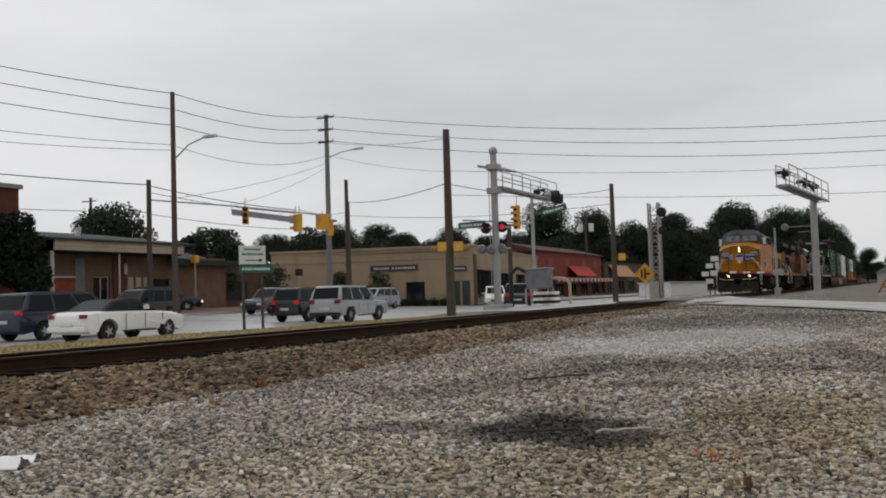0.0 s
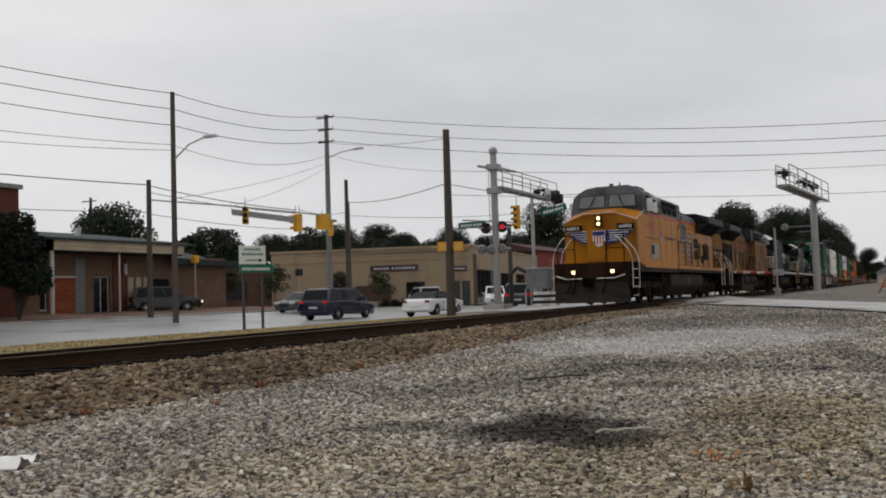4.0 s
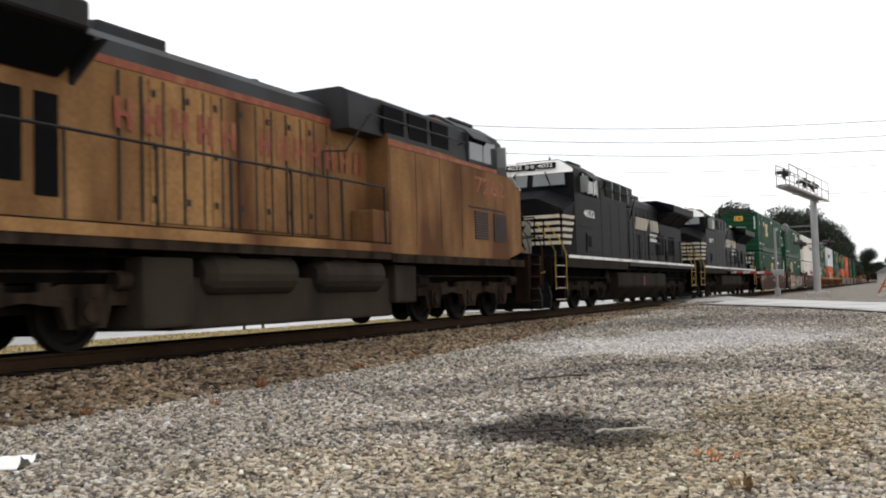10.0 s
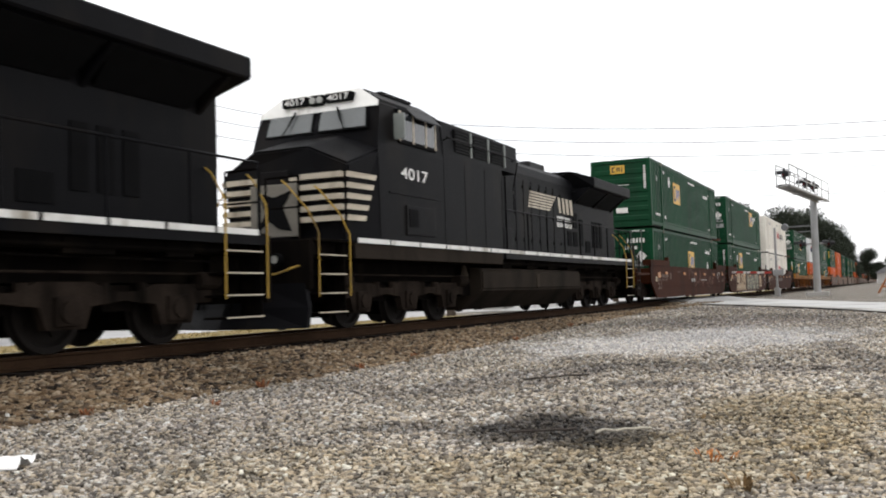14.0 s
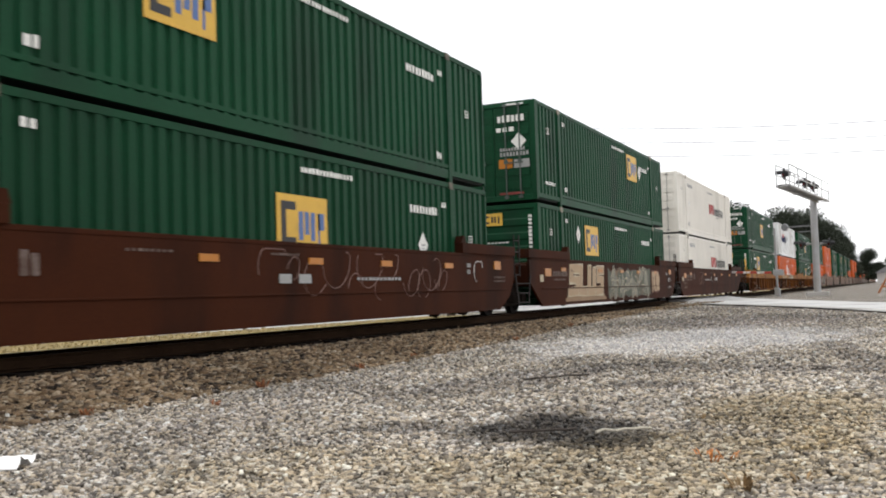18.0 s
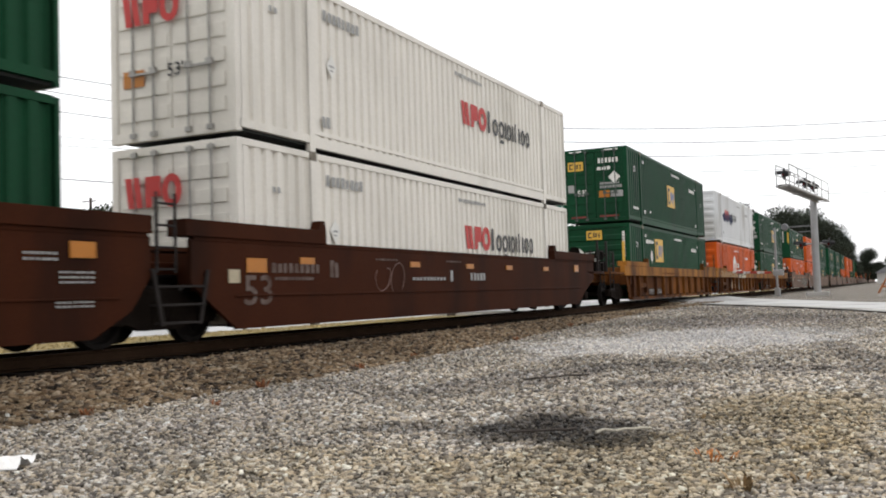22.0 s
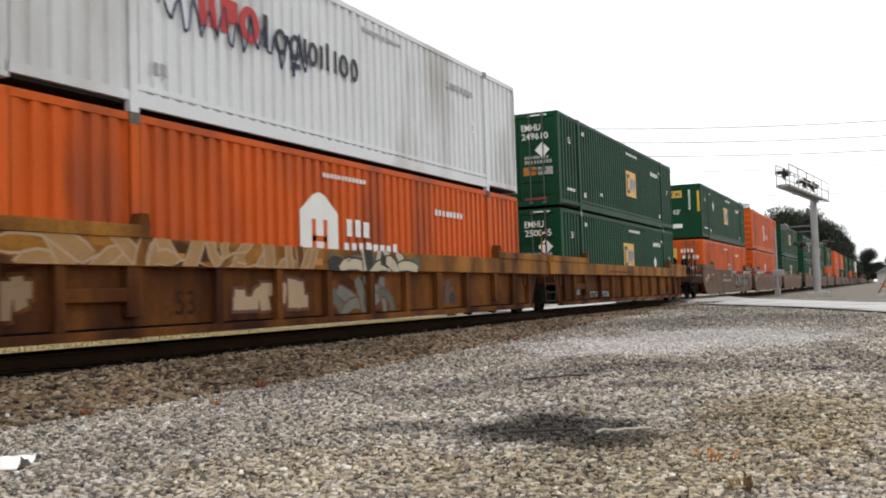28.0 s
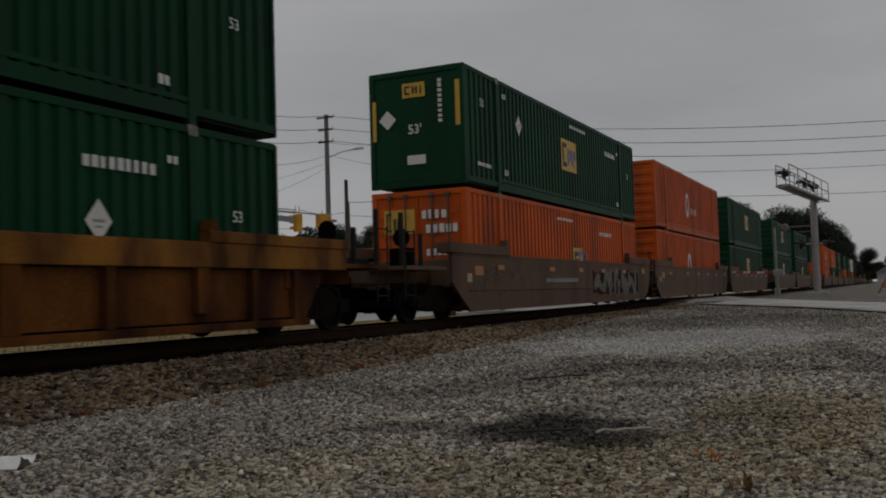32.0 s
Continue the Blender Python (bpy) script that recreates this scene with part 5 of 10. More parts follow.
        got["rod%d" % k] = mesh_of(bm, "lock_rod", M_PALEROD if paint in (C_WHITE, C_SILVER) else M_GASKET)
    bm = bmesh.new()
    prof = [(0.05, 0.165)]
    z = 0.25
    while z < TALL - 0.4:
        prof += [(0.05, z), (0.015, z + 0.04), (0.015, z + 0.2), (0.05, z + 0.24)]
        z += 0.40
    prof += [(0.05, TALL - 0.145)]
    lo = [bm.verts.new((x, -WID + 0.14, zz)) for x, zz in prof]
    hi = [bm.verts.new((x, WID - 0.14, zz)) for x, zz in prof]
    for i in range(len(prof) - 1):
        bm.faces.new((lo[i], lo[i + 1], hi[i + 1], hi[i]))
    got["blank"] = mesh_of(bm, "end_wall", paint)
    bm = bmesh.new()
    box(bm, 0.03, -WID + 0.14, 0.165, 0.06, WID - 0.14, TALL - 0.145, 0.01)
    got["flat"] = mesh_of(bm, "end_wall", paint)
    bm = bmesh.new()
    box(bm, LEN - 0.08, -WID + 0.02, 0.02, LEN, WID - 0.02, TALL - 0.01, 0.01)
    got["back"] = mesh_of(bm, "end_wall", paint)
    SHELLS[paint.name] = got
    return got


def container(paint, end, label, decals=(), far=False):
    """One 53-foot container at the origin. end: doors, blank or flat faces the train's head. decals: functions of the box."""
    ob = empty("container", pose(0, 0, 0), label, "shipping container", "containers on the train")
    got = container_shell(paint)
    keys = ["side_near", "toprail_near", "bottomrail_near", "rubrail_near", "post_near0", "post_near1", "roof", "corner_a", "corner_b", "back"]
    if not far:
        keys += ["side_far", "toprail_far", "bottomrail_far", "floor", "header", "sill", "casting_near0", "casting_near1"]
        keys += {"doors": ["door0", "door1", "rod0", "rod1"], "blank": ["blank"], "flat": ["flat"]}[end]
    else:
        keys += ["header", "sill", "flat" if end == "flat" else "blank", "side_far"]
    made = {}
    for k in keys:
        o = new(got[k].name, got[k])
        o.parent = ob
        made[k] = o
        if k in ("door0", "door1"):
            for i in range(6):
                rg = new("door_ridge", got["ridge" + k[-1]])
                rg.parent, rg.matrix_basis = o, Matrix.Translation((0, 0, i * 0.39))
    for d in decals:
        d(ob, made)
    return ob


def emp(x, z, w=1.5, h=0.98):
    """A yellow panel with a dark bracket and blue blocks, on the near side."""
    def put(ob, made):
        bm = bmesh.new()
        box(bm, 0, 0, 0, w, h, 0.006)
        pn = part("logo_panel", bm, D_YELLOW, ob, "yellow panel with dark and blue blocks", side_m(x, -WID - 0.004, z))
        bars(pn, Matrix.Translation((0, 0, 0.005)), [(0.12, 0.12, 0.14, h - 0.24), (0.26, h - 0.26, 0.28, 0.14), (0.26, 0.12, 0.28, 0.14)], D_BLACK, "dark_block")
        bars(pn, Matrix.Translation((0, 0, 0.005)), [(0.62, 0.22, 0.13, h * 0.5), (0.80, 0.32, 0.13, h * 0.4), (0.98, 0.22, 0.13, h * 0.5), (1.2, 0.12, 0.06, h * 0.6), (1.2, h * 0.42, 0.2, h * 0.3)], D_BLUE, "blue_block")
    return put


def emp_end(y, z, w=0.62, h=0.36):
    def put(ob, made):
        bm = bmesh.new()
        box(bm, 0, 0, 0, w, h, 0.006)
        pn = part("end_logo_panel", bm, D_YELLOW, ob, "small yellow panel with dark blocks", end_m(-0.002, y, z))
        bars(pn, Matrix.Translation((0, 0, 0.005)), [(0.06, 0.07, 0.05, h - 0.14), (0.11, h - 0.12, 0.1, 0.05), (0.11, 0.07, 0.1, 0.05), (0.27, 0.09, 0.06, h * 0.5), (0.36, 0.09, 0.06, h * 0.5), (0.48, 0.06, 0.05, h * 0.6)], D_BLACK, "dark_block")
    return put


def diamond(x, z, r=0.28):
    def put(ob, made):
        bm = bmesh.new()
        prism(bm, [(-r * 0.8, 0), (0, -r), (r * 0.8, 0), (0, r)], "z", 0, 0.005)
        pn = part("placard", bm, D_WHITE, ob, "white diamond placard", side_m(x, -WID - 0.003, z))
        bars(pn, Matrix.Translation((0, 0, 0.004)), [(-r * 0.35, -0.02, r * 0.7, 0.04), (-r * 0.22, -0.09, r * 0.44, 0.03)], D_GREY, "placard_bar")
    return put


def diamond_end(y, z, r=0.24):
    def put(ob, made):
        bm = bmesh.new()
        prism(bm, [(-r, 0), (0, -r), (r, 0), (0, r)], "z", 0, 0.005)
        part("placard", bm, D_WHITE, ob, "white diamond placard", end_m(-0.006, y, z))
    return put


def mark(x, z, w, h, n, seed, colour=None):
    """A line of small unreadable lettering as bars."""
    def put(ob, made):
        bars(ob, side_m(x, -WID - 0.003, z), row_of_bars(w, h, n, seed), colour or D_WHITE, "lettering", "small lettering bars")
    return put


def mark_end(y, z, w, h, n, seed, colour=None, down=False):
    def put(ob, made):
        spec = row_of_bars(w, h, n, seed)
        if down:
            spec = [(0, -x, h, ww) for x, _, ww, _ in spec]
        bars(ob, end_m(-0.006, y, z), spec, colour or D_WHITE, "lettering", "small lettering bars")
    return put


def panel_end(y, z, w, h, colour, nm="sticker", lab=""):
    def put(ob, made):
        bm = bmesh.new()
        box(bm, 0, 0, 0, w, h, 0.005)
        part(nm, bm, colour, ob, lab, end_m(-0.006, y, z))
    return put


def fifty3(x, z, h=0.2, colour=None):
    def put(ob, made):
        letters(ob, "53", h, colour or D_WHITE, side_m(x, -WID - 0.003, z), "numeral", None, "white painted numeral")
    return put


def fifty3_end(y, z, h=0.24, colour=None):
    def put(ob, made):
        letters(ob, "53'", h, colour or D_WHITE, end_m(-0.012, y, z), "numeral", None, "white painted numeral")
    return put


def usual(seed):
    """The small side markings that every box carries."""
    return [mark(2.45, 2.45, 0.26, 0.13, 2, seed), mark(LEN - 2.6, 2.3, 0.24, 0.12, 2, seed + 1), mark(2.5, 0.42, 0.28, 0.16, 2, seed + 2), mark(LEN - 2.75, 0.40, 0.25, 0.15, 2, seed + 3),
            fifty3(0.95, 2.0), fifty3(LEN - 1.2, 1.55, 0.18), mark(0.75, 0.5, 0.85, 0.1, 10, seed + 4), mark(8.1, 2.52, 1.7, 0.10, 15, seed + 5), mark(LEN - 4.1, 2.1, 1.3, 0.17, 9, seed + 6)]


def code_end(text, y, z, h, w):
    def put(ob, made):
        letters(ob, text, h, D_WHITE, end_m(-0.056, y, z), "code", w, "white painted code")
    return put


def door_marks(seed, code=None):
    if code:
        top = [code_end(code[0], -0.14, 2.32, 0.2, 0.62), code_end(code[1], -0.14, 2.05, 0.2, 0.86)]
    else:
        top = [mark_end(-0.15, 2.3, 0.85, 0.2, 6, seed), mark_end(-0.1, 2.02, 0.6, 0.14, 3, seed + 1)]
    return top + [ mark_end(-0.2, 1.30, 0.9, 0.12, 9, seed + 2, D_GREY), mark_end(-0.2, 1.45, 0.8, 0.1, 9, seed + 3, D_GREY),
            panel_end(-0.15, 0.95, 0.42, 0.26, D_AMBER, "warning_sticker", "orange warning sticker"), panel_end(-0.62, 0.95, 0.48, 0.24, D_GREY, "plate", "grey data plate"), diamond_end(-0.78, 1.72),
            emp_end(1.08, 2.05), panel_end(1.1, 1.2, 0.25, 0.3, D_GREY, "plate"), fifty3_end(0.72, 1.05), panel_end(1.0, 0.18, 0.6, 0.07, D_DULLRED, "reflector", "dull red reflector strip"), panel_end(-0.15, 0.18, 0.75, 0.07, D_DULLRED, "reflector", "dull red reflector strip"),
            panel_end(1.0, 2.78, 0.5, 0.05, D_WHITE, "strip"), panel_end(-0.4, 2.78, 0.55, 0.05, D_WHITE, "strip")]


def blank_marks(seed):
    return [emp_end(0.42, 2.3), diamond_end(0.72, 1.75), fifty3_end(0.18, 1.35), mark_end(0.5, 1.78, 0.9, 0.04, 8, seed), panel_end(0.22, 0.6, 0.5, 0.22, D_WHITE, "data_plate", "white data plate"), mark_end(-1.0, 2.5, 1.0, 0.1, 9, seed + 1, None, True)]


def ring_shape(bm, cx, cz, rx, rz, wide, lift=0.0):
    n = 20
    ang = [i * 6.28319 / n for i in range(n + 1)]
    for a, b in zip(ang[:-1], ang[1:]):
        prism(bm, [(cx + rx * math.cos(a), cz + rz * math.sin(a)), (cx + rx * math.cos(b), cz + rz * math.sin(b)), (cx + (rx - wide) * math.cos(b), cz + (rz - wide) * math.sin(b)), (cx + (rx - wide) * math.cos(a), cz + (rz - wide) * math.sin(a))], "z", 0, 0.004 + lift)


def red_shapes(ob, m, h, w):
    """A slanting pair of bars, a stepped block and a ring, in bold red."""
    t = w * 0.36
    for k in (0, 1):
        bm = bmesh.new()
        o = k * w * 0.46
        prism(bm, [(o, h), (o + t, h), (o + t + w * 0.18, 0), (o + w * 0.18, 0)], "z", 0, 0.004)
        part("red_bar", bm, D_RED, ob, "bold red slanting bar", m)
    x = w * 1.14
    bars(ob, m, [(x, 0, t, h), (x + t, h * 0.33, w * 0.5, h * 0.67)], D_RED, "red_block", "bold red lettering block")
    bm = bmesh.new()
    ring_shape(bm, w * 2.6, h / 2, w * 0.54, h * 0.54, t * 0.9)
    part("red_ring", bm, D_RED, ob, "bold red ring", m)


def xpo(x, z, scribble=False):
    """A broad mark on a white box: bold red blocks, then dark ones."""
    def put(ob, made):
        m = side_m(x, -WID - 0.003, z)
        red_shapes(ob, m, 0.55, 0.48)
        bars(ob, m, [(1.6, 0, 0.13, 0.55), (2.74, 0, 0.09, 0.42), (3.26, 0, 0.09, 0.42), (3.45, 0, 0.09, 0.5), (3.72, 0, 0.09, 0.42)], D_BLACK, "dark_block", "dark lettering block")
        for k, (cx, cz, rx) in enumerate(((2.08, 0.2, 0.18), (2.5, 0.2, 0.18), (3.03, 0.2, 0.15), (4.05, 0.2, 0.16), (4.42, 0.2, 0.14))):
            bm = bmesh.new()
            ring_shape(bm, cx, cz, rx, 0.22, 0.085, 0.001 * (k % 2))
            part("dark_ring", bm, D_BLACK, ob, "dark lettering ring", m)
        bars(ob, m, [(2.4, -0.16, 0.24, 0.09)], D_BLACK, "dark_block", "dark lettering block")
        if scribble:
            bm = bmesh.new()
            rnd = random.Random(4)
            pts = [(i * 0.09 - 0.5, 0.1 + 0.42 * math.sin(i * 1.7) * rnd.uniform(0.3, 1), 0) for i in range(42)]
            pipe(bm, pts, 0.018, 4)
            part("scribble", bm, mat("spray_blue", (0.03, 0.04, 0.09), 0.6), ob, "dark sprayed scribble", side_m(x - 0.3, -WID - 0.004, z - 0.02))
    return put


def xpo_end(y, z):
    def put(ob, made):
        red_shapes(ob, end_m(-0.055, y, z), 0.5, 0.38)
    return put


def hub(x, z):
    def put(ob, made):
        bm = bmesh.new()
        prism(bm, [(0, 0), (1.2, 0), (1.2, 0.85), (0.78, 1.15), (0.6, 1.2), (0.42, 1.15), (0, 0.85)], "z", 0, 0.005)
        pn = part("white_emblem", bm, D_WHITE, ob, "white arched emblem", side_m(x, -WID - 0.003, z))
        bars(pn, Matrix.Translation((0, 0, 0.004)), [(0.36, 0, 0.12, 0.72), (0.72, 0, 0.12, 0.72), (0.36, 0.33, 0.48, 0.1)], C_ORANGE, "emblem_block")
        spec = row_of_bars(0.9, 0.34, 3, 3)
        bars(ob, side_m(x + 1.5, -WID - 0.003, z + 0.46), spec, D_WHITE, "lettering", "white lettering bars")
        bars(ob, side_m(x + 1.4, -WID - 0.003, z + 0.04), row_of_bars(2.1, 0.34, 8, 4), D_WHITE, "lettering", "white lettering bars")
    return put


def ringmark(x, z):
    def put(ob, made):
        bm = bmesh.new()
        n = 16
        for i in range(n):
            a, b = i * 6.28319 / n, (i + 1) * 6.28319 / n
            prism(bm, [(0.42 * math.cos(a), 0.62 * math.sin(a)), (0.42 * math.cos(b), 0.62 * math.sin(b)), (0.24 * math.cos(b), 0.4 * math.sin(b)), (0.24 * math.cos(a), 0.4 * math.sin(a))], "z", 0, 0.005)
        part("ring_mark", bm, D_WHITE, ob, "white painted ring", side_m(x, -WID - 0.003, z))
        bars(ob, side_m(x + 0.7, -WID - 0.003, z - 0.4), row_of_bars(1.6, 0.35, 5, 9), mat("pale_orange", (0.6, 0.3, 0.2), 0.5), "lettering", "pale lettering bars")
    return put


# ---- well cars ----
G_FADED = mat("faded_white_paint", (0.13, 0.095, 0.08), 0.8, var=0.4, scale=6, dirt=(0.06, 0.03, 0.02), dirt_amount=0.6)
W_BROWN = mat("oxide_brown", (0.0420, 0.0122, 0.0050), 0.65, var=0.2, scale=1.1, fine=25, bump=0.05, dirt=(0.021, 0.0080, 0.0046), dirt_amount=0.55, spec=0.04)
W_TAN = mat("dusty_brown", (0.115, 0.064, 0.036), 0.7, var=0.2, scale=1.1, fine=25, bump=0.05, dirt=(0.0585, 0.02925, 0.0195), dirt_amount=0.5)
W_YELLOW = mat("weathered_yellow", (0.29, 0.122, 0.020), 0.7, spec=0.12, var=0.35, scale=1.3, fine=25, bump=0.06, dirt=(0.06, 0.022, 0.008), dirt_amount=0.75)
P_BOGIE = mat("grimy_bogie", (0.014, 0.0105, 0.0085), 0.9, spec=0.03, var=0.4, scale=3)
M_LADDER = mat("dull_ladder_steel", (0.013, 0.0095, 0.008), 0.8, var=0.3)
W_RUST = mat("rusty_well_side", (0.165, 0.060, 0.013), 0.8, spec=0.08, var=0.4, scale=1.2, fine=25, bump=0.07, dirt=(0.034, 0.012, 0.006), dirt_amount=0.75)


def truck2(parent, x):
    for s in (-1, 1):
        bm = bmesh.new()
        prism(bm, [(x - 1.15, 0.36), (x - 1.15, 0.56), (x - 0.6, 0.62), (x - 0.3, 0.80), (x + 0.3, 0.80), (x + 0.6, 0.62), (x + 1.15, 0.56), (x + 1.15, 0.36), (x + 0.75, 0.34), (x + 0.36, 0.22), (x - 0.36, 0.22), (x - 0.75, 0.34)], "y", s * 0.93, s * 1.08)
        for dx in (-0.9, 0.9):
            box(bm, x + dx - 0.16, *sorted((s * 1.05, s * 1.14))[:1], 0.30, x + dx + 0.16, sorted((s * 1.05, s * 1.14))[1], 0.54, 0.03)
        for dx in (-0.16, 0.0, 0.16):
            tube(bm, (x + dx, s * 1.05, 0.3), (x + dx, s * 1.05, 0.6), 0.07, n=8)
        part("bogie_frame", bm, P_BOGIE, parent, "dark cast bogie side frame")
    bm = bmesh.new()
    box(bm, x - 0.2, -0.95, 0.42, x + 0.2, 0.95, 0.72, 0.03)
    part("bolster", bm, P_UNDER, parent)
    for dx in (-0.9, 0.9):
        wheelset(parent, x + dx, 0.42)


def well_unit(ribbed, paint, front_end, rear_end, label, extras=(), numeral=True):
    """One well of an articulated container car; 0 is the near end of its load. front_end, rear_end: True at the car's outer ends."""
    car = empty("well_car", pose(0, 0, 0), label, "container wagon", "well cars of the train")
    side = W_RUST if ribbed else paint
    for s in (-1, 1):
        y0, y1 = sorted((s * 1.36, s * 1.46))
        bm = bmesh.new()
        if ribbed:
            prism(bm, [(-0.55, 0.2), (16.75, 0.2), (17.35, 1.06), (-0.95, 1.06)], "y", s * 1.30, s * 1.335)
        else:
            xr = 18.2 if rear_end else 17.45
            out = [(-0.25, 0.17), (16.45, 0.17), (17.1, 0.5), (xr, 0.95), (xr, 1.48), (-1.25, 1.48), (-1.25, 0.85), (-0.75, 0.5)]
            prism(bm, out, "y", s * 1.38, s * 1.45)
        part("side_wall", bm, side, car, "rusty ribbed well side" if ribbed else "brown well side with chalk and paint marks")
        if ribbed:
            bm = bmesh.new()
            box(bm, -1.6, *sorted((s * 1.30, s * 1.475))[:1], 1.08, 17.9, sorted((s * 1.30, s * 1.475))[1], 1.45, 0.015)
            part("top_chord", bm, W_YELLOW, car, "weathered yellow top chord")
            bm = bmesh.new()
            box(bm, -0.5, *sorted((s * 1.28, s * 1.45))[:1], 0.155, 16.75, sorted((s * 1.28, s * 1.45))[1], 0.27, 0.01)
            part("bottom_chord", bm, W_RUST, car)
            for i, x in enumerate((-0.2, 0.7, 1.9, 3.58, 5.05, 6.52, 8.0, 9.4, 10.88, 12.35, 14.1, 15.3, 16.4)):
                bm = bmesh.new()
                w = 0.075 if i not in (2, 8, 10) else 0.13
                box(bm, x - w, *sorted((s * 1.32, s * 1.455))[:1], 0.27 if i not in (2, 10) else 0.42, x + w, sorted((s * 1.32, s * 1.455))[1], 1.08, 0.012)
                part("rib", bm, W_RUST, car)
            bm = bmesh.new()
            box(bm, 0.75, *sorted((s * 1.32, s * 1.44))[:1], 0.62, 1.85, sorted((s * 1.32, s * 1.44))[1], 0.80, 0.02)
            part("bracket", bm, W_RUST, car)
        else:
            bm = bmesh.new()
            box(bm, -0.3, *sorted((s * 1.40, s * 1.475))[:1], 0.655, 16.9, sorted((s * 1.40, s * 1.475))[1], 0.685, 0.008)
            part("fold", bm, side, car)
            bm = bmesh.new()
            box(bm, -1.2, y0, 1.46, xr - 0.05, y1 + (0.01 if s > 0 else 0), 1.53, 0.01)
            part("top_chord", bm, side, car)
        for xa, xb in ((-1.4, 2.15), (14.2, 17.95 if ribbed else xr)):
            bm = bmesh.new()
            zt = 1.62 if ribbed else 1.76
            zb = 1.45 if ribbed else 1.52
            box(bm, xa, *sorted((s * 1.15, s * 1.50))[:1], zb, xb, sorted((s * 1.15, s * 1.50))[1], zt, 0.012)
            part("end_platform", bm, W_YELLOW if ribbed else side, car)
            bm = bmesh.new()
            k = xb - 0.1 if xa < 0 else xa + 0.1
            prism(bm, [(k - 0.12, zt), (k + 0.12, zt), (k + 0.08, zt + 0.16), (k - 0.04, zt + 0.16)], "y", s * 1.30, s * 1.48)
            part("guide", bm, W_RUST if ribbed else side, car)
    # floor, bulkheads, end decks
    bm = bmesh.new()
    for x in (0.6, 3.5, 6.5, 9.5, 12.5, 15.3):
        box(bm, x - 0.15, -1.38, 0.19, x + 0.15, 1.38, 0.235)
    box(bm, -0.2, -1.38, 0.2, 16.4, -1.2, 0.3)
    box(bm, -0.2, 1.2, 0.2, 16.4, 1.38, 0.3)
    part("well_floor", bm, P_UNDER, car)
    for xa, xb, outer in ((-1.85 if not front_end else -3.4, -0.06, front_end), (16.2, 18.0 if not rear_end else 19.5, rear_end)):
        bm = bmesh.new()
        box(bm, xa, -0.55, 0.85, xb, 0.55, 1.2, 0.03)
        xm = xb - 0.5 if xa < 0 else xa
        box(bm, xm, -1.38, 0.75, xm + 0.5, 1.38, 1.42, 0.03)
        part("end_sill", bm, side, car)
        if outer:
            xe = xa if xa < 0 else xb
            bm = bmesh.new()
            d = -1 if xa < 0 else 1
            box(bm, *( (xe, -1.45, 1.12, xe + 1.9, 1.45, 1.2) if d < 0 else (xe - 1.9, -1.45, 1.12, xe, 1.45, 1.2)), 0.01)
            part("end_deck", bm, side, car)
            bm = bmesh.new()
            box(bm, min(xe, xe + d * 0.65), -0.14, 0.8, max(xe, xe + d * 0.65), 0.14, 1.0, 0.03)
            part("coupler", bm, P_UNDER, car)
            for yy in (-1.42, 1.42):
                bm = bmesh.new()
                for dx in (0.0, 0.42):
                    tube(bm, (xe - d * dx, yy, 0.50), (xe - d * dx, yy, 1.95), 0.018, n=6)
                for z in (0.6, 0.9, 1.2, 1.5, 1.9):
                    tube(bm, (xe, yy, z), (xe - d * 0.42, yy, z), 0.014, n=5)
                part("ladder", bm, M_LADDER, car)
            truck2(car, -1.3 if d < 0 else 17.45)
            bm = bmesh.new()
            box(bm, xe - d * 1.1 - 0.12, -1.0, 1.2, xe - d * 1.1 + 0.12, -0.5, 1.62, 0.03)
            tube(bm, (xe - d * 1.1, -0.75, 1.6), (xe - d * 1.1, -0.75, 1.85), 0.03)
            tube(bm, (xe - d * 1.1 - 0.02, -0.75, 1.85), (xe - d * 1.1 + 0.02, -0.75, 1.85), 0.2, n=14)
            part("brake_wheel", bm, P_UNDER, car, "dark handbrake wheel on its gear box")
            for px in (0.15, 1.0):
                bm = bmesh.new()
                box(bm, xe - d * px - 0.04, -1.30, 1.2, xe - d * px + 0.04, -1.22, 2.3 if px < 0.5 else 1.9, 0.01)
                part("stanchion", bm, M_LADDER, car, "dark end stanchion")
            bm = bmesh.new()
            box(bm, min(xe, xe - d * 1.5), 0.3, 1.2, max(xe, xe - d * 1.5), 1.0, 1.45, 0.03)
            part("air_tank", bm, M_LADDER, car, "dark brake gear on the end deck")
        else:
            if xa > 0:
                truck2(car, 18.05)
                for yy in (-1.40, 1.40):
                    bm = bmesh.new()
                    for dx in (0.0, 0.36):
                        tube(bm, (17.62 + dx, yy, 1.0), (17.62 + dx, yy, 2.35 if ribbed else 2.1), 0.022, n=6)
                    for z in (1.05, 1.35, 1.65, 1.95):
                        tube(bm, (17.62, yy, z), (17.98, yy, z), 0.018, n=5)
                    part("ladder", bm, W_YELLOW if ribbed else M_LADDER, car, "upright end ladder")
                    bm = bmesh.new()
                    for z, w in ((0.30, 0.34), (0.55, 0.42), (0.80, 0.5)):
                        box(bm, 18.0 - w, yy - 0.1, z, 18.0 + w, yy + 0.1, z + 0.03)
                    for e in (-1, 1):
                        prism(bm, [(18.0 + e * 0.34, 0.28), (18.0 + e * 0.40, 0.28), (18.0 + e * 0.58, 1.05), (18.0 + e * 0.52, 1.05)], "y", yy - 0.1, yy - 0.07)
                    part("stirrup_step", bm, M_LADDER, car, "dark stirrup step below the joint")
                    bm = bmesh.new()
                    box(bm, 17.5, min(yy, yy * 0.65), 1.30, 18.5, max(yy, yy * 0.65), 1.36, 0.01)
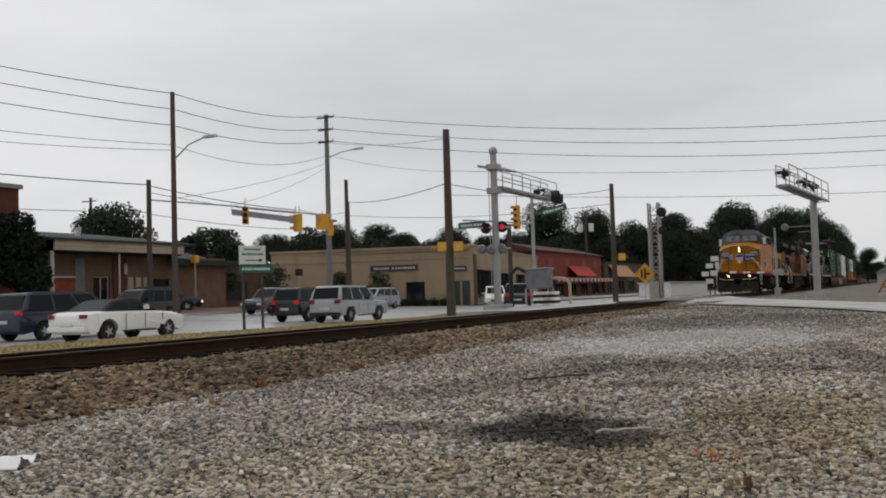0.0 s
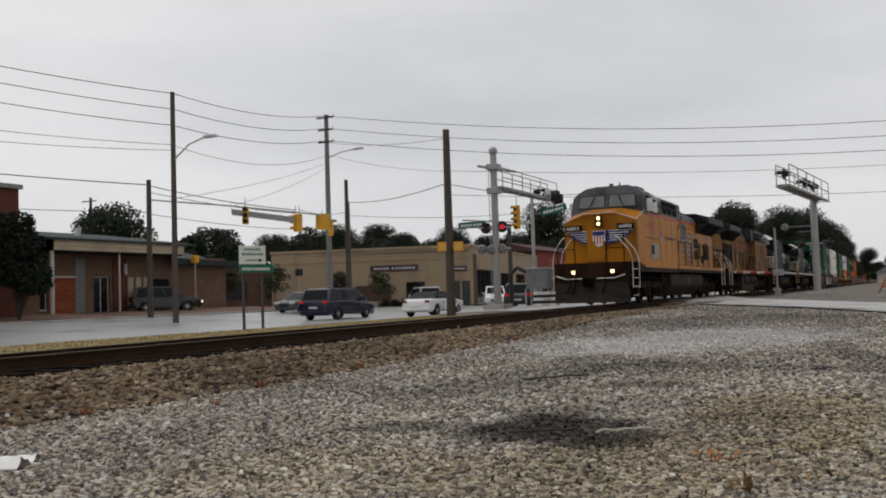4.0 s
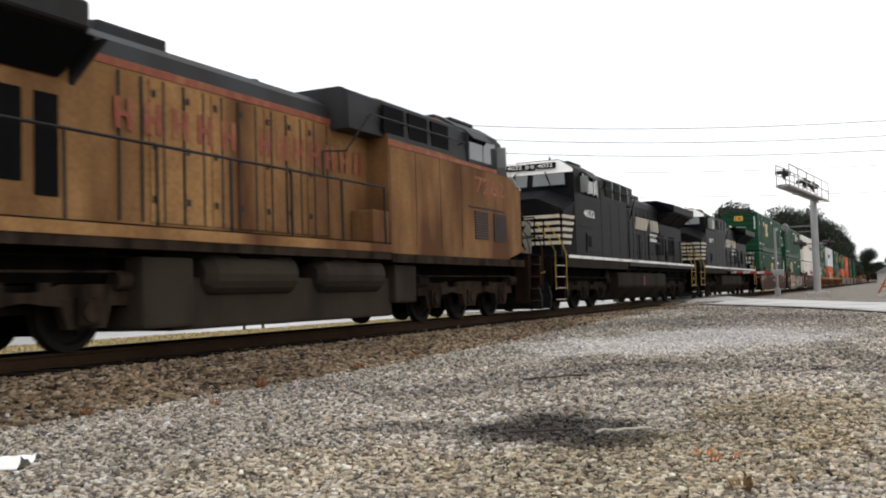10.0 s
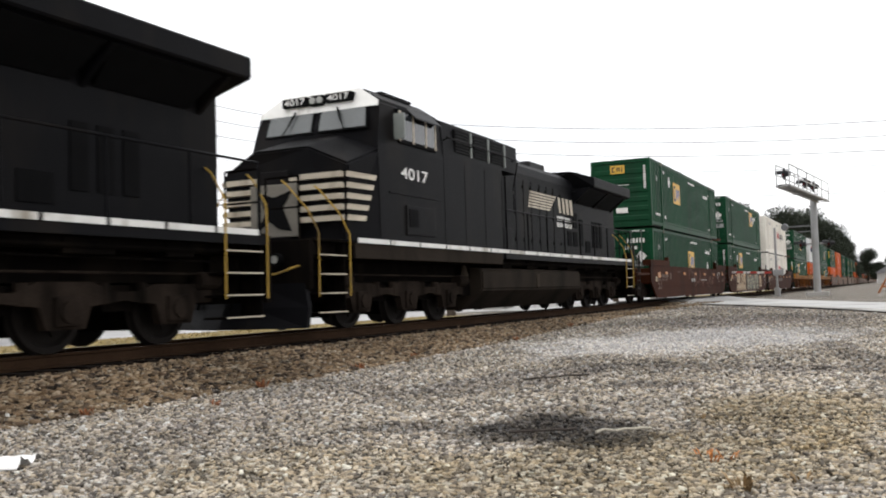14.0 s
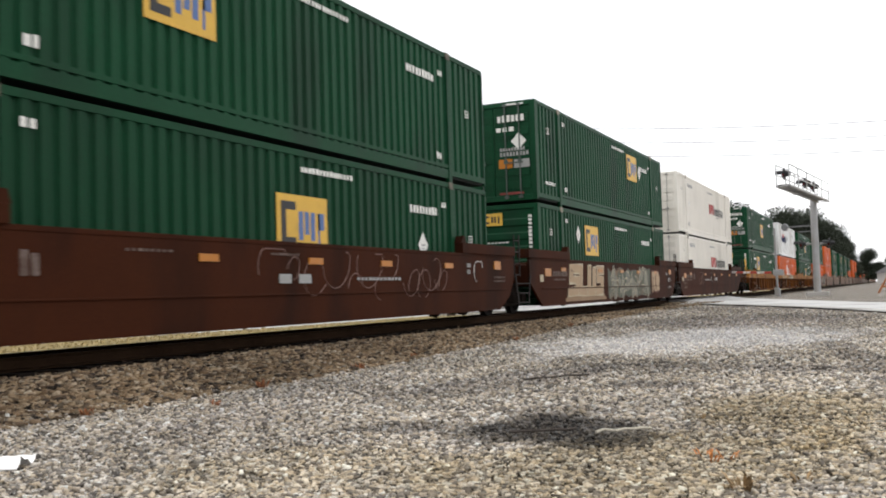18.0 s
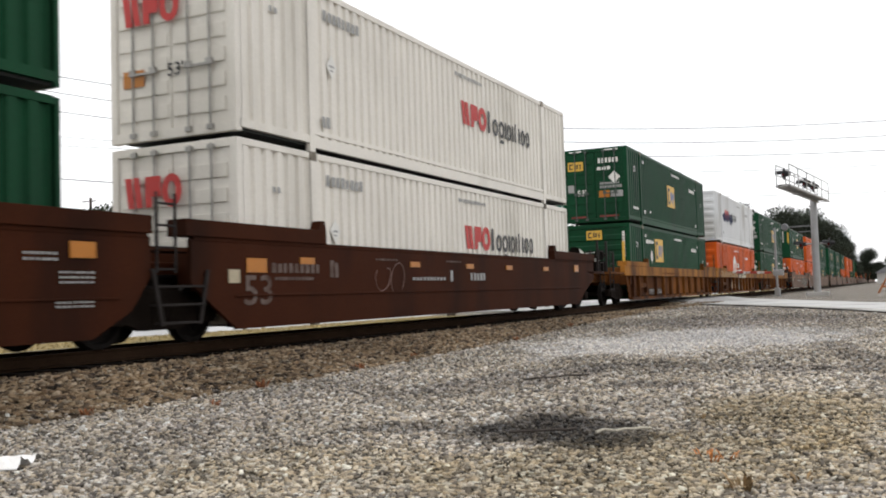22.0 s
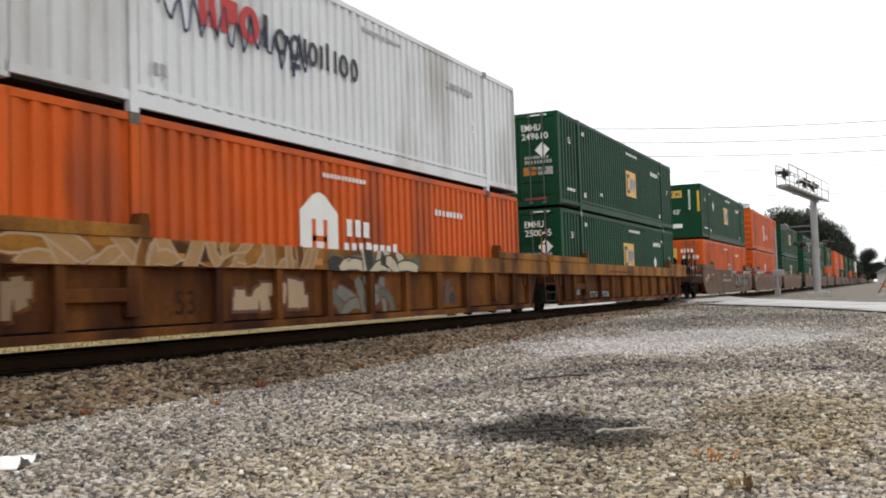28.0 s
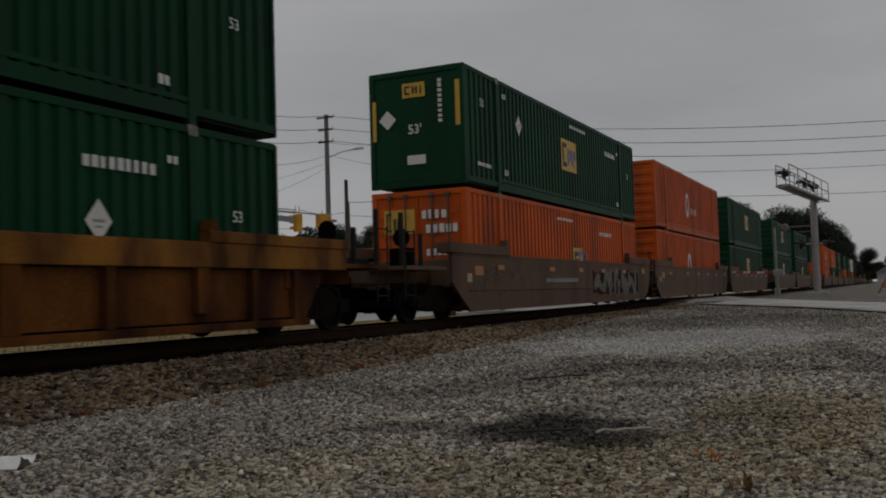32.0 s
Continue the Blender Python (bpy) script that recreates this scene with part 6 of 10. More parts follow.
                    part("crossover_deck", bm, side, car)
                bm = bmesh.new()
                box(bm, 17.4, -0.9, 0.7, 18.6, 0.9, 1.0, 0.05)
                part("articulation", bm, P_UNDER, car)
    # side reflectors
    for x in (() if ribbed and "graffiti" not in label else (2.6, 6.05) if ribbed else (1.6, 5.5, 8.25, 10.7, 13.5, 16.3)):
        bm = bmesh.new()
        w, h = (0.42, 0.11) if x < 16 else (0.4, 0.2)
        z = 1.17 if not ribbed else 1.16
        box(bm, x - w / 2, -1.472 if not ribbed else -1.482, z, x + w / 2, -1.455, z + h)
        part("reflector", bm, D_AMBER, car, "amber side reflector")
    if not ribbed and extras:
        if numeral:
            letters(car, "53", 0.46, G_FADED, side_m(-0.09, -1.456, 0.52), "numeral", 0.7, "faded painted numeral")
        for xa, za, w, h, mt, nm in ((-0.02, 1.02, 0.5, 0.22, D_AMBER, "reflector"), (-0.45, 0.86, 0.26, 0.2, G_EDGE, "data_plate")):
            bm = bmesh.new()
            box(bm, xa, -1.462, za, xa + w, -1.453, za + h)
            part(nm, bm, mt, car)
        for xa, za, w, h, n in ((0.62, 1.02, 1.4, 0.16, 9), (0.7, 0.9, 1.1, 0.06, 12), (2.3, 0.95, 0.3, 0.3, 2), (3.9, 1.28, 0.9, 0.04, 8), (7.0, 1.3, 0.8, 0.04, 8)):
            car_bars(xa, za, w, h, n, int(xa * 10), G_FADED)(car)
    for e in extras:
        e(car)
    return car


def car_bars(x, z, w, h, n, seed, colour=None, y=-1.456):
    def put(car):
        bars(car, side_m(x, y, z), row_of_bars(w, h, n, seed), colour or D_GREY, "lettering", "small pale lettering bars")
    return put


def spray(seed, x0, x1, z0, z1, paint, kind, face=-1.453):
    """A sprayed piece on a well's side: fat rounded letters as outlined blocks, or thin loops."""
    def put(car):
        rnd = random.Random(seed)
        if kind == "loops":
            bm = bmesh.new()
            x = x0
            while x < x1:
                r = rnd.uniform(0.18, 0.45)
                c = rnd.uniform(z0 + 0.2, z1 - 0.2)
                a0, n = rnd.uniform(0, 6), rnd.randint(10, 22)
                pts = [(x + r * math.cos(a0 + i * 0.3) + i * 0.01, r * 0.9 * math.sin(a0 + i * 0.33) + c, 0) for i in range(n)]
                pts = [(px, min(max(pz, z0), z1), 0) for px, pz, _ in pts]
                pipe(bm, pts, 0.008, 4)
                x += rnd.uniform(0.3, 0.9)
            part("graffiti", bm, paint, car, "thin pale sprayed lines", side_m(0, face + 0.001, 0))
            return
        if kind == "wild":
            n = max(1, int((x1 - x0) * 1.4))
            bm = bmesh.new()
            top = [(x0 + (x1 - x0) * i / (2 * n), z1 - rnd.uniform(0, 0.22)) for i in range(2 * n + 1)]
            base = [(x0 + (x1 - x0) * i / (2 * n), z0 + rnd.uniform(0, 0.12)) for i in range(2 * n + 1)]
            a, b = [bm.verts.new((x, z, 0.003)) for x, z in base], [bm.verts.new((x, z, 0.003)) for x, z in top]
            for i in range(2 * n):
                bm.faces.new((a[i], a[i + 1], b[i + 1], b[i]))
            part("graffiti_ground", bm, paint[0], car, "pale sprayed cloud behind letters", side_m(0, face, 0))
            for i in range(n * 3):
                c = Vector((x0 + 0.3 + (x1 - x0 - 0.6) * (i + rnd.random()) / (n * 3), rnd.uniform(z0 + 0.25, z1 - 0.3), 0))
                a0, bend, ln, w = rnd.choice((1.4, 1.7, 0.2, 2.6, 1.2)) + rnd.uniform(-0.3, 0.3), rnd.uniform(-0.5, 0.5), rnd.uniform(0.12, 0.2), rnd.uniform(0.06, 0.13)
                pts, q = [], c - Vector((math.cos(a0), math.sin(a0), 0)) * ln * 2.5
                for k in range(6):
                    pts.append(q.copy())
                    q += Vector((math.cos(a0), math.sin(a0), 0)) * ln
                    a0 += bend
                for p, ww, off in ((paint[2], w + 0.034, 0.004 + i * 0.0002), (paint[1 if i % 4 else 3], w, 0.0041 + i * 0.0002)):
                    bm = bmesh.new()
                    vs = []
                    for k, e in enumerate(pts):
                        d = (pts[min(k + 1, 5)] - pts[max(k - 1, 0)]).normalized()
                        sd = Vector((-d.y, d.x, 0)) * ww * (0.7 if k in (0, 5) else 1)
                        vs.append([bm.verts.new((v.x, min(max(v.y, z0 - 0.03), z1 + 0.03), off)) for v in (e + sd, e - sd)])
                    for u, v in zip(vs[:-1], vs[1:]):
                        bm.faces.new((u[0], v[0], v[1], u[1]))
                    part("graffiti_stroke", bm, p, car, "", side_m(0, face, 0))
            return
        for layer, (p, grow, off) in enumerate(((paint[0], 0.05, 0.003), (paint[1], 0.0, 0.008))):
            bm = bmesh.new()
            rnd.seed(seed)
            x = x0
            while x < x1 - 0.3:
                w = rnd.uniform(0.42, 0.78)
                n = rnd.randint(2, 3)
                for i in range(n):
                    a = x + i * w / n
                    b = a + w / n * rnd.uniform(0.65, 0.95)
                    lo, hi = z0 + rnd.uniform(0, 0.18), z1 - rnd.uniform(0, 0.22)
                    t = rnd.uniform(-0.12, 0.12)
                    prism(bm, [(a - grow, lo - grow), (b + grow, lo - grow + rnd.uniform(-.03, .08)), (b + t + grow, hi + grow), (a + t - grow, hi + grow - rnd.uniform(-.03, .1))], "z", off - 0.002, off + 0.0005 * (len(bm.faces) % 5))
                zz = rnd.choice((z0 + 0.05, (z0 + z1) / 2, z1 - 0.25))
                prism(bm, [(x - grow, zz - grow), (x + w + grow, zz - grow), (x + w + grow, zz + 0.2 + grow), (x - grow, zz + 0.2 + grow)], "z", off - 0.002, off + 0.003)
                x += w + rnd.uniform(0.05, 0.22)
            part("graffiti", bm, p, car, "pale sprayed block letters", side_m(0, face - 0.003, 0))
    return put


G_PALE = mat("spray_pale", (0.36, 0.25, 0.15), 0.6, var=0.15, scale=2)
G_BROWN = mat("spray_brown", (0.10, 0.035, 0.02), 0.6, var=0.15)
G_GREY = mat("spray_grey", (0.135, 0.135, 0.105), 0.6, var=0.25, scale=3)
G_DGREEN = mat("spray_dark", (0.20, 0.13, 0.09), 0.6, var=0.2)
G_SAGE = mat("spray_sage", (0.080, 0.088, 0.066), 0.7, var=0.35, scale=2, dirt=(0.16, 0.10, 0.06), dirt_amount=0.4)
G_EDGE = mat("spray_cream", (0.42, 0.36, 0.25), 0.6, var=0.2)
G_TAN = mat("spray_tan", (0.23, 0.145, 0.078), 0.6, var=0.2, scale=2)
G_BLACK = mat("spray_black", (0.022, 0.022, 0.020), 0.7, var=0.3)
G_OCHRE = mat("spray_ochre", (0.30, 0.165, 0.06), 0.6, var=0.25, scale=2)
G_LINE = mat("spray_line", (0.20, 0.12, 0.10), 0.6, var=0.2)
# strokes of three fat letter shapes in a unit cell, as (x0, z0, x1, z1)
SHAPE_A = ((0, 0.74, 1, 1), (0, 0.46, 0.34, 0.78), (0, 0.42, 0.98, 0.62), (0.64, 0.12, 0.98, 0.5), (-0.1, 0, 0.94, 0.24))
SHAPE_B = ((0, 0, 0.38, 1), (0, 0, 1, 0.25))
SHAPE_C = ((0, 0.1, 0.36, 1), (0.60, 0.1, 0.96, 0.94), (0.02, 0, 0.92, 0.24))


def block_piece(x0, x1, z0, z1, cells, fill, edge, cloud):
    """Fat slanted letters sprayed over a low cloud of paint."""
    def put(car):
        rnd = random.Random(7)
        bm = bmesh.new()
        n = 24
        low = [bm.verts.new((x0 + (x1 - x0) * i / n, z0, 0.002)) for i in range(n + 1)]
        top = [bm.verts.new((x0 + 0.25 * ease(0, 4, i) + (x1 - x0 - 0.3) * i / n, z0 + 0.06 + 0.36 * ease(0, 3, i) * (1 - ease(n - 4, n, i)) + rnd.uniform(0, 0.08), 0.002)) for i in range(n + 1)]
        for i in range(n):
            bm.faces.new((low[i], low[i + 1], top[i + 1], top[i]))
        part("graffiti_ground", bm, cloud, car, "tan sprayed cloud under letters", side_m(0, -1.453, 0))
        h = z1 - z0 - 0.2
        for strokes, x, w in cells:
            for nm, paint, grow, off in (("graffiti_outline", edge, 0.035, 0.004), ("graffiti_letter", fill, 0.0, 0.007)):
                bm = bmesh.new()
                for k, (a, c, b, d) in enumerate(strokes):
                    wob = [rnd.uniform(-0.03, 0.03) for _ in range(4)]
                    quad = [(a * w - grow, c * h - grow + wob[0]), (b * w + grow, c * h - grow + wob[1]), (b * w + grow, d * h + grow + wob[2]), (a * w - grow, d * h + grow + wob[3])]
                    prism(bm, [(x + px + 0.14 * pz, z0 + 0.18 + pz) for px, pz in quad], "z", off - 0.002, off + 0.0004 * k)
                part(nm, bm, paint, car, "", side_m(0, -1.453, 0))
    return put


STOCK = {"A": -3.35, "B": 16.51, "C": 36.0, "D": 59.7, "E": 79.42, "F": 99.12, "G": 122.75, "H": 142.5}
FLOOR_Z, TOP_Z = 0.235, 3.23


def load(key, lower, upper):
    x = STOCK[key]
    TRAIN.append((lower, x, False, FLOOR_Z))
    TRAIN.append((upper, x, False, TOP_Z))


def car_at(key, car):
    TRAIN.append((car, STOCK[key], False))


GREEN = "dark green ribbed steel container with white markings"
car_at("A", well_unit(False, W_BROWN, True, False, "reddish-brown well car carrying two green containers", [spray(2, 7.0, 13.4, 0.4, 1.4, G_LINE, "loops"), car_bars(7.2, 0.85, 1.1, 0.16, 2, 3), car_bars(9.6, 0.9, 1.7, 0.06, 12, 4), car_bars(14.5, 1.2, 0.22, 0.1, 2, 6, D_GREY), car_bars(14.5, 1.05, 0.2, 0.1, 2, 8, D_GREY), spray(40, 15.1, 15.7, 0.85, 1.35, D_WHITE, "loops"), car_bars(16.1, 0.95, 0.7, 0.05, 8, 9, G_FADED), car_bars(16.1, 0.86, 0.7, 0.05, 8, 10, G_FADED)]))
load("A", container(C_GREEN, "doors", GREEN + ", doors forward", usual(10) + door_marks(11) + [emp(7.37, 1.13), diamond(12.6, 1.42)]),
     container(C_GREEN, "blank", GREEN + " stacked on top", usual(20) + blank_marks(21) + [emp(4.44, 1.26), diamond(3.6, 2.15)]))
car_at("B", well_unit(False, W_BROWN, False, False, "brown well car with a long band of pale graffiti", [block_piece(1.75, 6.15, 0.26, 1.40, ((SHAPE_A, 2.1, 0.98), (SHAPE_B, 3.08, 0.84), (SHAPE_C, 3.98, 0.9), (SHAPE_A, 4.98, 0.8)), G_PALE, G_EDGE, G_TAN), spray(8, 6.4, 12.6, 0.26, 1.40, (G_SAGE, G_GREY, G_EDGE, G_SAGE), "wild"), spray(9, 12.9, 14.0, 0.4, 1.3, (G_BROWN, G_PALE), "fat"), car_bars(15.45, 1.2, 0.5, 0.035, 6, 7), car_bars(15.45, 1.13, 0.5, 0.035, 6, 8), car_bars(15.95, 0.98, 0.55, 0.03, 7, 9), car_bars(15.95, 0.92, 0.55, 0.03, 7, 10), car_bars(15.95, 0.86, 0.55, 0.03, 7, 11), car_bars(15.9, 0.62, 0.6, 0.03, 7, 12), car_bars(15.9, 0.57, 0.6, 0.03, 7, 13)], False))
load("B", container(C_GREEN, "blank", GREEN, usual(30) + blank_marks(31) + [emp(4.41, 1.5), diamond(3.7, 2.14)]),
     container(C_GREEN, "doors", GREEN + ", rusty doors forward", usual(40) + door_marks(41) + [emp(10.15, 1.57), diamond(12.1, 2.0)]))
car_at("C", well_unit(False, W_BROWN, False, True, "dark brown well car with faded white lettering", [car_bars(5.4, 0.9, 1.6, 0.07, 10, 12), car_bars(7.2, 0.88, 0.2, 0.25, 1, 13), car_bars(8.3, 0.9, 0.9, 0.18, 5, 14), spray(3, 4.1, 4.7, 0.5, 1.3, G_LINE, "loops")]))
load("C", container(C_WHITE, "doors", "white ribbed container with red and black lettering blocks", [xpo(8.4, 1.42), xpo_end(0.95, 1.9), mark(2.5, 2.35, 1.3, 0.2, 8, 1, D_GREY), mark(8.1, 2.5, 1.6, 0.09, 12, 2, D_GREY), mark(0.9, 2.1, 0.25, 0.1, 2, 3, D_GREY), diamond(2.75, 1.55, 0.22), panel_end(-0.1, 0.7, 0.4, 0.28, D_AMBER, "warning_sticker", "orange warning sticker"), fifty3_end(-0.35, 0.75, 0.22, D_BLACK)]),
     container(C_WHITE, "doors", "white ribbed container with red and black lettering, stacked on top", [xpo(8.4, 1.40), xpo_end(0.95, 1.9), mark(2.5, 2.35, 1.3, 0.2, 8, 1, D_GREY), mark(8.1, 2.5, 1.6, 0.09, 12, 2, D_GREY), mark(0.9, 2.1, 0.25, 0.1, 2, 3, D_GREY), diamond(2.75, 1.55, 0.22), mark(2.4, 0.4, 0.3, 0.2, 2, 5, D_GREY), panel_end(1.0, 0.9, 0.45, 0.28, D_AMBER, "warning_sticker", "orange warning sticker"), fifty3_end(0.05, 1.0, 0.22, D_BLACK)]))


def stencil(text, x, z, h, w=None, y=-1.339, colour=None):
    def put(car):
        letters(car, text, h, colour or D_GREY, side_m(x, y, z), "stencil", w, "stencilled lettering")
    return put


def dark_patch(x, z, w, h):
    def put(car):
        bm = bmesh.new()
        box(bm, 0, 0, 0, w, h, 0.002)
        part("stencil_patch", bm, W_DARK, car, "dark painted patch behind a number", side_m(x, -1.337, z))
    return put


W_DARK = mat("dark_brown_patch", (0.035, 0.016, 0.008), 0.8, spec=0.08, var=0.3, scale=3)
DT = lambda seed: [dark_patch(2.45, 0.29, 1.06, 0.30), stencil("DTTX", 2.62, 0.35, 0.19, 0.88, -1.342), dark_patch(3.88, 0.29, 1.02, 0.30), stencil("729256", 3.93, 0.35, 0.19, 0.93, -1.342), car_bars(4.5, 1.18, 3.4, 0.05, 26, seed + 3, W_RUST, -1.477)]
car_at("D", well_unit(True, W_YELLOW, True, False, "weathered yellow and rust ribbed well car", DT(50)))
load("D", container(C_GREEN, "blank", GREEN + " and yellow edge strips", usual(50) + blank_marks(51) + [emp(4.14, 1.46), diamond(3.5, 1.67), panel_end(-0.98, 1.2, 0.1, 1.0, D_YELLOW, "edge_strip", "yellow edge strip"), panel_end(1.1, 1.2, 0.1, 0.8, D_YELLOW, "edge_strip", "yellow edge strip"), mark(2.6, 2.2, 1.4, 0.17, 9, 52)]),
     container(C_GREEN, "doors", GREEN + ", grimy doors forward", usual(60) + door_marks(61) + [emp(7.0, 1.02), mark(3.5, 0.5, 0.25, 0.1, 2, 62)]))
car_at("E", well_unit(True, W_YELLOW, False, False, "weathered yellow ribbed well car with grey graffiti", [spray(17, 4.0, 6.35, 0.40, 0.92, (G_BROWN, G_PALE), "fat", -1.339), spray(15, 6.65, 9.3, 0.3, 1.04, (W_RUST, G_GREY, G_BROWN, G_SAGE), "wild", -1.339), spray(16, -0.2, 6.4, 1.12, 1.43, (W_YELLOW, G_OCHRE, G_PALE, W_YELLOW), "wild", -1.478), spray(14, -0.08, 0.62, 0.40, 0.98, (W_RUST, G_TAN), "fat", -1.339), spray(18, 6.5, 9.9, 1.10, 1.44, (G_SAGE, G_EDGE, G_BLACK, G_BLACK), "wild", -1.478), stencil("53", 2.75, 0.42, 0.34, None, -1.339, W_DARK), spray(19, 11.1, 11.75, 0.4, 0.9, (G_BLACK, G_BROWN, G_BLACK, G_BLACK), "wild", -1.339)]))
load("E", container(C_ORANGE, "blank", "orange ribbed container with a white arched emblem", [hub(5.86, 1.02), mark(6.6, 2.5, 1.5, 0.09, 12, 7), mark(LEN - 5.1, 2.1, 1.5, 0.14, 8, 8), panel_end(0.4, 1.5, 0.5, 0.5, D_WHITE, "end_mark", "white end mark"), mark_end(-0.2, 1.6, 0.6, 0.12, 5, 9)]),
     container(C_SILVER, "blank", "white ribbed container, sprayed over its lettering", [xpo(3.35, 1.45, True), mark(8.1, 2.5, 1.6, 0.09, 12, 2, D_GREY), mark(LEN - 4.3, 2.1, 1.5, 0.16, 8, 3, D_GREY), mark(2.45, 0.5, 0.3, 0.2, 2, 4, D_GREY), diamond(LEN - 2.9, 1.4, 0.2), mark_end(0.4, 0.5, 0.8, 0.1, 6, 5, D_GREY), mark_end(0.6, 2.4, 1.0, 0.2, 5, 6, D_GREY)]))
car_at("F", well_unit(True, W_YELLOW, False, True, "weathered yellow ribbed well car with rusty panels", DT(70) + [car_bars(0.85, 0.45, 0.7, 0.3, 4, 71, D_GREY, -1.339), stencil("53", 8.75, 0.5, 0.26, None, -1.339, W_DARK)]))
load("F", container(C_GREEN, "doors", GREEN + ", doors forward", usual(80) + door_marks(81, ("EMHU", "250045")) + [emp(7.23, 1.1), diamond(12.3, 1.42), diamond_end(-0.78, 1.15)]),
     container(C_GREEN, "doors", GREEN + ", stacked, doors forward", usual(90) + door_marks(91, ("EMHU", "249610")) + [emp(7.95, 0.92), mark(4.4, 0.6, 0.3, 0.12, 2, 92)]))
car_at("G", well_unit(False, W_TAN, True, False, "dusty grey-brown well car with faint graffiti", [spray(25, 9.5, 15.5, 0.4, 1.35, (W_BROWN, G_GREY, G_SAGE, G_DGREEN), "wild"), car_bars(5.0, 0.85, 3.0, 0.12, 14, 26), spray(27, 1.0, 4.5, 0.4, 1.3, G_LINE, "loops")]))
load("G", container(C_ORANGE, "doors", "orange ribbed container with small yellow panel on its doors", [emp(8.0, 1.1, 1.0, 0.6), mark(6.6, 2.5, 1.5, 0.09, 12, 7), mark(LEN - 5.1, 2.2, 1.5, 0.14, 8, 8), emp_end(0.95, 1.85, 0.85, 0.6), mark_end(-0.1, 2.2, 0.7, 0.22, 4, 9), mark_end(-0.2, 1.85, 0.9, 0.22, 5, 10), mark_end(-0.2, 1.3, 0.9, 0.18, 6, 11)]),
     container(C_GREEN, "flat", GREEN + " with a smooth front", usual(100) + [emp_end(0.35, 2.2), diamond_end(0.78, 1.7), fifty3_end(0.2, 1.3), panel_end(0.25, 0.55, 0.5, 0.22, D_WHITE, "data_plate", "white data plate"), mark_end(-0.62, 2.5, 1.1, 0.1, 9, 101, None, True), panel_end(-1.08, 1.4, 0.12, 1.1, D_YELLOW, "edge_strip", "yellow edge strip"), panel_end(1.2, 1.2, 0.1, 1.0, D_YELLOW, "edge_strip", "yellow edge strip"), emp(7.18, 1.1), diamond(3.6, 1.9)]))
car_at("H", well_unit(False, W_TAN, False, False, "dusty grey-brown well car with orange containers", [spray(31, 3, 9, 0.4, 1.3, G_LINE, "loops")]))
load("H", container(C_ORANGE, "doors", "orange ribbed container with a white ring mark", [ringmark(6.9, 1.4)], True), container(C_ORANGE, "blank", "orange ribbed container, stacked, with a white ring", [ringmark(6.9, 1.4)]))

# the rest of the train, seen from afar
far_green = container(C_GREEN, "blank", GREEN, [emp(7.2, 1.2)], True)
far_orange = container(C_ORANGE, "blank", "orange ribbed steel container", [ringmark(6.9, 1.4)], True)
far_white = container(C_WHITE, "blank", "white ribbed steel container", [mark(8.4, 1.45, 4.4, 0.5, 9, 3, D_RED)], True)
far_car = well_unit(False, W_TAN, False, False, "dusty brown well car far back in the train")
FAR = {"g": far_green, "o": far_orange, "w": far_white}
used = set()
x = 162.3
for i, (a, b) in enumerate(("gg", "gg", "gg", "go", "oo", "og", "gg", "go", "gg", "wo", "gg", "og", "oo", "gg", "gg", "go", "og", "gg", "oo", "gg", "wg", "gg")):
    c = far_car if "c" not in used else copy_thing(far_car, pose(0, 0, 0))
    if "c" in used:
        for ob in c.children:
            if ob.name.startswith("wheelset"):
                WHEELS.append((ob, 0.42))
    used.add("c")
    TRAIN.append((c, x, False))
    for kind, z in ((a, TOP_Z), (b, FLOOR_Z)):
        o = FAR[kind] if kind not in used else copy_thing(FAR[kind], pose(0, 0, 0))
        used.add(kind)
        TRAIN.append((o, x, False, z))
    x += 19.8 if i % 3 else 23.6


# ---- town: materials ----
B_BRICK = mat("red_brick", (0.102, 0.030, 0.018), 0.85, var=0.3, scale=1.5, fine=12, bump=0.3, spread=0.15)
B_BROWN = mat("brown_brick", (0.085, 0.048, 0.031), 0.85, var=0.3, scale=1.5, fine=12, bump=0.3, spread=0.15)
B_ORANGE = mat("orange_brick", (0.23, 0.060, 0.022), 0.85, var=0.25, scale=2, fine=14, bump=0.3, spread=0.2)
B_TAN = mat("tan_stucco", (0.285, 0.215, 0.138), 0.85, var=0.12, scale=0.6, fine=14, dirt=(0.20, 0.15, 0.10), dirt_amount=0.35)
B_BEIGE = mat("beige_panel", (0.41, 0.335, 0.235), 0.75, var=0.1, scale=0.7, dirt=(0.25, 0.2, 0.14), dirt_amount=0.3)
B_ROOF = mat("green_roof", (0.018, 0.028, 0.025), 0.7, var=0.2, scale=1, fine=15, spread=0.12)
B_GLASS = mat("shop_glass", (0.012, 0.013, 0.015), 0.08, var=0.1, bump=0, spec=0.5)
B_FRAME = mat("pale_frame", (0.45, 0.44, 0.42), 0.6, var=0.1)
# near-black base colour paints shade indoors and on the canopy
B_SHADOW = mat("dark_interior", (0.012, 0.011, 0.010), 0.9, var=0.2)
B_RED = mat("red_canvas", (0.38, 0.045, 0.03), 0.8, var=0.15)
B_SIGN = mat("dark_sign", (0.05, 0.028, 0.04), 0.6, var=0.15)
M_WOOD = mat("pole_wood", (0.068, 0.055, 0.046), 0.9, var=0.3, scale=2, fine=30, bump=0.4, spread=0.2)
M_GALV = mat("galvanised", (0.42, 0.43, 0.44), 0.45, 0.6, var=0.15, scale=3, dirt=(0.25, 0.24, 0.22), dirt_amount=0.3)
